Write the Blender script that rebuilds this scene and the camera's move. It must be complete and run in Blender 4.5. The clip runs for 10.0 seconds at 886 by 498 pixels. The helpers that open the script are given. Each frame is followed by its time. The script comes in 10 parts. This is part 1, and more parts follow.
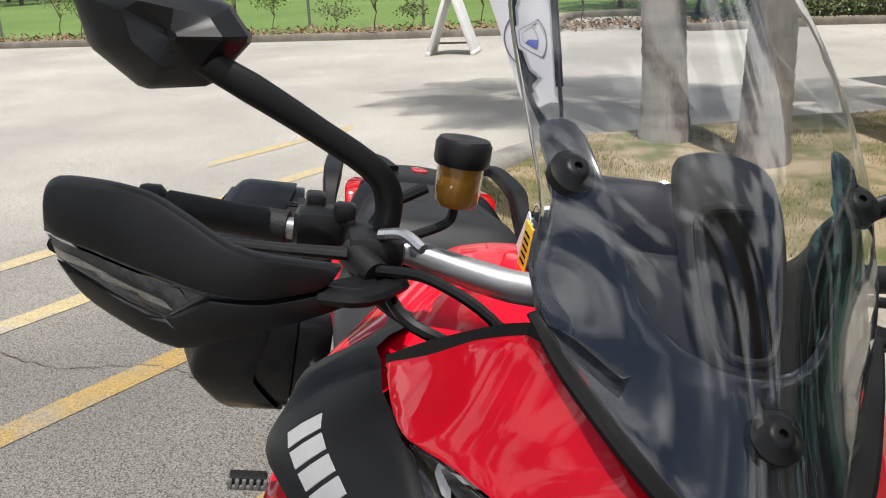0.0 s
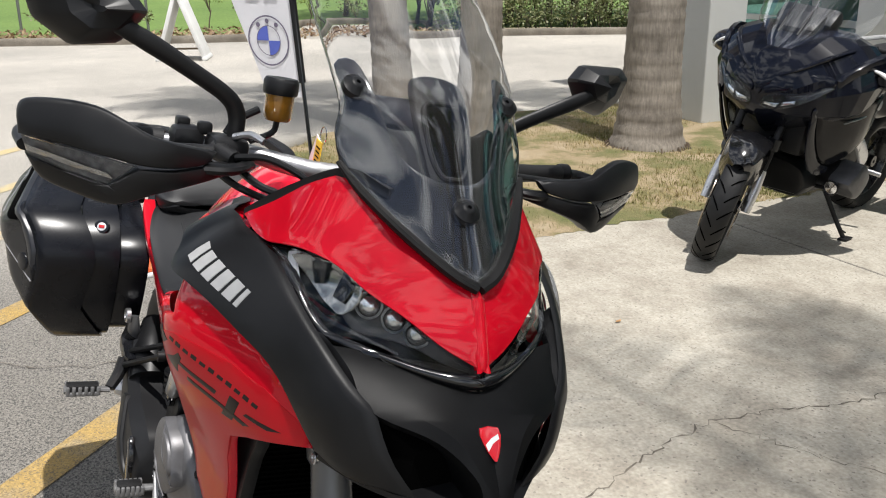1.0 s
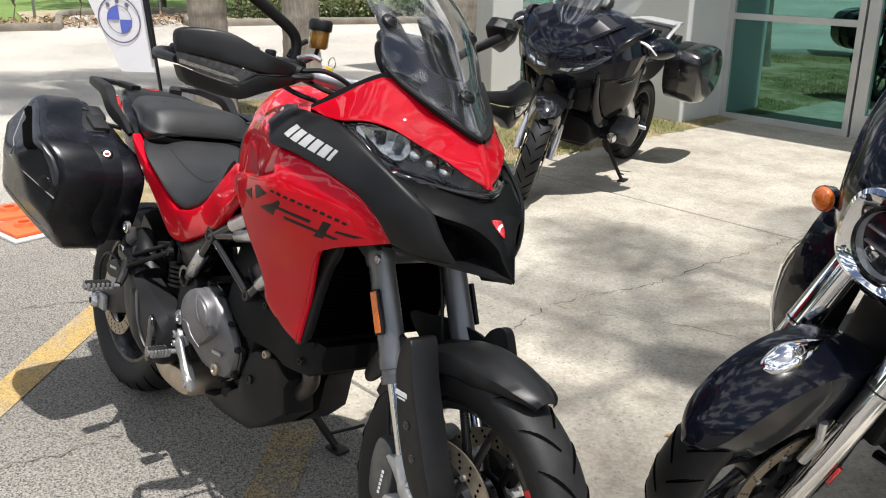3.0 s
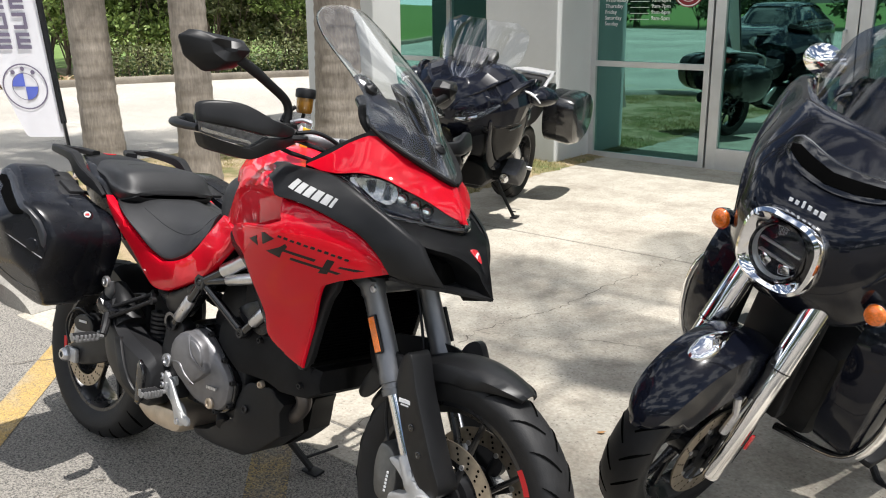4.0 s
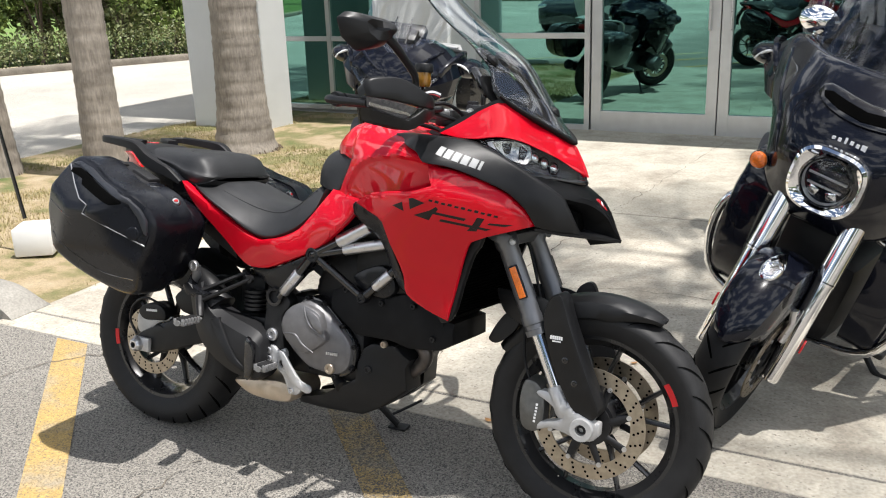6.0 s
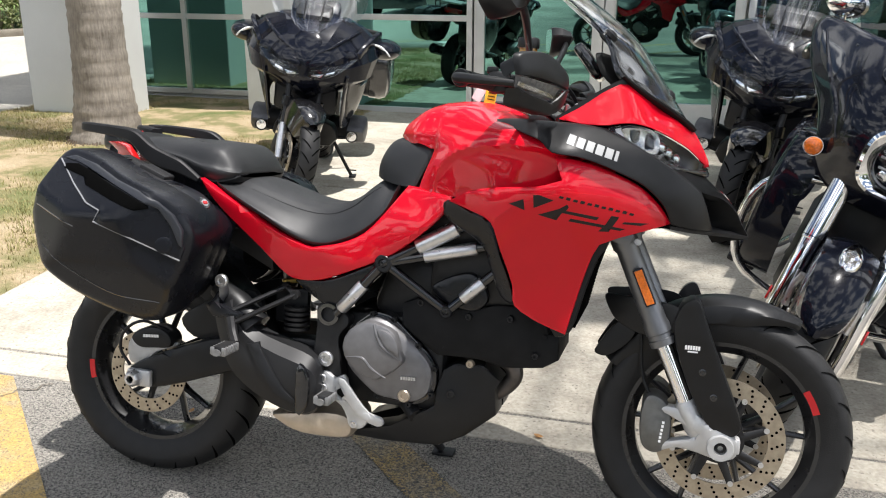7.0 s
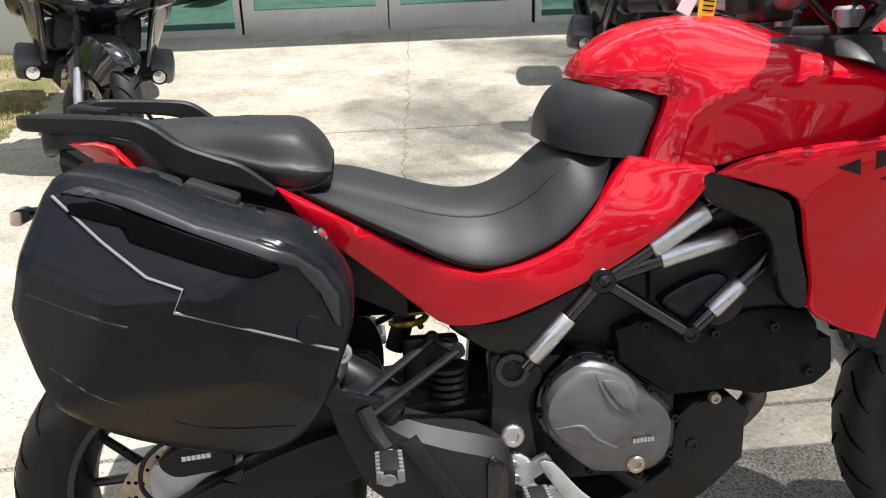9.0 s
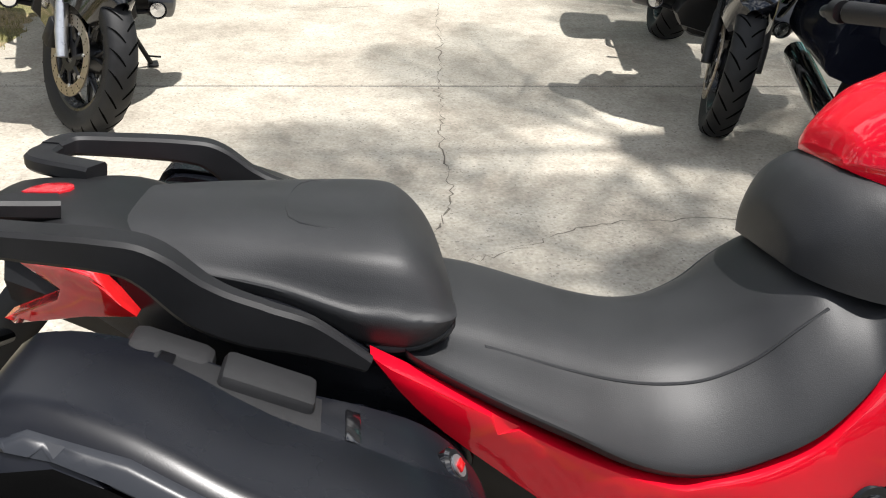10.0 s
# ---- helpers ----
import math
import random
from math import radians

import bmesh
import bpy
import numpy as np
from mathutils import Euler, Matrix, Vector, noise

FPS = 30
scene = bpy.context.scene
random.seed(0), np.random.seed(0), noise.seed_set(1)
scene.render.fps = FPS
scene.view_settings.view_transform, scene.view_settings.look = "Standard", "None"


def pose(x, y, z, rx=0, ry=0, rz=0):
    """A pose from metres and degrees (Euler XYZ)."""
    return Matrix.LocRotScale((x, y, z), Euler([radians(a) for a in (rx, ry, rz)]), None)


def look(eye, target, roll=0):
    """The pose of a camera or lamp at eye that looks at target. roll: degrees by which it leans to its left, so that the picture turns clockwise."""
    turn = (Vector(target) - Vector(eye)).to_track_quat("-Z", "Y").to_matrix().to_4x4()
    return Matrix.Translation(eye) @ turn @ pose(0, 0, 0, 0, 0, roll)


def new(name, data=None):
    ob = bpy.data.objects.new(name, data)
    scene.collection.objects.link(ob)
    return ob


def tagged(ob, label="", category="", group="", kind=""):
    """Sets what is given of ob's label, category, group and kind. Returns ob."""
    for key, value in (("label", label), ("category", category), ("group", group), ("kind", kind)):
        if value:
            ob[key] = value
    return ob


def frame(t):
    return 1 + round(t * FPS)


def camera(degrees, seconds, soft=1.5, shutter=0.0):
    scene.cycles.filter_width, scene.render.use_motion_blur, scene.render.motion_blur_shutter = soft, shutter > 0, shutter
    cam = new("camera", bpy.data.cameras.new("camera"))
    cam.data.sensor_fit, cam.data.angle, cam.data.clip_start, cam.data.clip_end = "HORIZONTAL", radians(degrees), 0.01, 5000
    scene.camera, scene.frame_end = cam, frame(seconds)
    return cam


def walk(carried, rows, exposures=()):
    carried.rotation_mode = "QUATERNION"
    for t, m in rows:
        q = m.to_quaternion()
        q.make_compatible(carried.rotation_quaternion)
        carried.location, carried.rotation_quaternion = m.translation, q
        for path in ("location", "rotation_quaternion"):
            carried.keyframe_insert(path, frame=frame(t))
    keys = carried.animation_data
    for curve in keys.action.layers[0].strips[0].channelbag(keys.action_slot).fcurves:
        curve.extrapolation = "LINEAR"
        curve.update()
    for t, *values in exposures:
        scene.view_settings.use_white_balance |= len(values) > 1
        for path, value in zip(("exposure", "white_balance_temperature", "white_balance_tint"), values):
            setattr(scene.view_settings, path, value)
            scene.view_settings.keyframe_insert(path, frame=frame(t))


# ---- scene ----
# ---- camera ----
cam = camera(52.9, 10.0, soft=1.1)
PATH = [
    (0, (1.083, -0.058, 1.469), (-0.796, 0.222, 0.842), -2.6),
    (0.5, (1.344, -0.201, 1.477), (-0.436, 0.474, 0.862), -0.1),
    (1, (1.603, -0.295, 1.476), (-0.104, 0.541, 0.854), -0.5),
    (1.5, (1.835, -0.427, 1.491), (0.16, 0.457, 0.848), -1.1),
    (2, (1.991, -0.677, 1.496), (0.364, 0.291, 0.853), -0.4),
    (2.5, (2.028, -0.862, 1.462), (0.488, 0.233, 0.807), 0.6),
    (3, (2.008, -1.07, 1.454), (0.585, 0.184, 0.82), 0.7),
    (3.2, (1.998, -1.134, 1.457), (0.624, 0.19, 0.857), 0.7),
    (4.3, (2.075, -1.651, 1.533), (0.875, -0.142, 1.002), -1.2),
    (4.5, (2.021, -1.725, 1.517), (0.832, -0.208, 0.984), -2.0),
    (5, (1.862, -1.902, 1.526), (0.707, -0.372, 0.956), -3.3),
    (5.5, (1.664, -2.119, 1.538), (0.649, -0.497, 0.956), -2.6),
    (5.7, (1.643, -2.173, 1.551), (0.667, -0.527, 0.968), -2.6),
    (6.8, (0.781, -2.137, 1.495), (0.212, -0.319, 0.883), 0.3),
    (7, (0.635, -2.122, 1.493), (0.149, -0.285, 0.869), 0.1),
    (7.5, (0.326, -1.996, 1.477), (0.021, -0.138, 0.802), -1.7),
    (8, (-0.007, -1.817, 1.47), (-0.171, 0.046, 0.763), -1.6),
    (8.5, (-0.296, -1.642, 1.456), (-0.239, 0.219, 0.725), -0.4),
    (9, (-0.474, -1.36, 1.405), (-0.288, 0.455, 0.586), -1.4),
    (9.5, (-0.537, -1.05, 1.402), (-0.301, 0.708, 0.477), -1.1),
    (10, (-0.614, -0.694, 1.417), (-0.409, 1.037, 0.436), 2.3),
]
walk(cam, [(t, look(eye, target, roll)) for t, eye, target, roll in PATH], [(0, -0.14), (0.8, -0.02), (1.4, 0.03), (2.5, 0.22), (3.5, 0.39), (4.5, 0.46), (5.5, 0.46), (7, 0.62), (8.5, 0.53), (10, 0.52)])

# ---- world and sun: a high midday sun, blue sky with scattered cloud ----
SUN_EL, SUN_AZ = 74.0, 3.0  # degrees; azimuth from +x towards +y
world = bpy.data.worlds.new("world")
scene.world = world
world.use_nodes = True
wn, wl = world.node_tree.nodes, world.node_tree.links
wn.clear()
w_out, w_bg = wn.new("ShaderNodeOutputWorld"), wn.new("ShaderNodeBackground")
w_sky = wn.new("ShaderNodeTexSky")
w_sky.sky_type, w_sky.sun_disc = "NISHITA", False
w_sky.sun_elevation, w_sky.sun_rotation = radians(SUN_EL), radians(90 - SUN_AZ)
w_co, w_map, w_noise = wn.new("ShaderNodeTexCoord"), wn.new("ShaderNodeMapping"), wn.new("ShaderNodeTexNoise")
w_ramp, w_mix = wn.new("ShaderNodeValToRGB"), wn.new("ShaderNodeMix")
w_map.inputs["Scale"].default_value = (2.2, 2.2, 5.0)
w_noise.inputs["Scale"].default_value, w_noise.inputs["Detail"].default_value = 1.9, 8.0
w_ramp.color_ramp.elements[0].position, w_ramp.color_ramp.elements[1].position = 0.485, 0.565
w_mix.data_type = "RGBA"
w_mix.inputs[7].default_value = (21.0, 21.3, 21.8, 1)
w_bg.inputs["Strength"].default_value = 0.07
wl.new(w_co.outputs["Generated"], w_map.inputs["Vector"])
wl.new(w_map.outputs["Vector"], w_noise.inputs["Vector"])
wl.new(w_noise.outputs["Fac"], w_ramp.inputs["Fac"])
wl.new(w_ramp.outputs["Color"], w_mix.inputs[0])
wl.new(w_sky.outputs["Color"], w_mix.inputs[6])
wl.new(w_mix.outputs[2], w_bg.inputs["Color"])
wl.new(w_bg.outputs["Background"], w_out.inputs["Surface"])
sun = new("sun", bpy.data.lights.new("sun", "SUN"))
sun.data.energy, sun.data.angle, sun.data.color = 5.0, radians(0.6), (1.0, 0.968, 0.935)
_el, _az = radians(SUN_EL), radians(SUN_AZ)
sun.matrix_world = look((12 * math.cos(_el) * math.cos(_az), 12 * math.cos(_el) * math.sin(_az), 12 * math.sin(_el)), (0, 0, 0))


# ---- materials ----
def shade(name, color, rough=0.5, metal=0.0, coat=0.0, coat_rough=0.05, spec=0.5, vary=0.0, scale=30.0, bump=0.0, bump_scale=200.0, rvary=0.0, alpha=None):
    """A principled material with colour variation at one scale and fine relief at another."""
    m = bpy.data.materials.new(name)
    m.use_nodes = True
    n, l = m.node_tree.nodes, m.node_tree.links
    p = n["Principled BSDF"]
    p.inputs["Base Color"].default_value = (*color, 1)
    p.inputs["Roughness"].default_value, p.inputs["Metallic"].default_value = rough, metal
    p.inputs["Coat Weight"].default_value, p.inputs["Coat Roughness"].default_value = coat, coat_rough
    p.inputs["Specular IOR Level"].default_value = spec
    co = n.new("ShaderNodeTexCoord")
    if vary or rvary:
        t = n.new("ShaderNodeTexNoise")
        t.inputs["Scale"].default_value, t.inputs["Detail"].default_value = scale, 6
        l.new(co.outputs["Object"], t.inputs["Vector"])
        if vary:
            r = n.new("ShaderNodeValToRGB")
            r.color_ramp.elements[0].position, r.color_ramp.elements[1].position = 0.3, 0.7
            r.color_ramp.elements[0].color = (*[max(0, c * (1 - vary)) for c in color], 1)
            r.color_ramp.elements[1].color = (*[min(1, c * (1 + vary)) for c in color], 1)
            l.new(t.outputs["Fac"], r.inputs["Fac"])
            l.new(r.outputs["Color"], p.inputs["Base Color"])
        if rvary:
            mr = n.new("ShaderNodeMapRange")
            mr.inputs["To Min"].default_value, mr.inputs["To Max"].default_value = max(0.02, rough - rvary), rough + rvary
            l.new(t.outputs["Fac"], mr.inputs["Value"])
            l.new(mr.outputs["Result"], p.inputs["Roughness"])
    if bump:
        t2, b = n.new("ShaderNodeTexNoise"), n.new("ShaderNodeBump")
        t2.inputs["Scale"].default_value, t2.inputs["Detail"].default_value = bump_scale, 4
        b.inputs["Strength"].default_value, b.inputs["Distance"].default_value = bump, 0.002
        l.new(co.outputs["Object"], t2.inputs["Vector"])
        l.new(t2.outputs["Fac"], b.inputs["Height"])
        l.new(b.outputs["Normal"], p.inputs["Normal"])
    return m


def glassy(name, color, rough=0.0, ior=1.45):
    m = shade(name, color, rough)
    m.node_tree.nodes["Principled BSDF"].inputs["Transmission Weight"].default_value = 1.0
    m.node_tree.nodes["Principled BSDF"].inputs["IOR"].default_value = ior
    return m


def layered(name, stops, scale, rough, bump=0.3, fine=120.0, fine_amount=0.25, cells=0.0, cell_scale=150.0, cell_dark=(0.03, 0.03, 0.03), dist=0.004, patch=0.6):
    """Ground-like material: broad patches, fine grain and, if cells, separate dark or light stones."""
    m = bpy.data.materials.new(name)
    m.use_nodes = True
    n, l = m.node_tree.nodes, m.node_tree.links
    p = n["Principled BSDF"]
    p.inputs["Roughness"].default_value = rough
    co = n.new("ShaderNodeTexCoord")
    a, f, r = n.new("ShaderNodeTexNoise"), n.new("ShaderNodeTexNoise"), n.new("ShaderNodeValToRGB")
    a.inputs["Scale"].default_value, a.inputs["Detail"].default_value, a.inputs["Roughness"].default_value = scale, 8, patch
    f.inputs["Scale"].default_value, f.inputs["Detail"].default_value = fine, 5
    l.new(co.outputs["Object"], a.inputs["Vector"])
    l.new(co.outputs["Object"], f.inputs["Vector"])
    while len(r.color_ramp.elements) < len(stops):
        r.color_ramp.elements.new(0.5)
    for e, (pos, c) in zip(r.color_ramp.elements, stops):
        e.position, e.color = pos, (*c, 1)
    l.new(a.outputs["Fac"], r.inputs["Fac"])
    grain = n.new("ShaderNodeMapRange")
    grain.inputs["From Min"].default_value, grain.inputs["From Max"].default_value = 0.3, 0.7
    grain.inputs["To Min"].default_value, grain.inputs["To Max"].default_value = 1 - fine_amount, 1 + fine_amount
    l.new(f.outputs["Fac"], grain.inputs["Value"])
    mul = n.new("ShaderNodeVectorMath")
    mul.operation = "SCALE"
    l.new(r.outputs["Color"], mul.inputs[0])
    l.new(grain.outputs["Result"], mul.inputs["Scale"])
    last, height = mul.outputs["Vector"], f.outputs["Fac"]
    if cells:
        v, cr, mx = n.new("ShaderNodeTexVoronoi"), n.new("ShaderNodeValToRGB"), n.new("ShaderNodeMix")
        v.inputs["Scale"].default_value = cell_scale
        sep = n.new("ShaderNodeSeparateColor")
        l.new(co.outputs["Object"], v.inputs["Vector"])
        l.new(v.outputs["Color"], sep.inputs["Color"])
        cr.color_ramp.elements[0].position, cr.color_ramp.elements[1].position = cells - 0.02, cells + 0.02
        cr.color_ramp.elements[0].color, cr.color_ramp.elements[1].color = (1, 1, 1, 1), (0, 0, 0, 1)
        l.new(sep.outputs["Red"], cr.inputs["Fac"])
        mx.data_type = "RGBA"
        l.new(cr.outputs["Color"], mx.inputs[0])
        l.new(last, mx.inputs[6])
        mx.inputs[7].default_value = (*cell_dark, 1)
        last = mx.outputs[2]
        height = v.outputs["Distance"]
    l.new(last, p.inputs["Base Color"])
    b = n.new("ShaderNodeBump")
    b.inputs["Strength"].default_value, b.inputs["Distance"].default_value = bump, dist
    l.new(height, b.inputs["Height"])
    l.new(b.outputs["Normal"], p.inputs["Normal"])
    return m


RED = shade("red_paint", (0.60, 0.002, 0.015), 0.5, coat=0.8, coat_rough=0.015, spec=0.06, vary=0.04, scale=6)
BLACK = shade("matte_black_plastic", (0.009, 0.0092, 0.010), 0.40, spec=0.29, vary=0.2, scale=14, bump=0.02, bump_scale=1100, rvary=0.06)
SATIN = shade("satin_black_plastic", (0.0065, 0.007, 0.009), 0.27, spec=0.38, vary=0.2, scale=9, bump=0.02, bump_scale=900, rvary=0.07)
GLOSS = shade("gloss_black_plastic", (0.006, 0.006, 0.007), 0.12, coat=0.6, rvary=0.05, scale=12)
DARK = shade("dark_cast_metal", (0.012, 0.012, 0.013), 0.5, 0.3, vary=0.3, scale=40, bump=0.2, bump_scale=350)
LEATHER = shade("seat_vinyl", (0.0150, 0.0153, 0.0165), 0.52, vary=0.2, scale=12, bump=0.16, bump_scale=900, rvary=0.05)
RUBBER = shade("tyre_rubber", (0.0100, 0.0100, 0.0106), 0.60, spec=0.38, vary=0.35, scale=25, bump=0.3, bump_scale=400, rvary=0.1)
# Near-black: shade of hollows painted into colour; also tread cuts, slots and print.
NEARBLACK = shade("shade_and_print_black", (0.002, 0.002, 0.002), 0.9, spec=0.02)
RIM = shade("black_wheel_enamel", (0.012, 0.012, 0.013), 0.28, coat=0.3, rvary=0.05, scale=20)
ENGINE = shade("grey_engine_casting", (0.17, 0.167, 0.172), 0.46, 0.6, vary=0.12, scale=40, bump=0.15, bump_scale=600, rvary=0.08)
ALU = shade("bright_aluminium", (0.62, 0.62, 0.63), 0.3, 0.9, vary=0.08, scale=60, bump=0.05, bump_scale=500, rvary=0.08)
WHITEALU = shade("silver_painted_metal", (0.50, 0.50, 0.50), 0.42, 0.45, vary=0.06, scale=40, rvary=0.08)
FORK = shade("grey_anodised_fork", (0.17, 0.175, 0.185), 0.36, 0.7, vary=0.08, scale=20, rvary=0.06)
CHROME = shade("chrome", (0.86, 0.86, 0.87), 0.05, 1.0, rvary=0.02, scale=30)
DISC = shade("brake_disc_steel", (0.42, 0.36, 0.28), 0.36, 0.9, vary=0.15, scale=60, rvary=0.08)
TAN = shade("heat_tinted_steel", (0.50, 0.42, 0.33), 0.4, 0.7, vary=0.15, scale=25, rvary=0.08)
GOLD = shade("gold_spring_paint", (0.50, 0.32, 0.05), 0.35, 0.4)
ORANGE = shade("orange_reflector", (0.72, 0.16, 0.01), 0.18, coat=0.8, vary=0.15, scale=180, bump=0.4, bump_scale=500)
TAILRED = shade("red_lamp_lens", (0.50, 0.01, 0.012), 0.1, coat=1.0, vary=0.15, scale=60)
DECAL = shade("dark_red_grey_decal", (0.012, 0.007, 0.007), 0.4, coat=0.15, spec=0.25)
DECAL2 = shade("deep_red_decal", (0.50, 0.003, 0.011), 0.42, coat=0.35, coat_rough=0.05, spec=0.15, vary=0.05, scale=8)
WHITE = shade("white_print", (0.78, 0.78, 0.78), 0.5, vary=0.03, scale=10)
LENS = glassy("clear_lens", (0.97, 0.98, 0.99), 0.0, 1.28)
SCREEN = glassy("clear_windscreen", (0.95, 0.965, 0.98), 0.0, 1.5)
AMBER_FLUID = shade("amber_fluid", (0.30, 0.14, 0.02), 0.15, coat=1.0, vary=0.2, scale=30)
YELLOW = shade("yellow_tag", (0.80, 0.58, 0.03), 0.5, vary=0.05, scale=30)


# ---- mesh helpers ----
def part(name, bm, material, parent=None, label="", smooth=True, angle=35):
    """Links a bmesh as one mesh object under a thing or a part."""
    if len(bm.faces):
        bmesh.ops.recalc_face_normals(bm, faces=bm.faces)
    me = bpy.data.meshes.new(name)
    bm.to_mesh(me)
    bm.free()
    if material:
        me.materials.append(material)
    ob = new(name, me)
    if parent:
        ob.parent = parent
    if label:
        ob["label"] = label
    if smooth:
        me.polygons.foreach_set("use_smooth", [True] * len(me.polygons))
        me.set_sharp_from_angle(angle=radians(angle))
    return ob


def thing(name, m, label, category, group="", kind=""):
    ob = new(name)
    ob.empty_display_size = 0.1
    ob.matrix_world = m
    return tagged(ob, label, category, group, kind)


def box(bm, c, size, bevel=0.0, m=None, seg=2):
    """A bevelled box about c; m turns it about its own centre."""
    t = Matrix.Translation(c) @ (m or Matrix()) @ Matrix.Diagonal((*size, 1))
    made = bmesh.ops.create_cube(bm, size=1, matrix=t)["verts"]
    if bevel:
        edges = {e for v in made for e in v.link_edges}
        bmesh.ops.bevel(bm, geom=list(edges), offset=bevel, segments=seg, profile=0.5, affect="EDGES")
    return bm


def ring_faces(bm, rings, closed=True, caps=True):
    """Skins rings of vertices, all with the same count."""
    rows = [[bm.verts.new(p) for p in ring] for ring in rings]
    for a, b in zip(rows, rows[1:]):
        n = len(a)
        for i in range(n if closed else n - 1):
            j = (i + 1) % n
            try:
                bm.faces.new((a[i], a[j], b[j], b[i]))
            except ValueError:
                pass
    if caps and closed:
        for r in (rows[0], rows[-1]):
            try:
                bm.faces.new(r)
            except ValueError:
                pass
    return bm


def spline(points, n=6, closed=False, corners=()):
    """A Catmull-Rom curve through points; at the indices in corners it breaks."""
    pts = [Vector(p) for p in points]
    out, count = [], len(pts)
    for i in range(count if closed else count - 1):
        p1, p2 = pts[i], pts[(i + 1) % count]
        p0 = pts[i - 1] if (closed or i > 0) and i not in corners else p1 + (p1 - p2)
        k = (i + 1) % count
        p3 = pts[(i + 2) % count] if (closed or i + 2 < count) and k not in corners else p2 + (p2 - p1)
        if i in corners:
            p0 = p1 - (p2 - p1)
        for s in range(n):
            t = s / n
            out.append(0.5 * ((2 * p1) + (p2 - p0) * t + (2 * p0 - 5 * p1 + 4 * p2 - p3) * t * t + (3 * p1 - p0 - 3 * p2 + p3) * t ** 3))
    if not closed:
        out.append(pts[-1])
    return out


def tube(bm, points, radius, sides=12, curve=0, caps=True, flat=1.0, up=(0, 0, 1)):
    """A round bar along points; radius may be a list. flat squashes it."""
    pts = [Vector(p) for p in points]
    rad = list(radius) if isinstance(radius, (list, tuple)) else [radius] * len(pts)
    if curve:
        src = pts
        pts = spline(src, curve)
        rad = [rad[min(i // curve, len(rad) - 1)] + (rad[min(i // curve + 1, len(rad) - 1)] - rad[min(i // curve, len(rad) - 1)]) * (i % curve) / curve for i in range(len(pts))]
    rings, side = [], None
    for i, p in enumerate(pts):
        d = (pts[min(i + 1, len(pts) - 1)] - pts[max(i - 1, 0)]).normalized()
        if side is None:
            ref = Vector(up) if abs(d.dot(Vector(up))) < 0.95 else Vector((1, 0, 0))
            side = d.cross(ref).normalized()
        else:
            side = (side - d * side.dot(d)).normalized()
        other = side.cross(d)
        rings.append([p + rad[i] * (math.cos(2 * math.pi * k / sides) * side + flat * math.sin(2 * math.pi * k / sides) * other) for k in range(sides)])
    return ring_faces(bm, rings, True, caps)


def lathe(bm, profile, centre, axis="y", steps=48, closed=True):
    """Turns a profile of (radius, along) about an axis through centre."""
    c = Vector(centre)
    rings = []
    for i in range(steps):
        a = 2 * math.pi * i / steps
        ca, sa = math.cos(a), math.sin(a)
        ring = []
        for r, h in profile:
            p = {"y": (r * ca, h, r * sa), "x": (h, r * ca, r * sa), "z": (r * ca, r * sa, h)}[axis]
            ring.append(c + Vector(p))
        rings.append(ring)
    rows = [[bm.verts.new(p) for p in ring] for ring in rings]
    n = len(profile)
    for i in range(steps):
        a, b = rows[i], rows[(i + 1) % steps]
        for k in range(n if closed else n - 1):
            try:
                bm.faces.new((a[k], a[(k + 1) % n], b[(k + 1) % n], b[k]))
            except ValueError:
                pass
    return bm


def rod(bm, a, b, r, sides=14, r2=None):
    return tube(bm, [a, b], [r, r if r2 is None else r2], sides)


def bolt(name, c, r, h, material, parent, axis="y", sign=-1, label=""):
    """A round bolt head with a dished centre."""
    bm = bmesh.new()
    prof = [(0.0001, 0), (r, 0), (r, sign * h * 0.75), (r * 0.85, sign * h), (r * 0.5, sign * h), (r * 0.42, sign * h * 0.6), (0.0001, sign * h * 0.6)]
    lathe(bm, prof, c, axis, 16)
    bmesh.ops.remove_doubles(bm, verts=bm.verts, dist=0.0002)
    return part(name, bm, material, parent, label)


def surface(controls):
    """A thin-plate surface through controls (a, b, depth): depth as a function of arrays a, b."""
    c = np.array(controls, float)
    def phi(d2):
        return 0.5 * d2 * np.log(np.maximum(d2, 1e-12))
    d2 = ((c[:, None, :2] - c[None, :, :2]) ** 2).sum(-1)
    n = len(c)
    lin = np.c_[np.ones(n), c[:, :2]]
    full = np.block([[phi(d2) + 1e-5 * np.eye(n), lin], [lin.T, np.zeros((3, 3))]])
    w = np.linalg.solve(full, np.r_[c[:, 2], 0, 0, 0])
    def depth(a, b):
        a, b = np.atleast_1d(a), np.atleast_1d(b)
        q = ((np.stack([a, b], -1)[:, None] - c[None, :, :2]) ** 2).sum(-1)
        return phi(q) @ w[:n] + w[n] + w[n + 1] * a + w[n + 2] * b
    return depth


def inside(poly, p):
    x, y = p
    hit, j = False, len(poly) - 1
    for i in range(len(poly)):
        (xi, yi), (xj, yj) = poly[i], poly[j]
        if (yi > y) != (yj > y) and x < (xj - xi) * (y - yi) / (yj - yi) + xi:
            hit = not hit
        j = i
    return hit


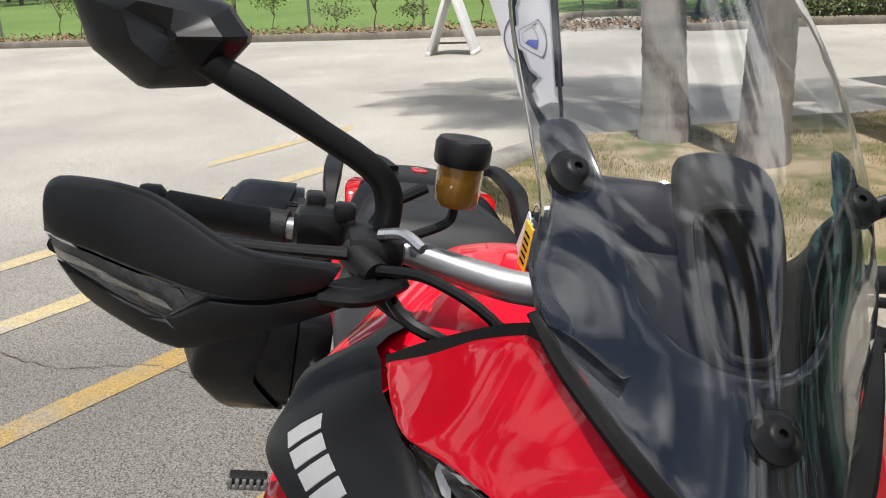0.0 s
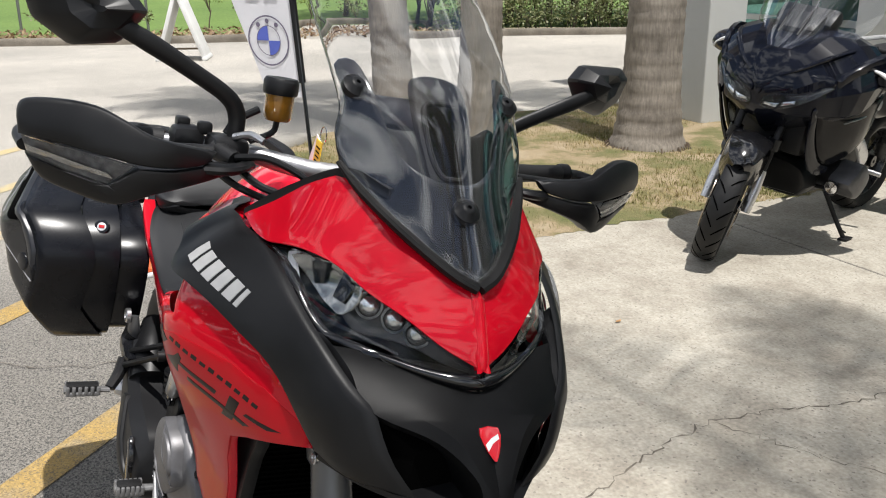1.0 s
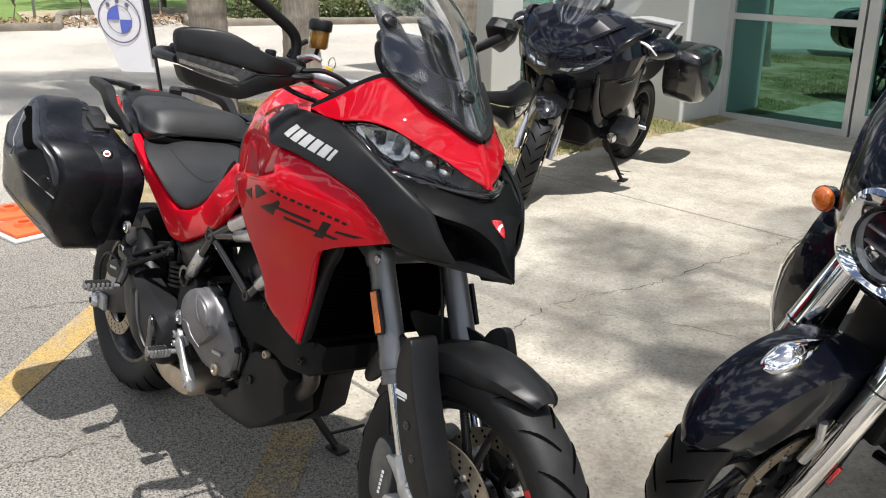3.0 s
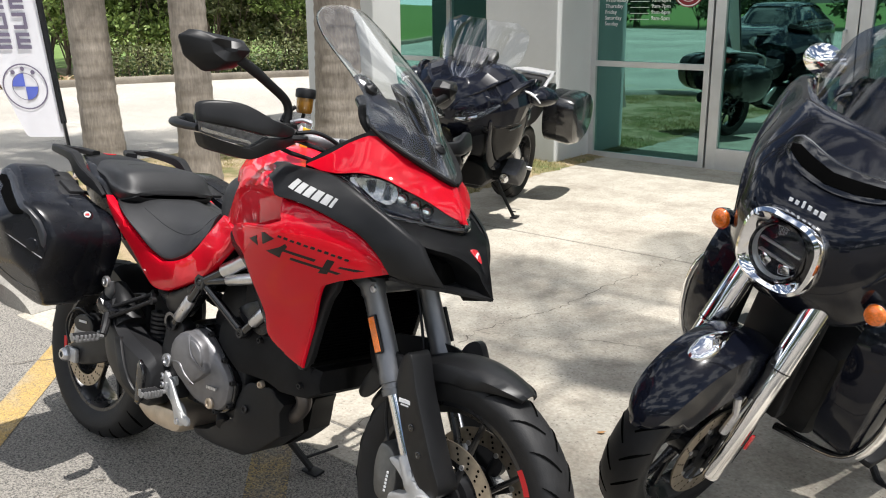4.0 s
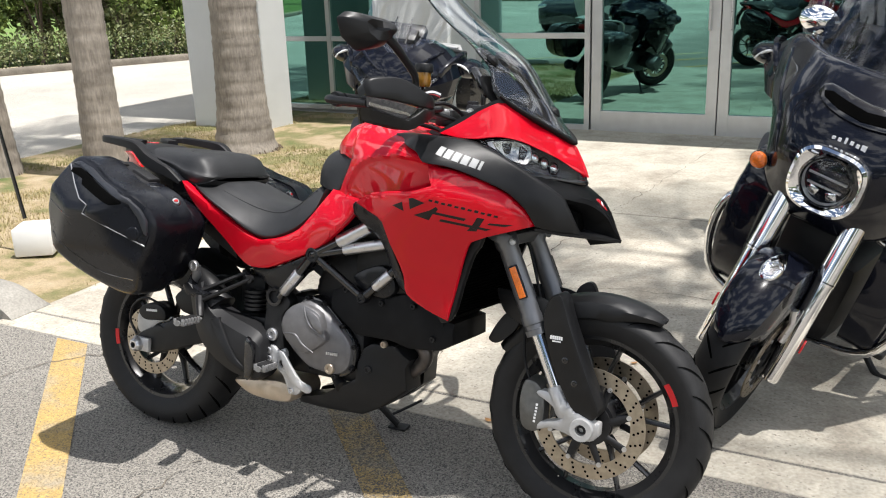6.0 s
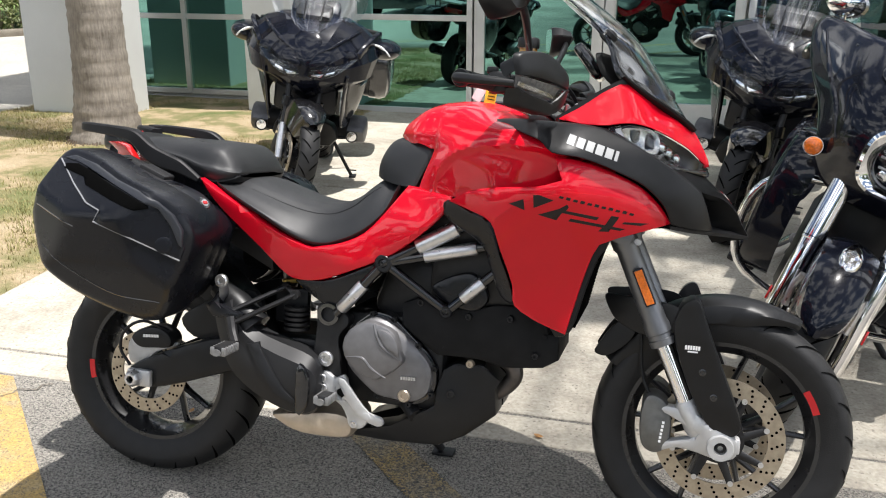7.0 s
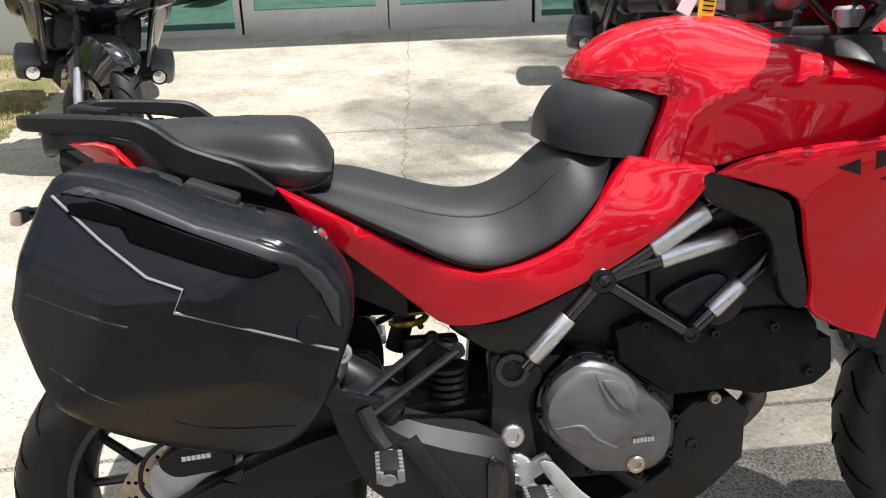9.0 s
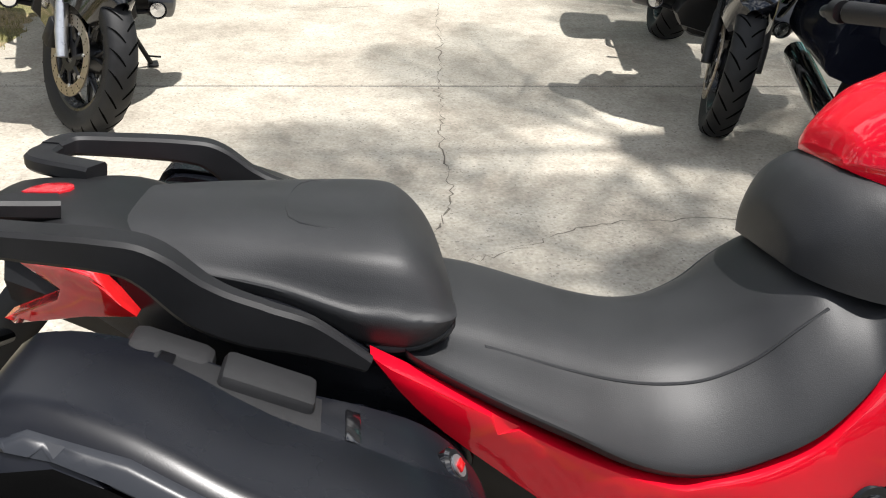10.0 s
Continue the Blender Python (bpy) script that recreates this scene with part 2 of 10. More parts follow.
def shell(outline, depth, thick, axis="y", side=-1, step=0.02, edge=0.006, corners=(), smooth_n=5, holes=(), lift=0.0):
    """A curved panel: outline (a, b) filled finely, set at depth(a, b) along axis, with rounded edges and a thickness
    inwards. axis y: a, b are x, z and the panel faces side; axis x: a, b are y, z and it faces +x."""
    from mathutils.geometry import delaunay_2d_cdt
    loop = [tuple(p[:2]) for p in (spline([(a, b, 0) for a, b in outline], smooth_n, True, set(corners)) if smooth_n else [(a, b, 0) for a, b in outline])]
    # even spacing
    even = [loop[0]]
    for i in range(len(loop)):
        a, b = Vector(loop[i]), Vector(loop[(i + 1) % len(loop)])
        k = max(1, int((b - a).length / step))
        for s in range(1, k + 1):
            q = a.lerp(b, s / k)
            if (q - Vector(even[-1])).length > step * 0.25:
                even.append(tuple(q))
    if (Vector(even[0]) - Vector(even[-1])).length < step * 0.25:
        even.pop()
    n = len(even)
    arr = np.array(even)
    area = 0.5 * np.sum(arr[:, 0] * np.roll(arr[:, 1], -1) - arr[:, 1] * np.roll(arr[:, 0], -1))
    tang = np.roll(arr, -1, 0) - np.roll(arr, 1, 0)
    tang /= np.maximum(np.linalg.norm(tang, axis=1)[:, None], 1e-9)
    norm = np.stack([-tang[:, 1], tang[:, 0]], 1) * (1 if area > 0 else -1)
    pts, drop = [tuple(p) for p in arr], [edge] * n
    seg_a, seg_b = arr, np.roll(arr, -1, 0)
    def far(p):
        p = np.array(p)
        ab = seg_b - seg_a
        t = np.clip(((p - seg_a) * ab).sum(1) / np.maximum((ab ** 2).sum(1), 1e-12), 0, 1)
        return np.sqrt(((seg_a + t[:, None] * ab - p) ** 2).sum(1).min())
    for off in (edge * 0.35, edge * 1.1):
        for p in arr + norm * off:
            if inside(even, p) and far(p) > off * 0.85:
                pts.append(tuple(p))
                u = min(1.0, off / edge)
                drop.append(edge * (1 - math.sqrt(max(0, 1 - (1 - u) ** 2))))
    lo, hi = arr.min(0), arr.max(0)
    for i in range(int((hi[0] - lo[0]) / step) + 1):
        for j in range(int((hi[1] - lo[1]) / step) + 1):
            p = (lo[0] + (i + 0.5 + 0.25 * (j % 2)) * step, lo[1] + (j + 0.5) * step)
            if inside(even, p) and far(p) > max(edge * 1.1, step * 0.4) + step * 0.3:
                pts.append(p)
                drop.append(0.0)
    edges = [(i, (i + 1) % n) for i in range(n)]
    vs, _, fs, origin, _, _ = delaunay_2d_cdt([Vector(p) for p in pts], edges, [], 1, 1e-6)
    a, b = np.array([v[0] for v in vs]), np.array([v[1] for v in vs])
    dr = np.array([drop[o[0]] if o else 0.0 for o in origin])
    d = depth(a, b) - dr + lift
    bm = bmesh.new()
    def place(x, y, h):
        return (x, side * h, y) if axis == "y" else ((h, x, y) if axis == "x" else (x, y, h))
    top = [bm.verts.new(place(x, y, h)) for x, y, h in zip(a, b, d)]
    back = [bm.verts.new(place(x, y, h - thick)) for x, y, h in zip(a, b, np.minimum(d + dr, d + edge))]
    used = {}
    for f in fs:
        for s, t in zip(f, f[1:] + f[:1]) if isinstance(f, list) else zip(f, tuple(f[1:]) + (f[0],)):
            key = (min(s, t), max(s, t))
            used[key] = used.get(key, 0) + 1
        bm.faces.new([top[i] for i in f])
        bm.faces.new([back[i] for i in reversed(f)])
    for (s, t), k in used.items():
        if k == 1:
            bm.faces.new((top[s], top[t], back[t], back[s]))
    return bm


def half_loft(sections, n=4, along="x", mirror=True, m=4):
    """A symmetric body from half sections [(x, [(y, z), ...]), ...], smoothed across and along."""
    fine = []
    for x, half in sections:
        fine.append([Vector((x, p[0], p[1])) for p in spline([(a, b, 0) for a, b in half], n)])
    cols = [spline([row[k] for row in fine], m) for k in range(len(fine[0]))]
    rings = []
    for i in range(len(cols[0])):
        right = [cols[k][i] for k in range(len(cols))]
        left = [Vector((p.x, -p.y, p.z)) for p in reversed(right)]
        rings.append(right + left)
    bm = bmesh.new()
    ring_faces(bm, rings, True, True)
    bmesh.ops.remove_doubles(bm, verts=bm.verts, dist=0.0006)
    return bm


def both(name, make, material, parent, label=""):
    """Makes the right and the left of a pair: make(side) gives a bmesh, side -1 right, 1 left."""
    return [part(name, make(s), material, parent, label) for s in (-1, 1)]

# ---- materials of the place ----
def pale_lane(m):
    """The driving lane beyond the parking bays is paler and dustier: a broad change of surfacing with ragged edges."""
    n, l = m.node_tree.nodes, m.node_tree.links
    base = n["Principled BSDF"].inputs["Base Color"]
    src = base.links[0].from_socket
    co, sep, wav = n.new("ShaderNodeTexCoord"), n.new("ShaderNodeSeparateXYZ"), n.new("ShaderNodeTexNoise")
    wav.inputs["Scale"].default_value, wav.inputs["Detail"].default_value = 0.8, 6
    l.new(co.outputs["Object"], sep.inputs[0])
    l.new(co.outputs["Object"], wav.inputs["Vector"])
    add, ramp, mix, up = n.new("ShaderNodeMath"), n.new("ShaderNodeMapRange"), n.new("ShaderNodeMix"), n.new("ShaderNodeVectorMath")
    add.operation = "MULTIPLY_ADD"
    add.inputs[1].default_value = 3.0
    l.new(wav.outputs["Fac"], add.inputs[0])
    l.new(sep.outputs["X"], add.inputs[2])
    ramp.inputs["From Min"].default_value, ramp.inputs["From Max"].default_value = -0.2, -3.6
    ramp.interpolation_type = "SMOOTHSTEP"
    l.new(add.outputs[0], ramp.inputs["Value"])
    up.operation = "SCALE"
    up.inputs["Scale"].default_value = 2.05
    l.new(src, up.inputs[0])
    mix.data_type = "RGBA"
    l.new(ramp.outputs["Result"], mix.inputs[0])
    l.new(src, mix.inputs[6])
    l.new(up.outputs["Vector"], mix.inputs[7])
    l.new(mix.outputs[2], base)


ASPHALT = layered("worn_asphalt", [(0.30, (0.20, 0.186, 0.163)), (0.5, (0.272, 0.253, 0.222)), (0.72, (0.355, 0.33, 0.288))], 0.35, 0.9, 1.0, 120, 0.50, 0.22, 240, (0.090, 0.086, 0.08), 0.005)
pale_lane(ASPHALT)
CONCRETE = layered("weathered_concrete", [(0.30, (0.235, 0.203, 0.160)), (0.43, (0.345, 0.312, 0.256)), (0.55, (0.43, 0.398, 0.332)), (0.70, (0.51, 0.48, 0.41))], 1.9, 0.88, 0.4, 75, 0.17, 0.03, 140, (0.24, 0.215, 0.18), 0.002, 0.78)
KERBCON = layered("kerb_concrete", [(0.3, (0.17, 0.16, 0.14)), (0.55, (0.27, 0.255, 0.225)), (0.8, (0.36, 0.34, 0.30))], 3.0, 0.9, 0.5, 90, 0.18)
FARKERB = layered("dark_weathered_kerb", [(0.3, (0.11, 0.095, 0.075)), (0.55, (0.20, 0.175, 0.14)), (0.8, (0.30, 0.27, 0.22))], 2.0, 0.9, 0.5, 60, 0.2)
LAWN = layered("sparse_lawn", [(0.30, (0.42, 0.34, 0.23)), (0.46, (0.33, 0.255, 0.15)), (0.54, (0.19, 0.17, 0.075)), (0.70, (0.09, 0.12, 0.03))], 2.6, 0.95, 0.8, 150, 0.35, dist=0.012)
FIELD = layered("sports_field_grass", [(0.3, (0.10, 0.17, 0.035)), (0.6, (0.14, 0.22, 0.05)), (0.8, (0.17, 0.24, 0.07))], 0.2, 0.95, 0.5, 12, 0.25)
VERGE = layered("dry_verge", [(0.3, (0.30, 0.25, 0.16)), (0.6, (0.36, 0.31, 0.2)), (0.8, (0.2, 0.22, 0.09))], 0.9, 0.95, 0.5, 25, 0.3)
STUCCO = layered("pale_stucco", [(0.3, (0.55, 0.56, 0.55)), (0.6, (0.62, 0.63, 0.62)), (0.8, (0.66, 0.67, 0.66))], 0.8, 0.85, 0.3, 180, 0.05, dist=0.002)
ALUFRAME = shade("silver_window_aluminium", (0.60, 0.61, 0.60), 0.38, 0.5, vary=0.05, scale=8, rvary=0.08)
FADEDLINE = layered("faded_yellow_paint", [(0.36, (0.44, 0.40, 0.33)), (0.50, (0.56, 0.46, 0.26)), (0.72, (0.60, 0.45, 0.20))], 3.5, 0.85, 0.8, 140, 0.28, 0.18, 230, (0.30, 0.26, 0.2), 0.003)
YELLOWLINE = layered("worn_yellow_paint", [(0.36, (0.33, 0.28, 0.20)), (0.50, (0.42, 0.29, 0.11)), (0.72, (0.48, 0.31, 0.085))], 3.5, 0.85, 0.8, 140, 0.28, 0.18, 230, (0.22, 0.17, 0.10), 0.003)
WORNLINE = layered("nearly_worn_off_yellow_paint", [(0.36, (0.22, 0.20, 0.165)), (0.52, (0.33, 0.25, 0.125)), (0.72, (0.40, 0.27, 0.09))], 5.0, 0.88, 0.9, 140, 0.45, 0.34, 210, (0.11, 0.10, 0.09), 0.005)
CRACK = shade("dirt_in_cracks", (0.15, 0.13, 0.105), 0.95, vary=0.4, scale=30)
BARK = layered("palm_bark", [(0.3, (0.15, 0.13, 0.108)), (0.5, (0.25, 0.22, 0.185)), (0.75, (0.36, 0.32, 0.27))], 5.0, 0.95, 0.7, 60, 0.20, dist=0.008)
_bn, _bl = BARK.node_tree.nodes, BARK.node_tree.links
_stretch = _bn.new("ShaderNodeMapping")
_stretch.inputs["Scale"].default_value = (1.0, 1.0, 0.16)
_fine = [q for q in _bn if q.bl_idname == "ShaderNodeTexNoise" and q.inputs["Scale"].default_value > 50][0]
_bl.new([q for q in _bn if q.bl_idname == "ShaderNodeTexCoord"][0].outputs["Object"], _stretch.inputs["Vector"])
_bl.new(_stretch.outputs["Vector"], _fine.inputs["Vector"])
LEAF = shade("palm_leaf", (0.07, 0.11, 0.03), 0.55, vary=0.35, scale=4)
CLOTH = shade("white_flag_cloth", (0.74, 0.74, 0.77), 0.85, vary=0.04, scale=5, bump=0.2, bump_scale=60)
WHITEPAINT = shade("white_sign_board", (0.78, 0.78, 0.76), 0.6, vary=0.05, scale=6)


def tinted_glass():
    """Green reflective shop glass: a tinted mirror coat over dark see-through glass."""
    m = bpy.data.materials.new("green_reflective_glass")
    m.use_nodes = True
    n, l = m.node_tree.nodes, m.node_tree.links
    n.remove(n["Principled BSDF"])
    g, t, mx, wave = n.new("ShaderNodeBsdfGlossy"), n.new("ShaderNodeBsdfTransparent"), n.new("ShaderNodeMixShader"), n.new("ShaderNodeTexNoise")
    g.inputs["Color"].default_value, g.inputs["Roughness"].default_value = (0.22, 0.47, 0.42, 1), 0.012
    t.inputs["Color"].default_value = (0.10, 0.20, 0.18, 1)
    mx.inputs[0].default_value = 0.62
    b = n.new("ShaderNodeBump")
    wave.inputs["Scale"].default_value = 1.2
    b.inputs["Strength"].default_value, b.inputs["Distance"].default_value = 0.10, 0.01
    l.new(wave.outputs["Fac"], b.inputs["Height"])
    l.new(b.outputs["Normal"], g.inputs["Normal"])
    l.new(t.outputs[0], mx.inputs[1])
    l.new(g.outputs[0], mx.inputs[2])
    l.new(mx.outputs[0], n["Material Output"].inputs["Surface"])
    return m


SHOPGLASS = tinted_glass()


# ---- ground ----
def sheet(poly, z, thick, material, name, label, category, cut=0.0):
    """A flat slab with the plan poly, its top at z."""
    bm = bmesh.new()
    top = [bm.verts.new((x, y, z)) for x, y in poly]
    f = bm.faces.new(top)
    if thick:
        low = bmesh.ops.extrude_face_region(bm, geom=[f])
        bmesh.ops.translate(bm, verts=[v for v in low["geom"] if isinstance(v, bmesh.types.BMVert)], vec=(0, 0, -thick))
    bmesh.ops.triangulate(bm, faces=[f for f in bm.faces if len(f.verts) > 4])
    ob = part(name, bm, material, None, smooth=False)
    return tagged(ob, label, category, kind="structure")


LOT_EDGE = [(-30, -34), (-17.6, -2), (-16.2, 1.5), (-15.4, 4.3), (-15.5, 4.75), (-18.9, 6.2), (-18.2, 8.3), (-14.9, 7.1), (-14.45, 7.5), (-14.2, 8.4), (-12.4, 12.3), (-8, 20), (0, 30)]
sheet([(-420, -420), (420, -420), (420, 420), (-420, 420)], -0.015, 0, FIELD, "ground", "flat green playing field grass reaching the horizon", "grass field")
lot = sheet(LOT_EDGE + [(60, 30), (60, -34)], 0.0, 0.2, ASPHALT, "parking_lot", "worn pale asphalt parking lot with dark stone specks", "asphalt")
sheet([(-30.6, -34), (-18.4, -2), (-17.0, 1.6), (-16.2, 4.3), (-16.4, 4.9), (-19.7, 6.2), (-18.7, 9.2), (-15.4, 8.0), (-15.0, 8.8), (-13.1, 12.8), (-8.6, 20.6), (-0.4, 31), (-1.4, 31.6), (-9.4, 21.2), (-13.9, 13.3), (-15.8, 9.3), (-16.2, 8.9), (-19.2, 10.0), (-20.6, 6.0), (-20.4, 5.5), (-17.2, 4.7), (-17.9, 1.9), (-19.3, -1.8), (-31.6, -34)], 0.02, 0.06, VERGE, "verge", "dry sandy grass verge behind the kerb", "verge")


def kerb(points, name, label, width=0.15, height=0.13, base=0.0):
    """A rounded concrete kerb swept along points."""
    bm = bmesh.new()
    pts = spline([(x, y, base) for x, y in points], 6)
    rings = []
    for i, p in enumerate(pts):
        d = pts[min(i + 1, len(pts) - 1)] - pts[max(i - 1, 0)]
        d.z = 0
        s = Vector((-d.y, d.x, 0)).normalized()
        h = height * min(1.0, 0.06 + 0.94 * (1 - (1 - min(1, i / 7)) ** 2)) if name == "kerb" else height
        prof = [(-width / 2, -0.05), (-width / 2, h * 0.25), (-width * 0.47, h * 0.6), (-width * 0.40, h * 0.86), (-width * 0.28, h), (width * 0.4, h * 1.02), (width / 2, h * 0.9), (width / 2, -0.05)]
        rings.append([p + s * a + Vector((0, 0, b)) for a, b in prof])
    ring_faces(bm, rings)
    return tagged(part(name, bm, KERBCON if name == "kerb" else FARKERB), label, "kerb", kind="structure")


kerb(LOT_EDGE, "far_kerb", "low grey concrete kerb along the far side of the lot")
ISLAND = [(-2.3, 0.62), (-2.75, 0.68), (-3.6, 0.76), (-4.4, 1.0), (-5.1, 1.5), (-5.55, 2.1), (-5.65, 3.0), (-5.75, 4.0), (-5.7, 4.9), (-5.6, 6.4)] + [(-2.37 + 0.05 * noise.noise(Vector((k * 0.13, 0, 7))) + 0.05 * noise.noise(Vector((k * 0.61, 0, 3))) + 0.03 * noise.noise(Vector((k * 1.7, 0, 1))), 6.42 - k * 0.045) for k in range(98)]
kerb([(-2.28, 0.56), (-2.5, 0.555), (-2.75, 0.585), (-3.1, 0.62), (-3.6, 0.67), (-4.4, 0.91), (-5.0, 1.36), (-5.4, 1.85)], "kerb", "rounded worn concrete kerb end beside the lawn", 0.24, 0.12)
sheet([(2.25, 6.42), (2.25, 0.9), (9, 0.9), (9, 6.42)], 0.035, 0.1, LAWN, "lawn_right", "sparse lawn strip beside the entrance paving", "lawn")


def lawn_mound():
    """The lawn island: gently uneven earth that rises to the kerb's top."""
    from mathutils.geometry import delaunay_2d_cdt
    poly = ISLAND
    pts = [Vector(p) for p in poly]
    for i in range(34):
        for j in range(40):
            p = (-7.0 + i * 0.15, 0.55 + j * 0.15)
            if inside(poly, p) and min((Vector(p) - Vector(q)).length for q in poly) > 0.1:
                pts.append(Vector(p))
    n = len(poly)
    vs, _, fs, _, _, _ = delaunay_2d_cdt(pts, [(i, (i + 1) % n) for i in range(n)], [], 1, 1e-5)
    bm = bmesh.new()
    out = []
    for v in vs:
        rise = min(1.0, max(0.0, (-2.36 - v[0]) / 1.1))
        z = 0.0052 + 0.060 * rise + 0.02 * min(1.0, rise * 3) * noise.noise(Vector((v[0] * 1.7, v[1] * 1.7, 0)))
        out.append(bm.verts.new((v[0], v[1], max(0.0052, z))))
    for f in fs:
        bm.faces.new([out[i] for i in f])
    return tagged(part("lawn_island", bm, LAWN), "patchy dry lawn with bare sand round the palms", "lawn", kind="structure")


lawn_mound()


def grass_blades(count, seed):
    """Short tufts scattered over the lawn island and the strip beside it."""
    rnd = random.Random(seed)
    bm = bmesh.new()
    made = 0
    while made < count:
        x, y = rnd.uniform(-6.9, -2.1), rnd.uniform(0.6, 6.3)
        if rnd.random() < 0.12:
            x, y = rnd.uniform(2.28, 4.5), rnd.uniform(2.5, 6.2)
        elif not inside(ISLAND, (x, y)):
            continue
        if noise.noise(Vector((x * 0.9, y * 0.9, 3))) < -0.02 + rnd.uniform(-0.2, 0.2):
            continue
        made += 1
        z = 0.035 if x > 0 else 0.008 + 0.060 * min(1.0, max(0.0, (-2.36 - x) / 1.1))
        for _ in range(3):
            a, h, w = rnd.uniform(0, 6.28), rnd.uniform(0.008, 0.026), rnd.uniform(0.002, 0.004)
            bx, by = x + rnd.uniform(-0.03, 0.03), y + rnd.uniform(-0.03, 0.03)
            dx, dy = math.cos(a), math.sin(a)
            v = [bm.verts.new((bx - dy * w, by + dx * w, z - 0.01)), bm.verts.new((bx + dy * w, by - dx * w, z - 0.01)), bm.verts.new((bx + dx * h * 0.7, by + dy * h * 0.7, z + h))]
            bm.faces.new(v)
    m = layered("grass_blades", [(0.3, (0.42, 0.33, 0.17)), (0.5, (0.34, 0.29, 0.13)), (0.60, (0.20, 0.20, 0.06)), (0.8, (0.12, 0.16, 0.04))], 1.6, 0.8)
    ob = part("lawn_grass", bm, m, smooth=False)
    return tagged(ob, "short dry and green grass tufts on the lawn", "grass", kind="stuff")


grass_blades(15000, 3)

# concrete apron in front of the shop, in slabs with open joints
pavement = thing("pavement", Matrix(), "sunlit weathered concrete apron with joints and cracks", "pavement", kind="structure")
EDGES_Y = [0.385, 0.575, 3.385, 6.46]
for k, (y0, y1) in enumerate(zip(EDGES_Y, EDGES_Y[1:])):
    for x0, x1 in ((-2.42, 2.3), (2.3, 7.0)) if k else ((-2.35, 2.3), (2.3, 7.0)):
        bm = bmesh.new()
        if k and x0 > 0:
            continue
        box(bm, ((x0 + x1) / 2, (y0 + y1) / 2, -0.046), (x1 - x0 - 0.012, y1 - y0 - 0.014, 0.1), 0.006)
        part("slab", bm, CONCRETE, pavement, smooth=False)


def crack(points, width, seed, name="crack", owner=None):
    """A jagged dark ribbon of varying width just above the slab."""
    rnd = random.Random(seed)
    bm = bmesh.new()
    pts = spline([(x, y, 0.0052) for x, y in points], 14)
    pts = [p + Vector((rnd.gauss(0, 0.009), rnd.gauss(0, 0.009), 0)) for p in pts]
    rows = []
    for i, p in enumerate(pts):
        d = pts[min(i + 1, len(pts) - 1)] - pts[max(i - 1, 0)]
        s = Vector((-d.y, d.x, 0)).normalized() * width * rnd.uniform(0.08, 0.75)
        rows.append((bm.verts.new(p + s), bm.verts.new(p - s)))
    for (a, b), (c, e) in zip(rows, rows[1:]):
        bm.faces.new((a, b, e, c))
    return part(name, bm, CRACK, owner or pavement, smooth=False)


crack([(-0.12, 0.6), (-0.17, 0.95), (-0.30, 1.35), (-0.36, 1.66), (-0.32, 1.95), (-0.25, 2.2), (-0.24, 2.7), (-0.2, 3.1), (-0.19, 3.385)], 0.006, 1)
crack([(-0.19, 3.39), (-0.12, 3.9), (-0.07, 4.6), (-0.02, 5.3), (0.05, 6.2)], 0.005, 2)
crack([(-0.36, 1.66), (-0.1, 1.78), (0.25, 1.95), (0.9, 2.02), (1.7, 2.3)], 0.004, 4)
crack([(-1.5, 4.95), (-0.9, 4.82), (-0.3, 4.9)], 0.003, 6)

crack([(-4.6, -0.9), (-4.2, -0.55), (-3.9, -0.5), (-3.4, -0.1), (-3.0, 0.0)], 0.007, 11, owner=lot)
crack([(-2.6, -1.5), (-2.3, -1.1), (-2.2, -0.7), (-1.9, -0.4), (-1.7, 0.1), (-1.5, 0.37)], 0.006, 12, owner=lot)
crack([(-1.2, -2.2), (-0.9, -1.6), (-0.95, -1.1), (-0.6, -0.7), (-0.5, -0.2)], 0.005, 13, owner=lot)
# diagonal yellow hatching on the asphalt
hatching = thing("hatching", Matrix(), "worn diagonal yellow no-parking stripes on the asphalt", "road marking", kind="structure")
for k, c in enumerate((0.07, -1.405, -2.92, -4.24, -5.40, -6.72)):
    bm = bmesh.new()
    rows = []
    for i in range(25):
        y = 0.375 - i * (2.6 if k < 5 else 1.2) / 24
        x = c - y
        rows.append((bm.verts.new((x - 0.098, y, 0.0035)), bm.verts.new((x + 0.098, y, 0.0035))))
    for (a, b), (d, e) in zip(rows, rows[1:]):
        bm.faces.new((a, b, e, d))
    part("stripe", bm, WORNLINE if k == 0 else YELLOWLINE if k < 3 else FADEDLINE, hatching, smooth=False)

# ---- shop front ----
FRONT = 6.45
shop = thing("shop_building", Matrix(), "pale stucco shop front with green reflective glazing and silver frames", "building", kind="structure")
for name, c, s in (
    ("column", (-4.9, 5.4, 2.2), (1.0, 0.42, 4.4)), ("column", (-3.0, 6.12, 2.2), (0.84, 0.68, 4.4)),
    ("end_wall", (-6.15, 6.6, 2.2), (0.5, 0.3, 4.4)), ("sill_wall", (-4.67, 6.58, 0.045), (2.46, 0.24, 0.10)),
    ("header_wall", (0.6, 6.60, 3.7), (14.0, 0.26, 1.5)), ("side_wall", (-6.2, 12.0, 2.2), (0.3, 10.5, 4.4)), ("far_wall", (7.5, 6.62, 1.5), (0.6, 0.3, 3.0)),
    ("back_wall", (0.6, 17.2, 2.2), (14, 0.3, 4.4)), ("side_wall", (7.7, 12.0, 2.2), (0.3, 10.5, 4.4)),
):
    bm = box(bmesh.new(), c, s, 0.012)
    part(name, bm, STUCCO, shop, smooth=False)
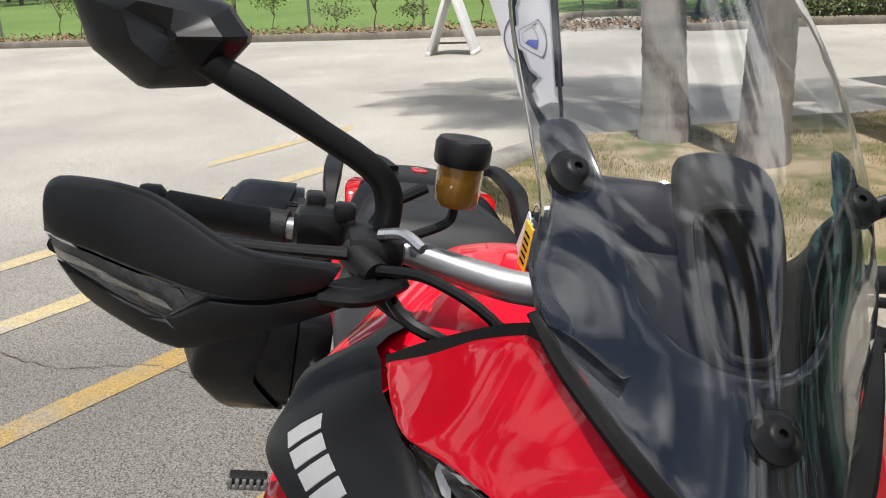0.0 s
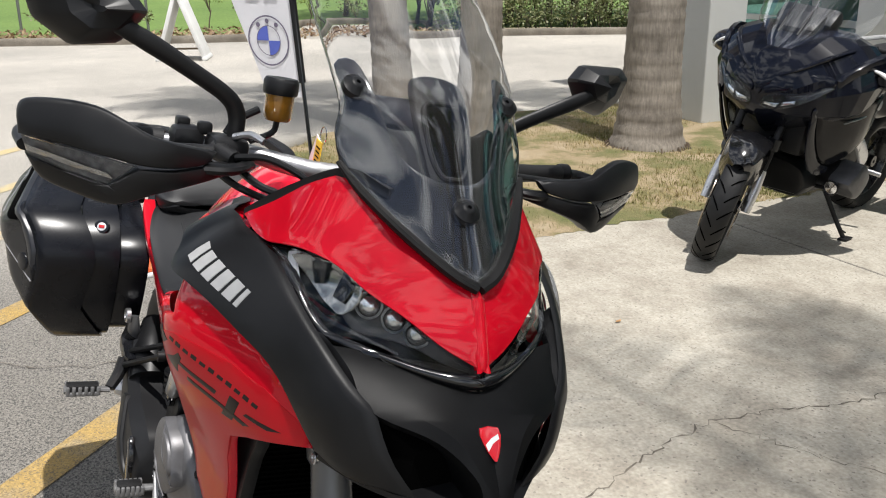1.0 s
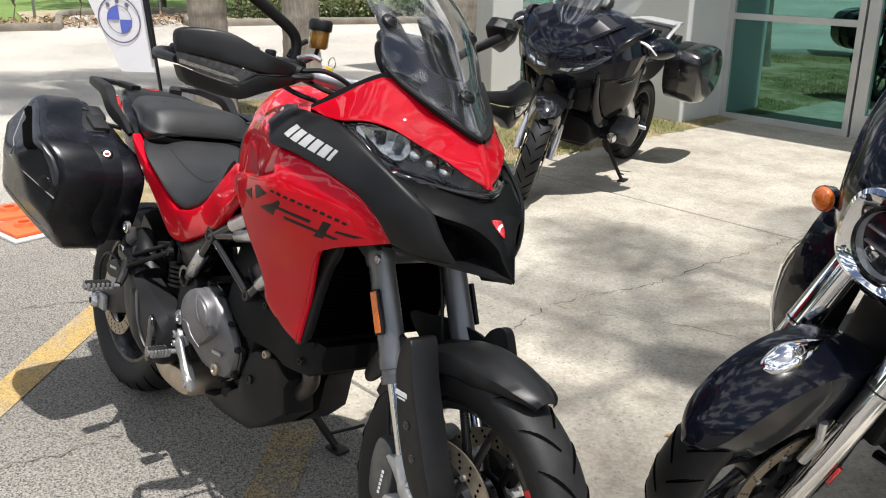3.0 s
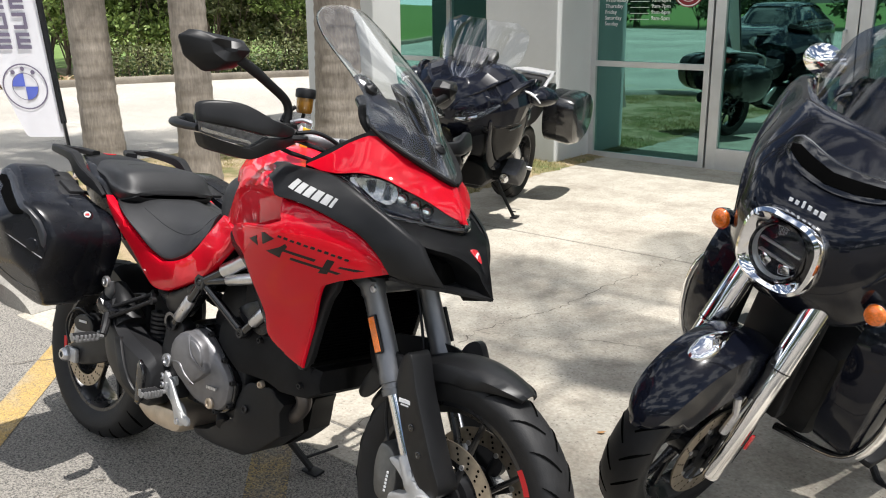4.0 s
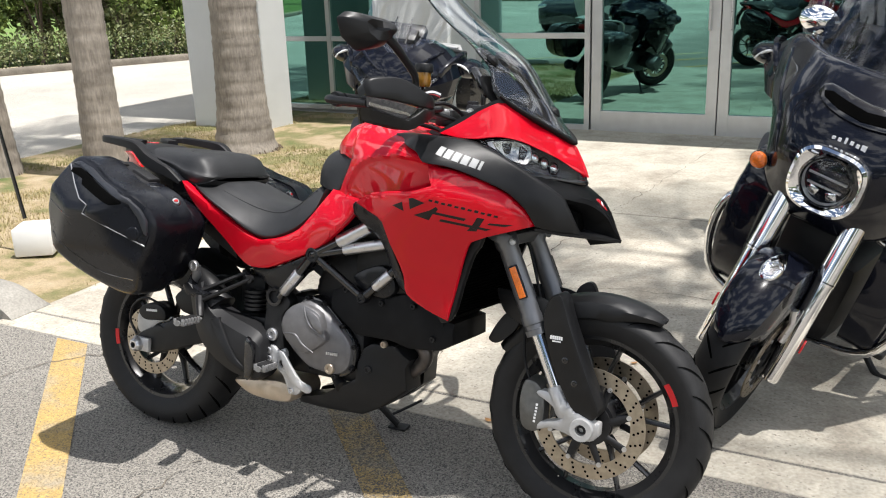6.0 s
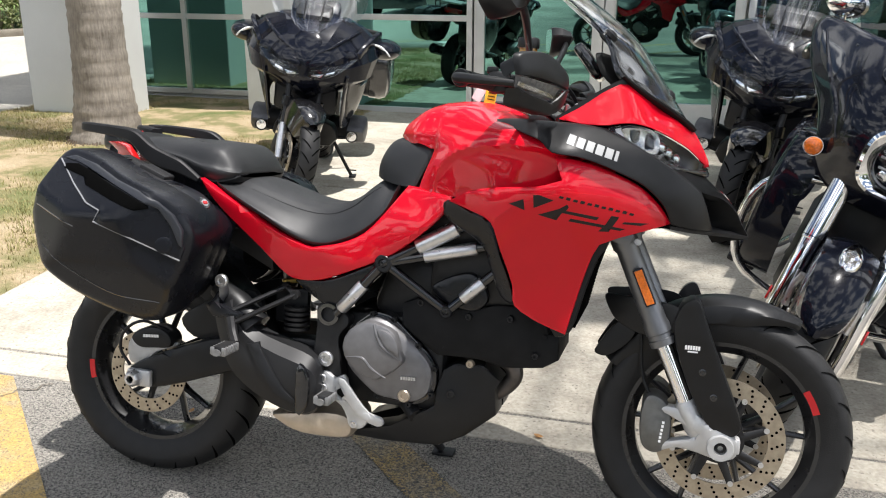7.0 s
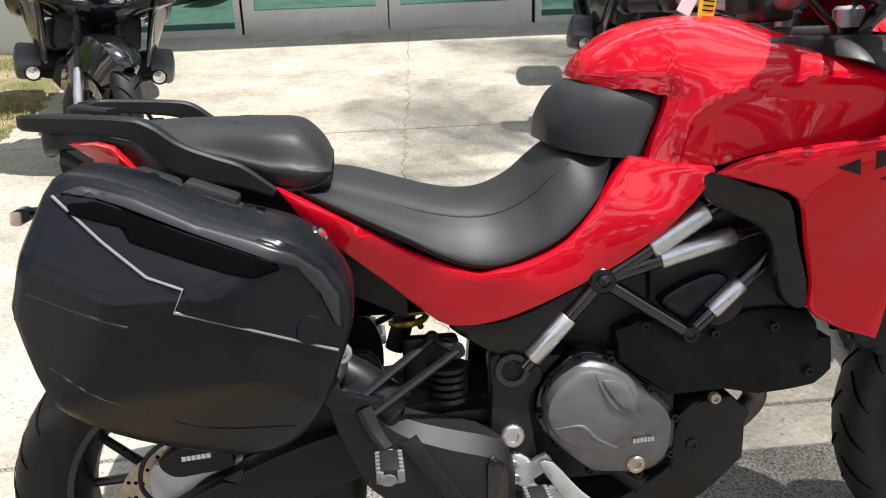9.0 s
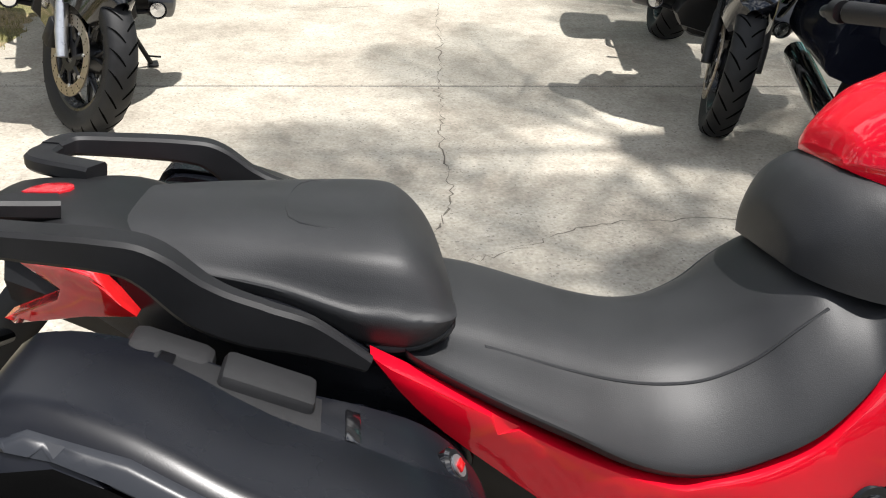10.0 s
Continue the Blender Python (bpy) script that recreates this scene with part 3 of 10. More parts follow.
part("roof", box(bmesh.new(), (0.7, 11.6, 4.5), (14.6, 11.4, 0.2), 0.01), STUCCO, shop, smooth=False)
part("canopy", box(bmesh.new(), (1.2, 6.28, 3.2), (8.2, 0.5, 0.2), 0.01), STUCCO, shop, smooth=False)
part("shop_floor", box(bmesh.new(), (0.7, 11.8, -0.05), (13.5, 10.4, 0.1)), shade("polished_shop_floor", (0.2, 0.2, 0.19), 0.3, vary=0.1, scale=2), shop, smooth=False)


def glazing(name, x0, x1, z0, z1, bars_x=(), bars_z=(), label="", w=0.055, door=False):
    """One window or door leaf: frame bars, panes set back, pull handle on doors."""
    unit = thing(name, Matrix(), label, "door" if door else "window", kind="structure")
    xs, zs = [x0, *bars_x, x1], [z0, *bars_z, z1]
    low = 0.20 if door else w
    for i, x in enumerate(xs):
        half = w if 0 < i < len(xs) - 1 else w / 2
        cx = x if 0 < i < len(xs) - 1 else (x + w / 2 if i == 0 else x - w / 2)
        part("stile", box(bmesh.new(), (cx, FRONT, (z0 + z1) / 2), (w, 0.07, z1 - z0), 0.003), ALUFRAME, unit, smooth=False)
    for k, z in enumerate(zs):
        h = low if k == 0 else w
        cz = z + h / 2 if k == 0 else (z - h / 2 if k == len(zs) - 1 else z)
        for a, b in zip(xs, xs[1:]):
            part("rail", box(bmesh.new(), ((a + b) / 2, FRONT - 0.002, cz), (b - a - 1.2 * w, 0.062, h), 0.003), ALUFRAME, unit, smooth=False)
    for a, b in zip(xs, xs[1:]):
        for c, d in zip(zs, zs[1:]):
            ob = part("pane", box(bmesh.new(), ((a + b) / 2, FRONT + 0.004, (c + d) / 2), (b - a - w * 0.6, 0.008, d - c - w * 0.6)), SHOPGLASS, unit, smooth=False)
            ob.visible_shadow = False
    return unit


glazing("window_1", -5.88, -3.42, 0.10, 2.95, (-4.42,), (0.90, 2.1), "two-light green glass window with a silver frame")
glazing("window_2", -2.58, -1.34, 0.0, 2.95, (), (0.93, 2.1), "green glass side light with white opening hours lettering")
glazing("door_1", -1.32, -0.10, 0.0, 2.12, (), (), "silver framed green glass shop door", 0.10, True)
glazing("door_2", -0.09, 1.15, 0.0, 2.12, (), (), "silver framed green glass shop door", 0.10, True)
glazing("window_3", -1.33, 1.17, 2.12, 2.95, (-0.09,), (), "green glass fanlight over the shop doors")
glazing("window_4", 1.18, 7.2, 0.0, 2.95, (2.5, 4.0, 5.6), (0.93, 2.1), "long green glass shop window with silver mullions")
for x, unit in ((-0.19, "door_1"), (-0.0, "door_2")):
    h = tube(bmesh.new(), [(x, FRONT - 0.035, 1.28), (x, FRONT - 0.085, 1.28), (x, FRONT - 0.085, 0.98), (x, FRONT - 0.035, 0.98)], 0.011, 10)
    part("door_handle", h, ALU, bpy.data.objects[unit], "brushed pull handle")


# ---- palms ----
def palm(x, y, r, height, lean, seed, flare=1.5, crown=True, label="", fronds=16):
    """A palm: ringed trunk with a flared root base, and a crown of arching fronds of many leaflets."""
    rnd = random.Random(seed)
    tree = thing("palm_tree", pose(x, y, 0.02), label, "palm tree", "palms by the shop")
    bm = bmesh.new()
    rings = []
    n = int(height / 0.035)
    for i in range(n + 1):
        z = height * i / n
        k = r * (1 + (flare - 1) * math.exp(-z / 0.28)) * (1 - 0.12 * z / height)
        ring_wave = 0.018 * math.sin(i * 2.1 + 0.4 * math.sin(i)) + 0.012 * rnd.uniform(-1, 1)
        c = Vector((lean[0] * z / height + 0.03 * math.sin(z * 0.9 + seed), lean[1] * z / height, z - 0.05))
        rings.append([c + Vector((math.cos(a), math.sin(a), 0)) * k * (1 + ring_wave + 0.05 * noise.noise(Vector((math.cos(a) * 2, math.sin(a) * 2, z * 1.2 + seed)))) for a in [2 * math.pi * s / 28 for s in range(28)]])
    ring_faces(bm, rings)
    part("trunk", bm, BARK, tree)
    bm = bmesh.new()
    for i in range(170):
        a, d = rnd.uniform(0, 6.28), r * flare * rnd.uniform(0.85, 1.10)
        p = Vector((math.cos(a) * d, math.sin(a) * d, 0))
        tube(bm, [p * 0.86 + Vector((0, 0, rnd.uniform(0.02, 0.08))), p * 1.08 + Vector((0, 0, -0.02))], [0.007, 0.004], 5)
    part("root_mat", bm, shade("palm_roots", (0.12, 0.09, 0.065), 0.95, vary=0.3, scale=20), tree)
    if crown:
        bm = bmesh.new()
        top = Vector((lean[0], lean[1], height - 0.05))
        for f in range(fronds):
            a = f * 2.399 + rnd.uniform(-0.2, 0.2)
            lift = rnd.uniform(0.0, 1.1)
            length = rnd.uniform(1.7, 2.5)
            d = Vector((math.cos(a), math.sin(a), 0))
            spine = []
            for s in range(13):
                t = s / 12
                spine.append(top + d * length * t * (0.55 + 0.45 * math.cos(0.6 * t)) + Vector((0, 0, length * (lift * 0.55 * t - 0.62 * t * t))))
            tube(bm, spine, [0.022 - 0.0014 * s for s in range(13)], 5)
            side = Vector((-d.y, d.x, 0))
            for s in range(14, 78, 2):
                t = s / 78
                i = min(11, int(t * 12))
                p = spine[i].lerp(spine[i + 1], t * 12 - i)
                fwd = (spine[i + 1] - spine[i]).normalized()
                ln = 0.62 * math.sin(math.pi * min(1, 0.18 + 0.8 * t)) * rnd.uniform(0.8, 1.1)
                for sg in (-1, 1):
                    tip = p + side * sg * ln * 0.85 + fwd * ln * 0.55 + Vector((0, 0, -ln * rnd.uniform(0.15, 0.55)))
                    w = fwd * 0.013
                    mid = p.lerp(tip, 0.5) + Vector((0, 0, 0.03))
                    bm.faces.new([bm.verts.new(q) for q in (p - w, mid - w, tip, mid + w, p + w)])
        part("crown", bm, LEAF, tree, smooth=False)
    return tree


palm(-5.32, 2.65, 0.165, 9.6, (-0.25, -0.15), 1, 1.35, True, "leaning grey palm trunk on the dry lawn behind the flag")
palm(-4.3, 2.92, 0.150, 10.2, (-0.1, 0.15), 2, 1.35, True, "slender grey palm trunk on the lawn island")
palm(-3.88, 4.18, 0.21, 9.8, (0.1, 0.2), 3, 1.6, True, "thick ringed palm trunk with a flared root base")
# palms out of view, placed so their crowns throw dappled shade on the apron
palm(3.3, 2.0, 0.2, 9.4, (0.0, 0.75), 5, 1.5, True, "palm whose crown shades the concrete apron", 9)
palm(3.95, 2.3, 0.2, 9.4, (-0.95, -0.55), 13, 1.5, True, "unseen leaning palm added to shade the parked motorcycles", 5)
palm(4.7, 2.0, 0.2, 9.4, (0.05, -1.05), 21, 1.5, True, "unseen palm added to shade the black cruiser", 6)
palm(4.8, 4.6, 0.2, 9.2, (-0.2, 0.1), 8, 1.5, True, "palm on the far lawn strip shading the apron", 11)

# ---- the red motorcycle, in its own frame: x forwards, y to its left, z up the leaning mid plane ----
BIKE = pose(0, 0, 0, -11, 0, 0)
moto = thing("motorcycle", BIKE, "red and black adventure touring motorcycle leaning on its side stand", "motorcycle")
RX, RZ, RR = -0.812, 0.317, 0.325
FX, FZ, FR = 0.802, 0.321, 0.326


def wheel(centre, R, half, rim_r, spokes, parent, name, red_at, tread):
    """Tyre with tread cuts, rim, hub and paired spokes."""
    x, z = centre
    w = new(name)
    w.parent = parent
    w.location = (x, 0, z)
    bm = bmesh.new()
    prof = []
    for i in range(17):
        a = math.pi * i / 16
        prof.append((R - half * 0.62 + half * 0.62 * math.sin(a) ** 0.85, half * math.cos(a)))
    prof += [(rim_r + 0.012, -half * 0.86), (rim_r - 0.004, -half * 0.72), (rim_r - 0.004, half * 0.72), (rim_r + 0.012, half * 0.86)]
    lathe(bm, prof, (0, 0, 0), "y", 72)
    tyre = part("tyre", bm, RUBBER, w)
    bm = bmesh.new()
    for k in range(tread):
        a0 = 2 * math.pi * k / tread
        for sg in (-1, 1):
            pts = []
            for s in range(7):
                t = s / 6
                u = 0.06 + 0.80 * t
                ang = a0 + sg * 0.5 * math.pi / tread + 0.34 * t - 0.12 * t * t
                th = math.pi / 2 * (1 - u * sg * 1.0)
                r = R - half * 0.62 + half * 0.62 * max(0.0, math.sin(th)) ** 0.85 + 0.0012
                pts.append((Vector((math.cos(ang) * r, half * math.cos(th), math.sin(ang) * r)), 0.0044 * (1 - 0.55 * abs(t - 0.4) / 0.6)))
            rows = []
            for i, (p, wd) in enumerate(pts):
                d = pts[min(i + 1, 6)][0] - pts[max(i - 1, 0)][0]
                out = Vector((p.x, 0, p.z)).normalized()
                s = d.cross(out).normalized() * wd
                rows.append((bm.verts.new(p + s), bm.verts.new(p - s)))
            for (a, b), (c, e) in zip(rows, rows[1:]):
                bm.faces.new((a, b, e, c))
    part("tread_pattern", bm, NEARBLACK, tyre, smooth=False)["kind"] = "stuff"
    bm = bmesh.new()
    hw = half * 0.76
    prof = [(rim_r + 0.010, hw), (rim_r + 0.012, hw - 0.006), (rim_r - 0.008, hw - 0.012), (rim_r - 0.020, hw * 0.45), (rim_r - 0.020, -hw * 0.45), (rim_r - 0.008, -hw + 0.012), (rim_r + 0.012, -hw + 0.006), (rim_r + 0.010, -hw), (rim_r - 0.012, -hw + 0.002), (rim_r - 0.034, -hw * 0.35), (rim_r - 0.034, hw * 0.35), (rim_r - 0.012, hw - 0.002)]
    lathe(bm, prof, (0, 0, 0), "y", 72)
    rim = part("rim", bm, RIM, w)
    for k in range(spokes):
        a = 2 * math.pi * k / spokes + 0.3
        bm = bmesh.new()
        for da in (-0.25, 0.25):
            p0 = Vector((math.cos(a) * 0.055, 0, math.sin(a) * 0.055))
            p1 = Vector((math.cos(a + da * 0.55) * 0.11, 0, math.sin(a + da * 0.55) * 0.11))
            p2 = Vector((math.cos(a + da) * (rim_r - 0.024), 0, math.sin(a + da) * (rim_r - 0.024)))
            tube(bm, [p0, p1, p2], [0.013, 0.0085, 0.0075], 8, 3, flat=1.5, up=(0, 1, 0))
        part("spoke", bm, RIM, w)
    bm = bmesh.new()
    lathe(bm, [(0.012, -0.075), (0.034, -0.075), (0.036, -0.05), (0.062, -0.045), (0.066, 0.045), (0.036, 0.05), (0.034, 0.075), (0.012, 0.075)], (0, 0, 0), "y", 32)
    part("hub", bm, RIM, w)
    if red_at is None:
        return w
    bm = bmesh.new()
    rings = []
    for i in range(9):
        a = red_at + 0.26 * (i / 8 - 0.5)
        rings.append([Vector((math.cos(a) * r, y, math.sin(a) * r)) for r, y in ((rim_r + 0.0055, -hw - 0.003), (rim_r - 0.011, -hw - 0.0015), (rim_r - 0.011, -hw + 0.004), (rim_r + 0.0055, -hw + 0.002))])
    ring_faces(bm, rings)
    part("rim_stripe", bm, shade("red_rim_tape", (0.6, 0.01, 0.015), 0.4), w, "red rim tape", False)
    return w


def disc(centre, y, r_out, r_in, parent, holes, name="brake_disc", carrier=True):
    """A drilled brake disc with its carrier."""
    x, z = centre
    bm = bmesh.new()
    lathe(bm, [(r_in, -0.0025), (r_out, -0.0025), (r_out, 0.0025), (r_in, 0.0025)], (x, y, z), "y", 64)
    d = part(name, bm, DISC, parent)
    bm = bmesh.new()
    for k in range(holes):
        a = 2 * math.pi * k / holes
        for j, f in enumerate((0.24, 0.52, 0.80)):
            aa = a + (j - 1) * 0.05
            r = r_in + (r_out - r_in) * f
            c = Vector((x + math.cos(aa) * r, y, z + math.sin(aa) * r))
            for s in (-1, 1):
                vs = [bm.verts.new(c + Vector((math.cos(q) * 0.0038, s * 0.0029, math.sin(q) * 0.0038))) for q in [2 * math.pi * i / 8 for i in range(8)]]
                bm.faces.new(vs)
    part("drilled_pattern", bm, NEARBLACK, d, smooth=False)["kind"] = "stuff"
    if carrier:
        bm = bmesh.new()
        lathe(bm, [(0.03, -0.004), (0.062, -0.004), (0.062, 0.004), (0.03, 0.004)], (x, y, z), "y", 32)
        part("disc_carrier", bm, DARK, d)
        for k in range(8):
            bm = bmesh.new()
            a = 2 * math.pi * k / 8 + 0.2
            p, q = Vector((math.cos(a) * 0.055, 0, math.sin(a) * 0.055)), Vector((math.cos(a + 0.12) * (r_in + 0.004), 0, math.sin(a + 0.12) * (r_in + 0.004)))
            tube(bm, [Vector((x, y, z)) + p, Vector((x, y, z)) + q], [0.012, 0.008], 8, flat=0.4, up=(0, 1, 0))
            part("carrier_arm", bm, DARK, d)
            bm = bmesh.new()
            a = 2 * math.pi * k / 8 + 0.32
            lathe(bm, [(0.0001, -0.006), (0.007, -0.006), (0.007, 0.006), (0.0001, 0.006)], (x + math.cos(a) * r_in, y, z + math.sin(a) * r_in), "y", 12)
            part("disc_rivet", bm, ALU, d)
    return d


rear = wheel((RX, RZ), RR, 0.085, 0.222, 5, moto, "rear_wheel", radians(187), 26)
wheel((FX, FZ), FR, 0.060, 0.246, 5, moto, "front_wheel", radians(28), 22)
disc((RX, RZ), -0.105, 0.1225, 0.083, moto, 20, "rear_brake_disc", False)
for s in (-1, 1):
    disc((FX, FZ), s * 0.072, 0.160, 0.118, moto, 24, "front_brake_disc")

# --- fork: upper tubes, stanchions, lugs, guards, calipers ---
F_TOP, F_BOT = Vector((0.470, 0, 0.945)), Vector((0.745, 0, 0.345))
F_DIR = (F_BOT - F_TOP).normalized()
for s in (-1, 1):
    leg = new("fork_leg")
    leg.parent = moto
    y = s * 0.107
    at = lambda d, dy=0.0: F_TOP + F_DIR * d + Vector((0, y + dy, 0))
    bm = bmesh.new()
    tube(bm, [at(0), at(0.10), at(0.118), at(0.16), at(0.17), at(0.36), at(0.372), at(0.392), at(0.394), at(0.406), at(0.408), at(0.424)], [0.029, 0.029, 0.0345, 0.0345, 0.029, 0.0305, 0.0335, 0.0335, 0.031, 0.031, 0.034, 0.033], 28, up=(0, 1, 0))
    part("upper_tube", bm, FORK, leg, "grey anodised fork tube")
    part("stanchion", tube(bmesh.new(), [at(0.42), at(0.64)], 0.0215, 24, up=(0, 1, 0)), CHROME, leg, "polished inner fork tube")
    lug = [(0.722, 0.408), (0.752, 0.388), (0.790, 0.366), (0.818, 0.356), (0.842, 0.340), (0.842, 0.302), (0.822, 0.288), (0.785, 0.288), (0.752, 0.296), (0.700, 0.300), (0.662, 0.284), (0.648, 0.288), (0.656, 0.306), (0.705, 0.324), (0.742, 0.340), (0.712, 0.362), (0.678, 0.378), (0.650, 0.388), (0.655, 0.402), (0.690, 0.404)]
    lug_d = surface([(0.72, 0.40, 0.124), (0.80, 0.32, 0.140), (0.84, 0.31, 0.136), (0.65, 0.39, 0.112), (0.655, 0.29, 0.112), (0.745, 0.33, 0.134), (0.74, 0.37, 0.136)])
    bm = shell(lug, lug_d, 0.026, side=s, step=0.012, edge=0.007, smooth_n=2)
    tube(bm, [at(0.575), at(0.58), at(0.65), at(0.665)], [0.023, 0.0265, 0.028, 0.024], 18, up=(0, 1, 0))
    lathe(bm, [(0.016, -0.030), (0.031, -0.030), (0.033, -0.024), (0.033, 0.016), (0.030, 0.021), (0.016, 0.021)], (FX, y + s * 0.014, FZ), "y", 28)
    box(bm, (FX + 0.034, y + s * 0.010, FZ + 0.004), (0.026, 0.036, 0.040), 0.006)
    part("axle_lug", bm, WHITEALU, leg, "silver cast axle lug")
    bm = bmesh.new()
    lathe(bm, [(0.0001, 0.0), (0.0145, 0.0), (0.0145, s * 0.02), (0.011, s * 0.028), (0.007, s * 0.028), (0.0065, s * 0.012), (0.0001, s * 0.012)], (FX, y + s * 0.012, FZ), "y", 20)
    part("axle_end", bm, DARK, leg)
    # fork guard
    cov = surface([(0.69, 0.62, 0.142), (0.83, 0.385, 0.146), (0.73, 0.42, 0.138), (0.68, 0.55, 0.136), (0.77, 0.48, 0.150), (0.715, 0.60, 0.150), (0.80, 0.42, 0.150)])
    g = part("fork_guard", shell([(0.668, 0.600), (0.672, 0.640), (0.690, 0.676), (0.722, 0.682), (0.752, 0.610), (0.796, 0.506), (0.836, 0.415), (0.846, 0.378), (0.832, 0.352), (0.800, 0.350), (0.772, 0.366), (0.736, 0.420), (0.706, 0.482), (0.682, 0.545)], cov, 0.072 if s < 0 else 0.030, side=s, step=0.018, edge=0.006), BLACK, leg, "matte black fork guard")
    for bx, bz in ((0.744, 0.508), (0.775, 0.448)):
        bolt("guard_bolt", (bx, s * 0.149, bz), 0.009, 0.003, GLOSS, g, sign=s)
    if s < 0:
        bm = bmesh.new()
        for i in range(6):
            box(bm, (0.700 + i * 0.0062, s * 0.1515, 0.567), (0.0048, 0.002, 0.010))
        box(bm, (0.7165, s * 0.1513, 0.557), (0.024, 0.0016, 0.0035))
        part("guard_print", bm, WHITE, g, "small white lettering bars", False)
    # reflector
    bm = bmesh.new()
    rot = Matrix.Rotation(math.atan2(F_DIR.x, -F_DIR.z), 4, "Y").inverted()
    box(bm, (0.589, s * 0.1415, 0.704), (0.027, 0.010, 0.098), 0.003, rot)
    rb = part("reflector_mount", bm, BLACK, leg)
    bm = bmesh.new()
    box(bm, (0.589, s * 0.1455, 0.704), (0.020, 0.006, 0.090), 0.0015, rot)
    part("reflector", bm, ORANGE, rb, "orange side reflector", False)
    # caliper
    bm = bmesh.new()
    cal_o = [(0.620, 0.424), (0.652, 0.420), (0.676, 0.392), (0.682, 0.335), (0.672, 0.292), (0.645, 0.276), (0.615, 0.290), (0.604, 0.335), (0.606, 0.390)]
    bm = shell(cal_o, surface([(0.648, 0.40, 0.112), (0.64, 0.33, 0.122), (0.65, 0.26, 0.110), (0.61, 0.33, 0.113), (0.68, 0.33, 0.112)]), 0.07, side=s, step=0.014, edge=0.007)
    c = part("brake_caliper", bm, shade("grey_caliper", (0.13, 0.13, 0.125), 0.42, 0.6, vary=0.1, scale=60, bump=0.1, bump_scale=400), leg, "grey radial brake caliper")
    bm = bmesh.new()
    for i in range(6):
        box(bm, (0.656 + 0.0012 * i, s * 0.1218, 0.312 + i * 0.0098), (0.006, 0.002, 0.006), 0.0)
    part("caliper_print", bm, WHITE, c, smooth=False)
    hose = tube(bmesh.new(), [(0.635, y - s * 0.02, 0.40), (0.60, y - s * 0.03, 0.47), (0.585, y - s * 0.035, 0.60), (0.545, y - s * 0.03, 0.74), (0.50, y * 0.7, 0.86)], 0.0045, 8, 5)
    part("brake_hose", hose, BLACK, leg)
    bolt("pinch_bolt", (0.565, s * 0.140, 0.815), 0.009, 0.006, ALU, leg, sign=s)
bm = bmesh.new()
box(bm, (0.517, 0, 0.828), (0.075, 0.285, 0.045), 0.012, Matrix.Rotation(radians(24), 4, "Y"))
part("lower_yoke", bm, FORK, moto, "grey fork yoke")
part("front_axle", rod(bmesh.new(), (FX, -0.13, FZ), (FX, 0.13, FZ), 0.012), ALU, moto)


# --- front mudguard: a lofted arc over the tyre with a rear flap ---
def mudguard():
    bm = bmesh.new()
    rings = []
    keys = [(150, 0.345, 0.050), (140, 0.342, 0.058), (126, 0.346, 0.066), (112, 0.352, 0.072), (96, 0.354, 0.072), (82, 0.353, 0.068), (70, 0.352, 0.060), (63, 0.352, 0.046), (60, 0.351, 0.030)]
    cs = spline([(a, r, w) for a, r, w in keys], 4)
    for a, r, w in cs:
        t = radians(a)
        d, n = Vector((math.cos(t), 0, math.sin(t))), Vector((0, 1, 0))
        c = Vector((FX, 0, FZ))
        drop = 0.055 if 84 < a < 140 else 0.055 * max(0.2, 1 - abs(a - (84 if a <= 84 else 140)) / 26)
        outer = [(-w, -drop), (-w * 1.0, -drop * 0.45), (-w * 0.93, -0.012), (-w * 0.6, 0.002), (0, 0.008), (w * 0.6, 0.002), (w * 0.93, -0.012), (w, -drop * 0.45), (w, -drop)]
        inner = [(p[0] * 0.95, p[1] - 0.005) for p in reversed(outer)]
        rings.append([c + d * (r + q) + n * p for p, q in outer + inner])
    ring_faces(bm, rings)
    return bm


mg = part("front_mudguard", mudguard(), BLACK, moto, "matte black front mudguard")
for s in (-1, 1):
    fl = surface([(0.49, 0.66, 0.055), (0.47, 0.51, 0.05), (0.56, 0.668, 0.09), (0.67, 0.65, 0.115), (0.60, 0.60, 0.10)])
    part("mudguard_flank", shell([(0.490, 0.662), (0.535, 0.668), (0.60, 0.668), (0.675, 0.655), (0.69, 0.62), (0.66, 0.585), (0.60, 0.575), (0.55, 0.588), (0.515, 0.610)], fl, 0.012, side=s, step=0.02, edge=0.005), BLACK, mg)
    fl2 = surface([(0.47, 0.51, 0.058), (0.53, 0.59, 0.07), (0.50, 0.52, 0.068), (0.56, 0.56, 0.075)])
    part("mudguard_flap", shell([(0.474, 0.508), (0.478, 0.525), (0.505, 0.570), (0.535, 0.600), (0.575, 0.590), (0.565, 0.555), (0.53, 0.520), (0.50, 0.503)], fl2, 0.010, side=s, step=0.02, edge=0.004), BLACK, mg)

# --- tank, seat pad, seats ---
TANK_RIDGE = [(0.050, 0.880), (0.055, 0.927), (0.074, 0.971), (0.102, 1.001), (0.146, 1.020), (0.212, 1.030), (0.278, 1.034), (0.342, 1.030), (0.395, 1.014)]


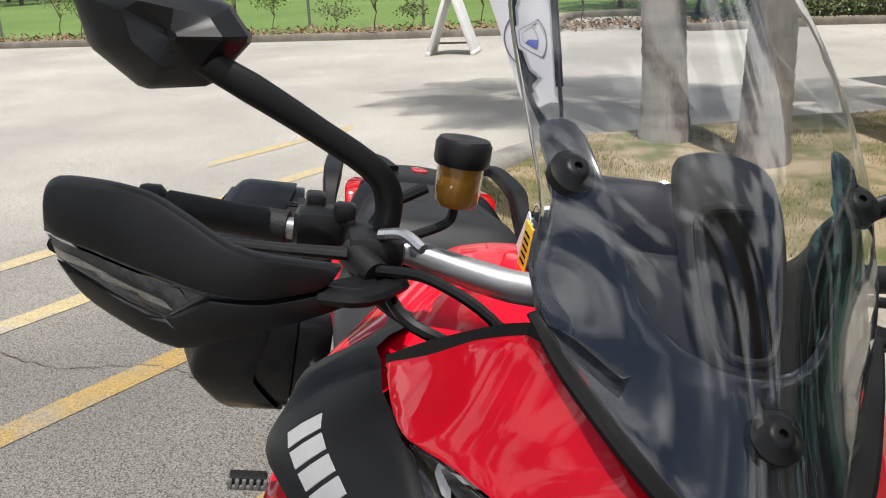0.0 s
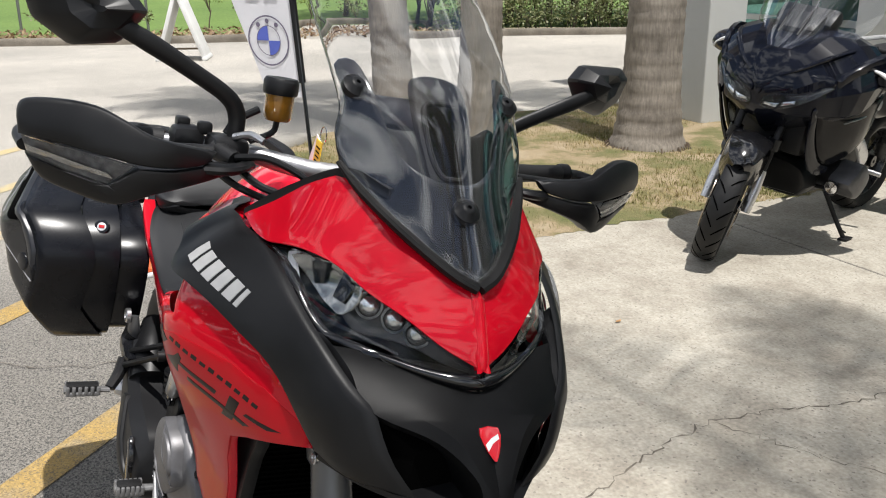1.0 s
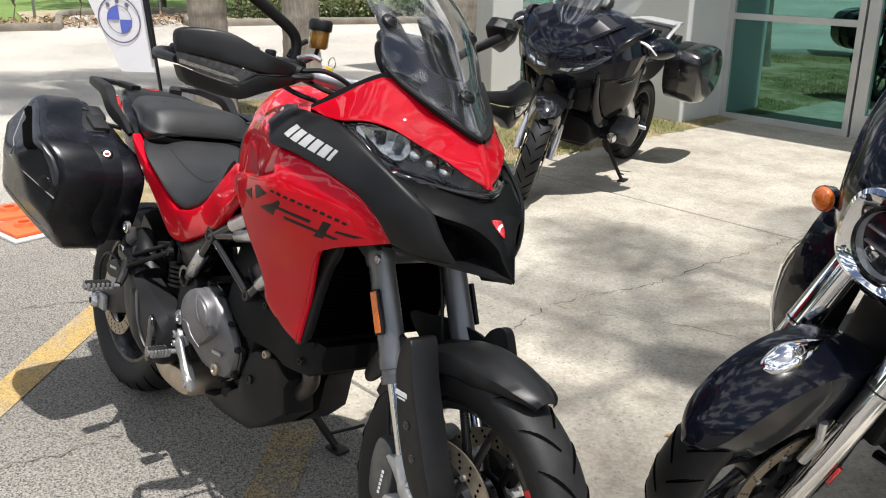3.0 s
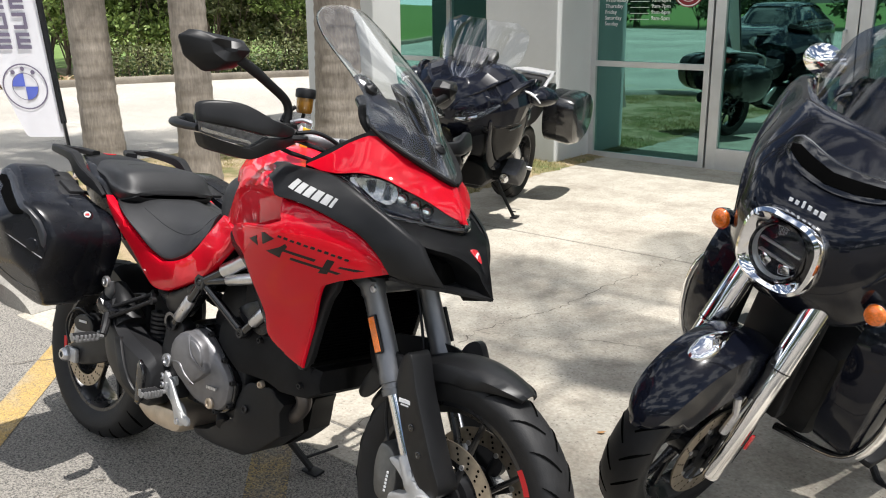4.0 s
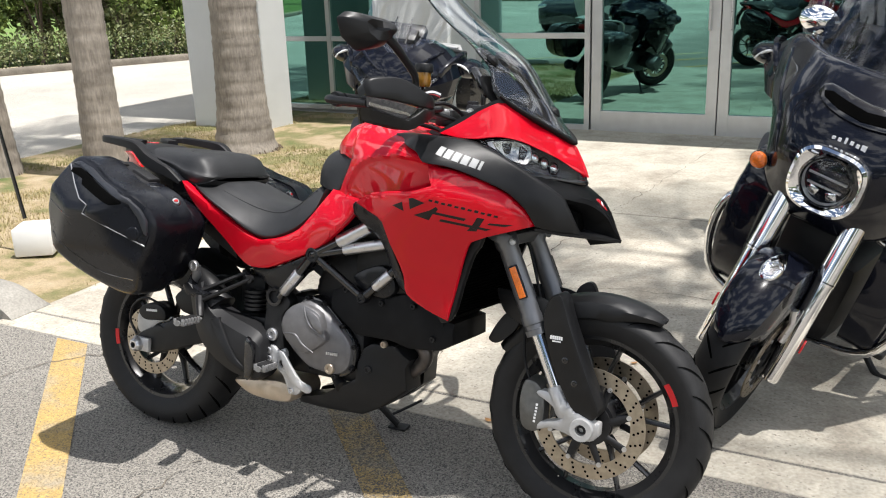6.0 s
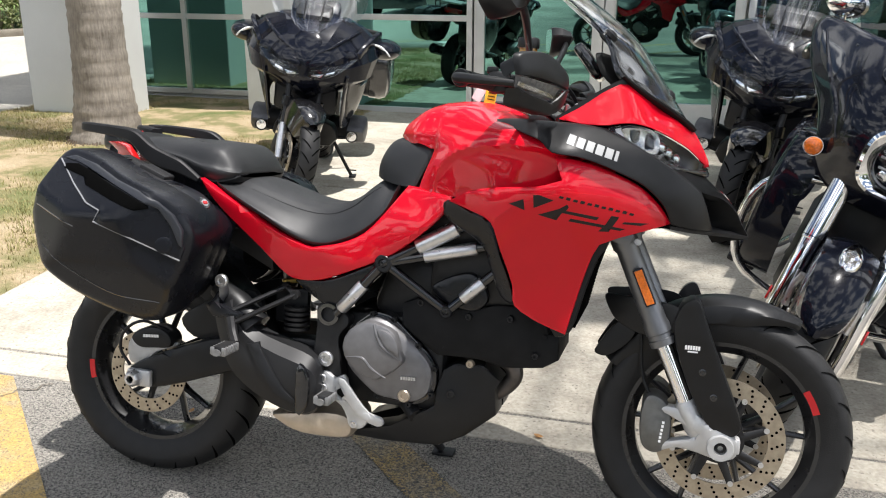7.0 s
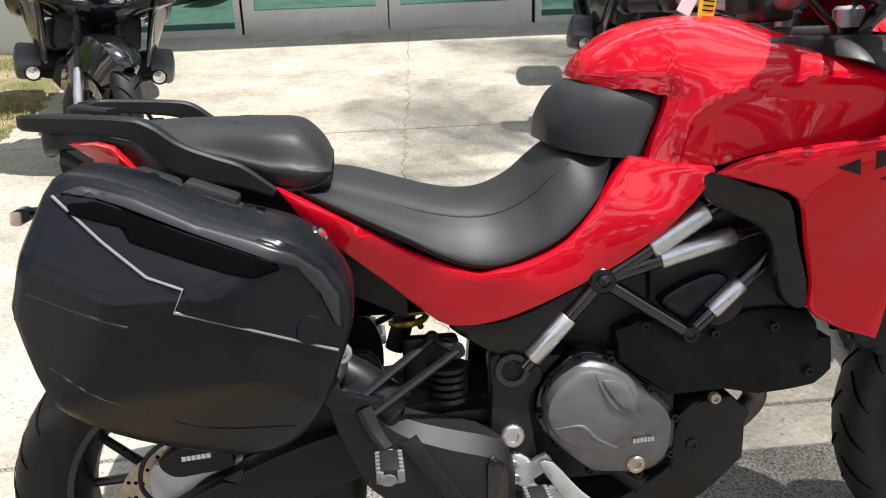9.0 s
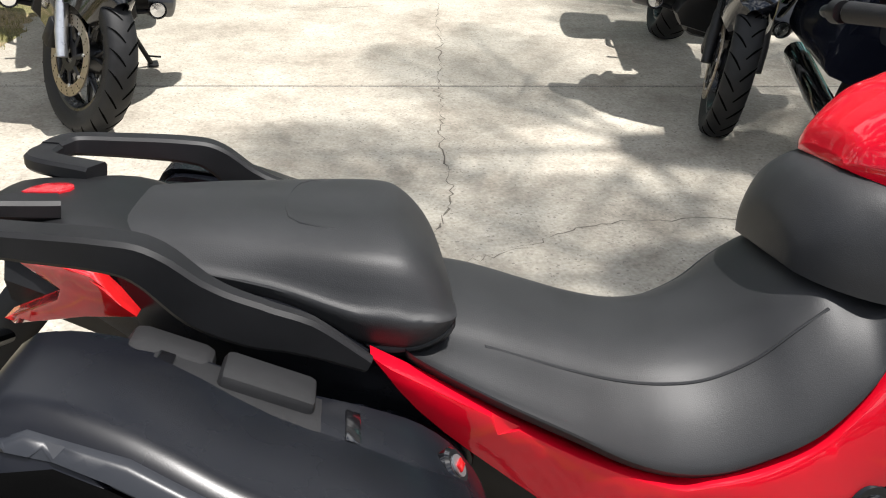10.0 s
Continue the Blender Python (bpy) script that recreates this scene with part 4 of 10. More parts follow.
def scooped(bm):
    """Draws the tank's flank in below its ridge line, so that it turns towards the ground."""
    line = [Vector((p.x, p.y)) for p in spline([(a, b, 0) for a, b in TANK_RIDGE], 5)]
    for v in bm.verts:
        if v.co.z < 1.012 and v.co.x < 0.11:
            v.co.x += 0.5 * (v.co.z - 1.012) * min(1.0, max(0.0, (0.11 - v.co.x) / 0.06))
        if abs(v.co.y) < 0.12 or v.co.x < 0.05:
            continue
        p = Vector((v.co.x, v.co.z))
        k = min(range(len(line)), key=lambda i: (line[i] - p).length)
        i = min(k, len(line) - 2)
        d = line[i + 1] - line[i]
        far = (d.x * (p.y - line[i].y) - d.y * (p.x - line[i].x)) / d.length
        if far < 0:
            u = min(1.0, -far / 0.010)
            v.co.y -= math.copysign(min(0.040, 0.007 * u * u * (3 - 2 * u) + 0.30 * -far), v.co.y)
        else:
            v.co.y += math.copysign(0.004 * max(0.0, 1 - far / 0.03), v.co.y)
    return bm


tank = part("fuel_tank", scooped(half_loft([
    (-0.078, [(0, 1.052), (0.02, 1.052), (0.040, 1.050), (0.050, 1.047), (0.052, 1.044), (0.052, 1.041)]),
    (-0.064, [(0, 1.080), (0.03, 1.078), (0.060, 1.069), (0.076, 1.053), (0.079, 1.044), (0.079, 1.036)]),
    (-0.030, [(0, 1.106), (0.05, 1.103), (0.090, 1.087), (0.116, 1.056), (0.121, 1.040), (0.122, 1.026)]),
    (0.000, [(0, 1.123), (0.06, 1.119), (0.106, 1.103), (0.140, 1.061), (0.146, 1.040), (0.148, 1.026)]),
    (0.030, [(0, 1.133), (0.065, 1.129), (0.116, 1.111), (0.157, 1.061), (0.163, 1.036), (0.164, 1.016)]),
    (0.046, [(0, 1.137), (0.07, 1.133), (0.121, 1.116), (0.166, 1.063), (0.174, 1.030), (0.175, 1.006)]),
    (0.056, [(0, 1.138), (0.07, 1.134), (0.123, 1.117), (0.174, 1.064), (0.187, 1.000), (0.180, 0.911)]),
    (0.068, [(0, 1.140), (0.07, 1.136), (0.125, 1.119), (0.180, 1.066), (0.198, 1.00), (0.192, 0.905)]),
    (0.11, [(0, 1.143), (0.07, 1.140), (0.135, 1.122), (0.198, 1.068), (0.227, 1.00), (0.234, 0.90)]),
    (0.18, [(0, 1.138), (0.08, 1.135), (0.15, 1.113), (0.226, 1.068), (0.254, 1.00), (0.272, 0.92)]),
    (0.25, [(0, 1.116), (0.08, 1.114), (0.16, 1.100), (0.256, 1.066), (0.274, 1.00), (0.292, 0.93)]),
    (0.32, [(0, 1.085), (0.08, 1.084), (0.18, 1.085), (0.276, 1.050), (0.286, 1.00), (0.296, 0.93)]),
    (0.375, [(0, 1.04), (0.08, 1.04), (0.20, 1.06), (0.284, 1.036), (0.284, 1.00), (0.285, 0.94)]),
    (0.40, [(0, 1.02), (0.08, 1.02), (0.18, 1.03), (0.262, 1.015), (0.262, 0.99), (0.262, 0.94)]),
], 9, m=9)), RED, moto, "glossy red fuel tank")
bm = bmesh.new()
lathe(bm, [(0.0001, 0.0), (0.045, 0.0), (0.046, 0.010), (0.040, 0.014), (0.0001, 0.015)], (0.155, 0, 1.132), "z", 32)
part("fuel_cap", bm, SATIN, tank)


def leant(bm):
    """Leans the pad's front end forwards with height."""
    for v in bm.verts:
        u = min(1.0, max(0.0, (v.co.x + 0.06) / 0.07))
        v.co.x += u * (0.46 * (v.co.z - 0.965))
    return bm


part("tank_pad", leant(half_loft([
    (-0.138, [(0, 0.968), (0.020, 0.967), (0.038, 0.962), (0.048, 0.954), (0.050, 0.948), (0.050, 0.938)]),
    (-0.132, [(0, 0.992), (0.030, 0.989), (0.056, 0.980), (0.072, 0.964), (0.077, 0.950), (0.078, 0.932)]),
    (-0.104, [(0, 1.030), (0.045, 1.026), (0.080, 1.012), (0.104, 0.988), (0.113, 0.955), (0.115, 0.924)]),
    (-0.062, [(0, 1.044), (0.06, 1.040), (0.106, 1.024), (0.130, 0.996), (0.140, 0.956), (0.143, 0.917)]),
    (-0.020, [(0, 1.046), (0.07, 1.042), (0.126, 1.027), (0.148, 1.004), (0.156, 0.955), (0.158, 0.915)]),
    (0.008, [(0, 1.040), (0.07, 1.036), (0.138, 1.022), (0.158, 1.004), (0.164, 0.956), (0.166, 0.915)]),
    (0.020, [(0, 1.030), (0.07, 1.027), (0.138, 1.014), (0.158, 0.998), (0.163, 0.954), (0.165, 0.917)]),
], 4, m=4)), LEATHER, moto, "black ribbed tank pad behind the tank")


def seat_section(t, low, w, crown=0.0):
    return [(0, t - crown), (w * 0.30, t - crown * 0.6), (w * 0.62, t), (w * 0.84, t - 0.010), (w * 0.95, t - (t - low) * 0.30), (w * 0.995, low + (t - low) * 0.30), (w - 0.005, low + 0.004), (w - 0.022, low - 0.006), (w * 0.4, low - 0.012), (0, low - 0.012)]


def rider_section(t, low, w):
    """A crowned seat: nearly flat to the seam, then sloping to a tucked-in lower edge."""
    m = t - 0.024 * min(1.0, (t - low) / 0.06)
    return [(0, t), (w * 0.32, t - 0.001), (w * 0.52, t - (t - m) * 0.45), (w * 0.64, m), (w * 0.80, m - (m - low) * 0.28), (w * 0.93, m - (m - low) * 0.62), (w * 0.995, low + 0.010), (w - 0.005, low + 0.002), (w - 0.022, low - 0.006), (w * 0.4, low - 0.012), (0, low - 0.012)]


SEAT = ((-0.565, 0.896, 0.887, 0.155), (-0.555, 0.906, 0.882, 0.182), (-0.48, 0.899, 0.846, 0.202), (-0.40, 0.875, 0.804, 0.202), (-0.34, 0.857, 0.770, 0.197), (-0.285, 0.848, 0.749, 0.190), (-0.235, 0.852, 0.748, 0.190), (-0.185, 0.874, 0.764, 0.191), (-0.145, 0.906, 0.784, 0.192), (-0.110, 0.930, 0.810, 0.188), (-0.075, 0.934, 0.848, 0.181), (-0.054, 0.930, 0.894, 0.172), (-0.048, 0.922, 0.910, 0.162))
seat = part("rider_seat", half_loft([(x, rider_section(t, l, w)) for x, t, l, w in SEAT], 3, m=5), LEATHER, moto, "long black vinyl rider seat")
for s in (-1, 1):
    pts = [(x, s * (w * 0.645), t - 0.0245 * min(1.0, (t - l) / 0.06)) for x, t, l, w in SEAT[2:10]]
    part("seat_seam", tube(bmesh.new(), pts, 0.0019, 6, 6), LEATHER, seat)


def pillion_section(t, low, w):
    return [(0, t), (w * 0.50, t - 0.002), (w * 0.74, t - 0.009), (w * 0.87, t - 0.022 * min(1, (t - low) / 0.05)), (w * 0.95, t - 0.055 * min(1, (t - low) / 0.09)), (w, low + (t - low) * 0.30), (w - 0.005, low + 0.004), (w - 0.022, low - 0.004), (w * 0.4, low - 0.010), (0, low - 0.010)]


pillion = part("pillion_seat", half_loft([(x, pillion_section(t, l, w)) for x, t, l, w in (
    (-0.908, 0.988, 0.980, 0.06), (-0.896, 1.000, 0.972, 0.102), (-0.79, 1.004, 0.956, 0.132), (-0.69, 1.002, 0.934, 0.154), (-0.62, 0.999, 0.908, 0.174),
    (-0.578, 0.996, 0.899, 0.178), (-0.555, 0.988, 0.897, 0.176), (-0.533, 0.968, 0.902, 0.170), (-0.519, 0.948, 0.908, 0.160), (-0.511, 0.930, 0.914, 0.146))], 3, m=4), LEATHER, moto, "raised black pillion seat with a flat top")
for seam in ([(-0.560, 0.112, 0.9815), (-0.61, 0.104, 0.9925), (-0.672, 0.070, 0.9995), (-0.676, -0.070, 0.9995), (-0.61, -0.104, 0.9925), (-0.560, -0.112, 0.9815)],):
    part("seat_seam", tube(bmesh.new(), seam, 0.0016, 6, 4), LEATHER, pillion)
bm = half_loft([(x, seat_section(t, l, w, 0)) for x, t, l, w in ((-0.64, 0.910, 0.889, 0.164), (-0.575, 0.912, 0.886, 0.172), (-0.540, 0.914, 0.890, 0.166), (-0.516, 0.918, 0.900, 0.152), (-0.511, 0.916, 0.908, 0.135))], 3, m=3)
part("pillion_base", bm, BLACK, moto)

# --- red seat flanks, black side bracket ---
flank_d = surface([(-0.596, 0.9, 0.205), (-0.48, 0.84, 0.207), (-0.29, 0.74, 0.194), (-0.04, 0.89, 0.181), (-0.02, 0.916, 0.176), (0.107, 0.892, 0.230), (0.07, 0.837, 0.222), (-0.075, 0.724, 0.196), (-0.25, 0.651, 0.182), (-0.35, 0.659, 0.180), (-0.47, 0.77, 0.192), (-0.2, 0.71, 0.20), (0.0, 0.83, 0.213)])
FLANK = [(-0.598, 0.903), (-0.54, 0.872), (-0.483, 0.840), (-0.388, 0.782), (-0.292, 0.742), (-0.251, 0.744), (-0.190, 0.758), (-0.128, 0.789), (-0.075, 0.846), (-0.040, 0.893), (-0.020, 0.918), (0.105, 0.900), (0.108, 0.890), (0.071, 0.838), (0.001, 0.775), (-0.075, 0.724), (-0.194, 0.672), (-0.252, 0.651), (-0.309, 0.646), (-0.352, 0.659), (-0.42, 0.721), (-0.475, 0.769), (-0.555, 0.845)]
both("seat_flank", lambda s: shell(FLANK, flank_d, 0.03, side=s, step=0.018, edge=0.006, corners=(0, 10, 11, 12), smooth_n=3), RED, moto, "glossy red panel below the seat")
br_d = surface([(-0.33, 0.635, 0.165), (-0.226, 0.58, 0.170), (-0.077, 0.71, 0.186), (-0.2, 0.66, 0.183), (-0.13, 0.65, 0.18)])
both("side_bracket", lambda s: shell([(-0.330, 0.640), (-0.29, 0.648), (-0.25, 0.650), (-0.19, 0.668), (-0.075, 0.720), (-0.060, 0.708), (-0.125, 0.645), (-0.188, 0.583), (-0.225, 0.576), (-0.26, 0.592)], br_d, 0.05, side=s, step=0.02, edge=0.008, smooth_n=3), SATIN, moto)
# swing arm pivot plate
pv_d = surface([(-0.24, 0.57, 0.165), (-0.26, 0.36, 0.165), (-0.19, 0.56, 0.165), (-0.2, 0.45, 0.172), (-0.26, 0.44, 0.172)])
for s in (-1, 1):
    pl = part("pivot_plate", shell([(-0.262, 0.580), (-0.225, 0.585), (-0.178, 0.560), (-0.172, 0.535), (-0.195, 0.500), (-0.190, 0.440), (-0.180, 0.38), (-0.17, 0.33), (-0.24, 0.325), (-0.262, 0.37), (-0.268, 0.44), (-0.262, 0.52)], pv_d, 0.04, side=s, step=0.02, edge=0.006), DARK, moto)
    bolt("pivot_bolt", (-0.229, s * 0.170, 0.438), 0.021, 0.012, ALU, pl, sign=s, label="silver pivot bolt")
    lathe_bm = lathe(bmesh.new(), [(0.020, 0), (0.030, 0), (0.030, s * 0.012), (0.020, s * 0.012)], (-0.226, s * 0.166, 0.560), "y", 24)
    part("frame_boss", lathe_bm, GLOSS, pl)

# --- trellis frame with silver sleeves ---
for s in (-1, 1):
    tr = new("trellis_frame")
    tr.parent = moto
    n0, n1 = Vector((-0.072, s * 0.185, 0.714)), Vector((0.094, s * 0.157, 0.597))
    A, B, C, D = Vector((0.165, s * 0.162, 0.845)), Vector((0.235, s * 0.155, 0.785)), Vector((0.26, s * 0.155, 0.748)), Vector((-0.205, s * 0.172, 0.563))
    for a, b, r in ((n0, A, 0.0155), (n0, B, 0.0135), (n0, D, 0.0135), (n0, n1, 0.0125), (n1, C, 0.0135)):
        part("frame_tube", rod(bmesh.new(), a, b, r), GLOSS, tr)
    for a, b, t0, t1, r in ((n0, A, 0.36, 0.79, 0.0215), (n0, B, 0.34, 0.78, 0.017), (n0, D, 0.42, 0.90, 0.0175), (n1, C, 0.24, 0.56, 0.0165)):
        p, q = a.lerp(b, t0), a.lerp(b, t1)
        d = (q - p).normalized() * 0.0025
        part("frame_sleeve", tube(bmesh.new(), [p, p + d, q - d, q], [r * 0.9, r, r, r * 0.9], 18), ALU, tr, "silver frame sleeve")
    for c, r in ((n0, 0.024), (n1, 0.017)):
        bm = lathe(bmesh.new(), [(0.0001, s * -0.02), (r, s * -0.02), (r, s * 0.010), (r * 0.85, s * 0.014), (r * 0.5, s * 0.014), (r * 0.45, s * 0.008), (0.0001, s * 0.008)], c, "y", 24)
        part("frame_bolt", bm, SATIN, tr)
        bolt("bolt_head", c + Vector((0, s * 0.008, 0)), r * 0.4, 0.006, DARK, tr, sign=s)

# --- red front side fairing with dark graphics ---
side_d = surface([(0.362, 1.014, 0.300), (0.389, 0.964, 0.314), (0.383, 0.922, 0.314), (0.563, 0.879, 0.222), (0.637, 0.870, 0.173), (0.48, 0.81, 0.237), (0.412, 0.588, 0.216), (0.272, 0.69, 0.236), (0.222, 0.848, 0.285), (0.115, 0.890, 0.243), (0.30, 0.93, 0.312), (0.569, 0.954, 0.212), (0.469, 0.998, 0.262), (0.17, 0.90, 0.276), (0.36, 0.72, 0.232), (0.614, 0.909, 0.188)])
FAIRING = [(0.366, 1.018), (0.420, 1.010), (0.469, 0.997), (0.520, 0.976), (0.569, 0.950), (0.614, 0.907), (0.640, 0.868), (0.580, 0.853), (0.526, 0.836), (0.482, 0.816), (0.458, 0.766), (0.435, 0.684), (0.410, 0.580), (0.346, 0.603), (0.281, 0.642), (0.274, 0.696), (0.247, 0.775), (0.222, 0.848), (0.167, 0.873), (0.105, 0.890), (0.140, 0.912), (0.190, 0.928), (0.260, 0.938), (0.330, 0.944), (0.388, 0.962), (0.378, 0.985)]
for s in (-1, 1):
    fr = part("side_fairing", shell(FAIRING, side_d, 0.012, side=s, step=0.016, edge=0.005, corners=(0, 6, 12, 19, 24), smooth_n=3), RED, moto, "glossy red side fairing with dark graphics")
    # darker red lower field and graphics follow the panel
    def decal(name, outline, mat_, lift, corner=True, lab=""):
        bm = shell(outline, side_d, 0.0015, side=s, step=0.012, edge=0.0003, smooth_n=0, lift=lift)
        return part(name, bm, mat_, fr, lab)
    decal("dark_field", [(0.245, 0.785), (0.279, 0.696), (0.286, 0.645), (0.348, 0.607), (0.407, 0.586), (0.431, 0.684), (0.454, 0.766), (0.479, 0.812), (0.526, 0.832), (0.58, 0.849), (0.632, 0.866), (0.611, 0.894), (0.56, 0.917), (0.50, 0.930), (0.44, 0.934), (0.40, 0.935), (0.35, 0.922), (0.28, 0.897), (0.235, 0.862), (0.228, 0.845)], DECAL2, 0.0008, lab="deeper red lower field")
    mk = lambda pts: decal("graphic", [(a, b) for a, b in pts], DECAL, 0.0016, lab="dark stripe graphic")
    mk([(0.268, 0.900), (0.302, 0.913), (0.306, 0.887)])
    mk([(0.325, 0.924), (0.338, 0.926), (0.374, 0.915), (0.327, 0.894)])
    mk([(0.337, 0.879), (0.386, 0.896), (0.404, 0.907), (0.408, 0.900), (0.400, 0.890), (0.391, 0.884), (0.380, 0.868)])
    mk([(0.397, 0.893), (0.476, 0.879), (0.470, 0.872), (0.395, 0.886)])
    mk([(0.412, 0.874), (0.536, 0.853), (0.524, 0.848), (0.407, 0.867)])
    mk([(0.503, 0.884), (0.521, 0.881), (0.499, 0.845), (0.475, 0.845), (0.491, 0.863)])
    mk([(0.533, 0.870), (0.590, 0.868), (0.570, 0.862), (0.527, 0.865)])
    for i in range(11):
        x0 = 0.384 + i * 0.0158
        z0 = 0.9225 - i * 0.0034
        tall = 0.0048 + 0.0012 * (i % 2)
        mk([(x0, z0 - 0.0012), (x0 + 0.0098, z0 - 0.0034), (x0 + 0.0124, z0 + tall - 0.0030), (x0 + 0.0030, z0 + tall - 0.0006)])
    inner = surface([(0.2, 0.8, 0.20), (0.45, 0.8, 0.19), (0.3, 0.6, 0.18), (0.4, 0.7, 0.19)])
    part("fairing_inner", shell([(0.10, 0.893), (0.165, 0.868), (0.215, 0.845), (0.24, 0.775), (0.268, 0.70), (0.276, 0.645), (0.24, 0.66), (0.215, 0.73), (0.19, 0.79), (0.12, 0.83), (0.085, 0.86)], surface([(0.10, 0.89, 0.235), (0.22, 0.85, 0.272), (0.27, 0.68, 0.228), (0.24, 0.66, 0.205), (0.15, 0.83, 0.232), (0.09, 0.86, 0.222)]), 0.02, side=s, step=0.018, edge=0.006, smooth_n=3), SATIN, moto, "black inner fairing edge")

PRINT = shade("pale_grey_print", (0.42, 0.42, 0.42), 0.5, vary=0.05, scale=60)
# --- black wing panel with white lettering blocks ---
wing_d = surface([(0.135, 1.084, 0.187), (0.18, 1.09, 0.196), (0.257, 1.099, 0.20), (0.306, 1.079, 0.272), (0.345, 1.098, 0.235), (0.358, 1.045, 0.303), (0.394, 1.055, 0.294), (0.518, 1.018, 0.247), (0.469, 1.085, 0.222), (0.28, 1.065, 0.275), (0.608, 0.954, 0.208), (0.60, 1.022, 0.195), (0.704, 0.948, 0.141), (0.740, 0.849, 0.089), (0.643, 0.862, 0.175), (0.66, 0.94, 0.186), (0.70, 0.87, 0.15)])
WING = [(0.132, 1.085), (0.190, 1.096), (0.257, 1.101), (0.345, 1.098), (0.42, 1.094), (0.469, 1.087), (0.530, 1.060), (0.600, 1.020), (0.66, 0.982), (0.704, 0.948), (0.723, 0.903), (0.741, 0.848), (0.69, 0.853), (0.640, 0.866), (0.618, 0.912), (0.572, 0.956), (0.520, 0.982), (0.469, 1.003), (0.420, 1.017), (0.362, 1.024), (0.330, 1.050), (0.284, 1.066), (0.23, 1.080)]
for s in (-1, 1):
    wg = part("wing_panel", shell(WING, wing_d, 0.012, side=s, step=0.018, edge=0.006, corners=(0, 5, 9, 11, 13), smooth_n=3), BLACK, moto, "matte black nose wing with white lettering blocks")
    for i in range(6):
        x0, z0 = 0.392 + i * 0.0215, 1.0565 - i * 0.0068
        w = 0.0165 if i < 5 else 0.007
        o = [(x0, z0 - 0.009), (x0 + w, z0 - 0.009 - w * 0.33), (x0 + w + 0.004, z0 + 0.0135 - w * 0.33), (x0 + 0.004, z0 + 0.0135)]
        part("lettering_block", shell(o, wing_d, 0.0015, side=s, step=0.01, edge=0.0004, smooth_n=0, lift=0.0014), PRINT, wg, smooth=False)

BRIGHTREFL = shade("silver_reflector", (0.40, 0.40, 0.39), 0.16, 1.0, vary=0.2, scale=60, bump=0.3, bump_scale=90)
FROSTED = shade("frosted_guide", (0.75, 0.75, 0.76), 0.25, coat=0.5, vary=0.1, scale=120)
BRIGHTLENS = shade("bright_lens", (0.86, 0.87, 0.88), 0.16, 0.9, bump=0.5, bump_scale=160)
# --- red nose, headlamps, beak, windscreen ---
nose_d = surface([(0.361, 1.105, 0.224), (0.43, 1.155, 0.182), (0.506, 1.20, 0.132), (0.592, 1.143, 0.070), (0.677, 1.086, 0.003), (0.721, 1.003, 0.003), (0.669, 1.045, 0.085), (0.60, 1.082, 0.146), (0.53, 1.100, 0.193), (0.469, 1.094, 0.219), (0.47, 1.13, 0.192), (0.55, 1.14, 0.142), (0.63, 1.10, 0.09), (0.692, 1.05, 0.028)])
NOSE = [(0.358, 1.104), (0.43, 1.157), (0.506, 1.203), (0.55, 1.177), (0.594, 1.145), (0.640, 1.112), (0.678, 1.086), (0.703, 1.045), (0.723, 1.002), (0.698, 1.020), (0.669, 1.046), (0.635, 1.066), (0.60, 1.083), (0.565, 1.096), (0.53, 1.101), (0.50, 1.098), (0.469, 1.093), (0.415, 1.094)]
for s in (-1, 1):
    part("nose_fairing", shell(NOSE, nose_d, 0.010, side=s, step=0.012, edge=0.004, corners=(0, 2, 6, 8), smooth_n=3), RED, moto, "glossy red nose fairing")
lamp_d = surface([(0.469, 1.088, 0.214), (0.530, 1.095, 0.188), (0.60, 1.077, 0.142), (0.609, 1.049, 0.132), (0.643, 1.024, 0.080), (0.669, 1.040, 0.08), (0.720, 1.000, 0.004), (0.716, 0.984, 0.012), (0.56, 1.035, 0.186), (0.60, 1.012, 0.165), (0.66, 0.99, 0.10)])
def own_side(bm, s):
    """Keeps a lamp part on its own side of the nose's mid plane."""
    for v in bm.verts:
        if v.co.y * s < 0.0015:
            v.co.y = s * 0.0015
    return bm


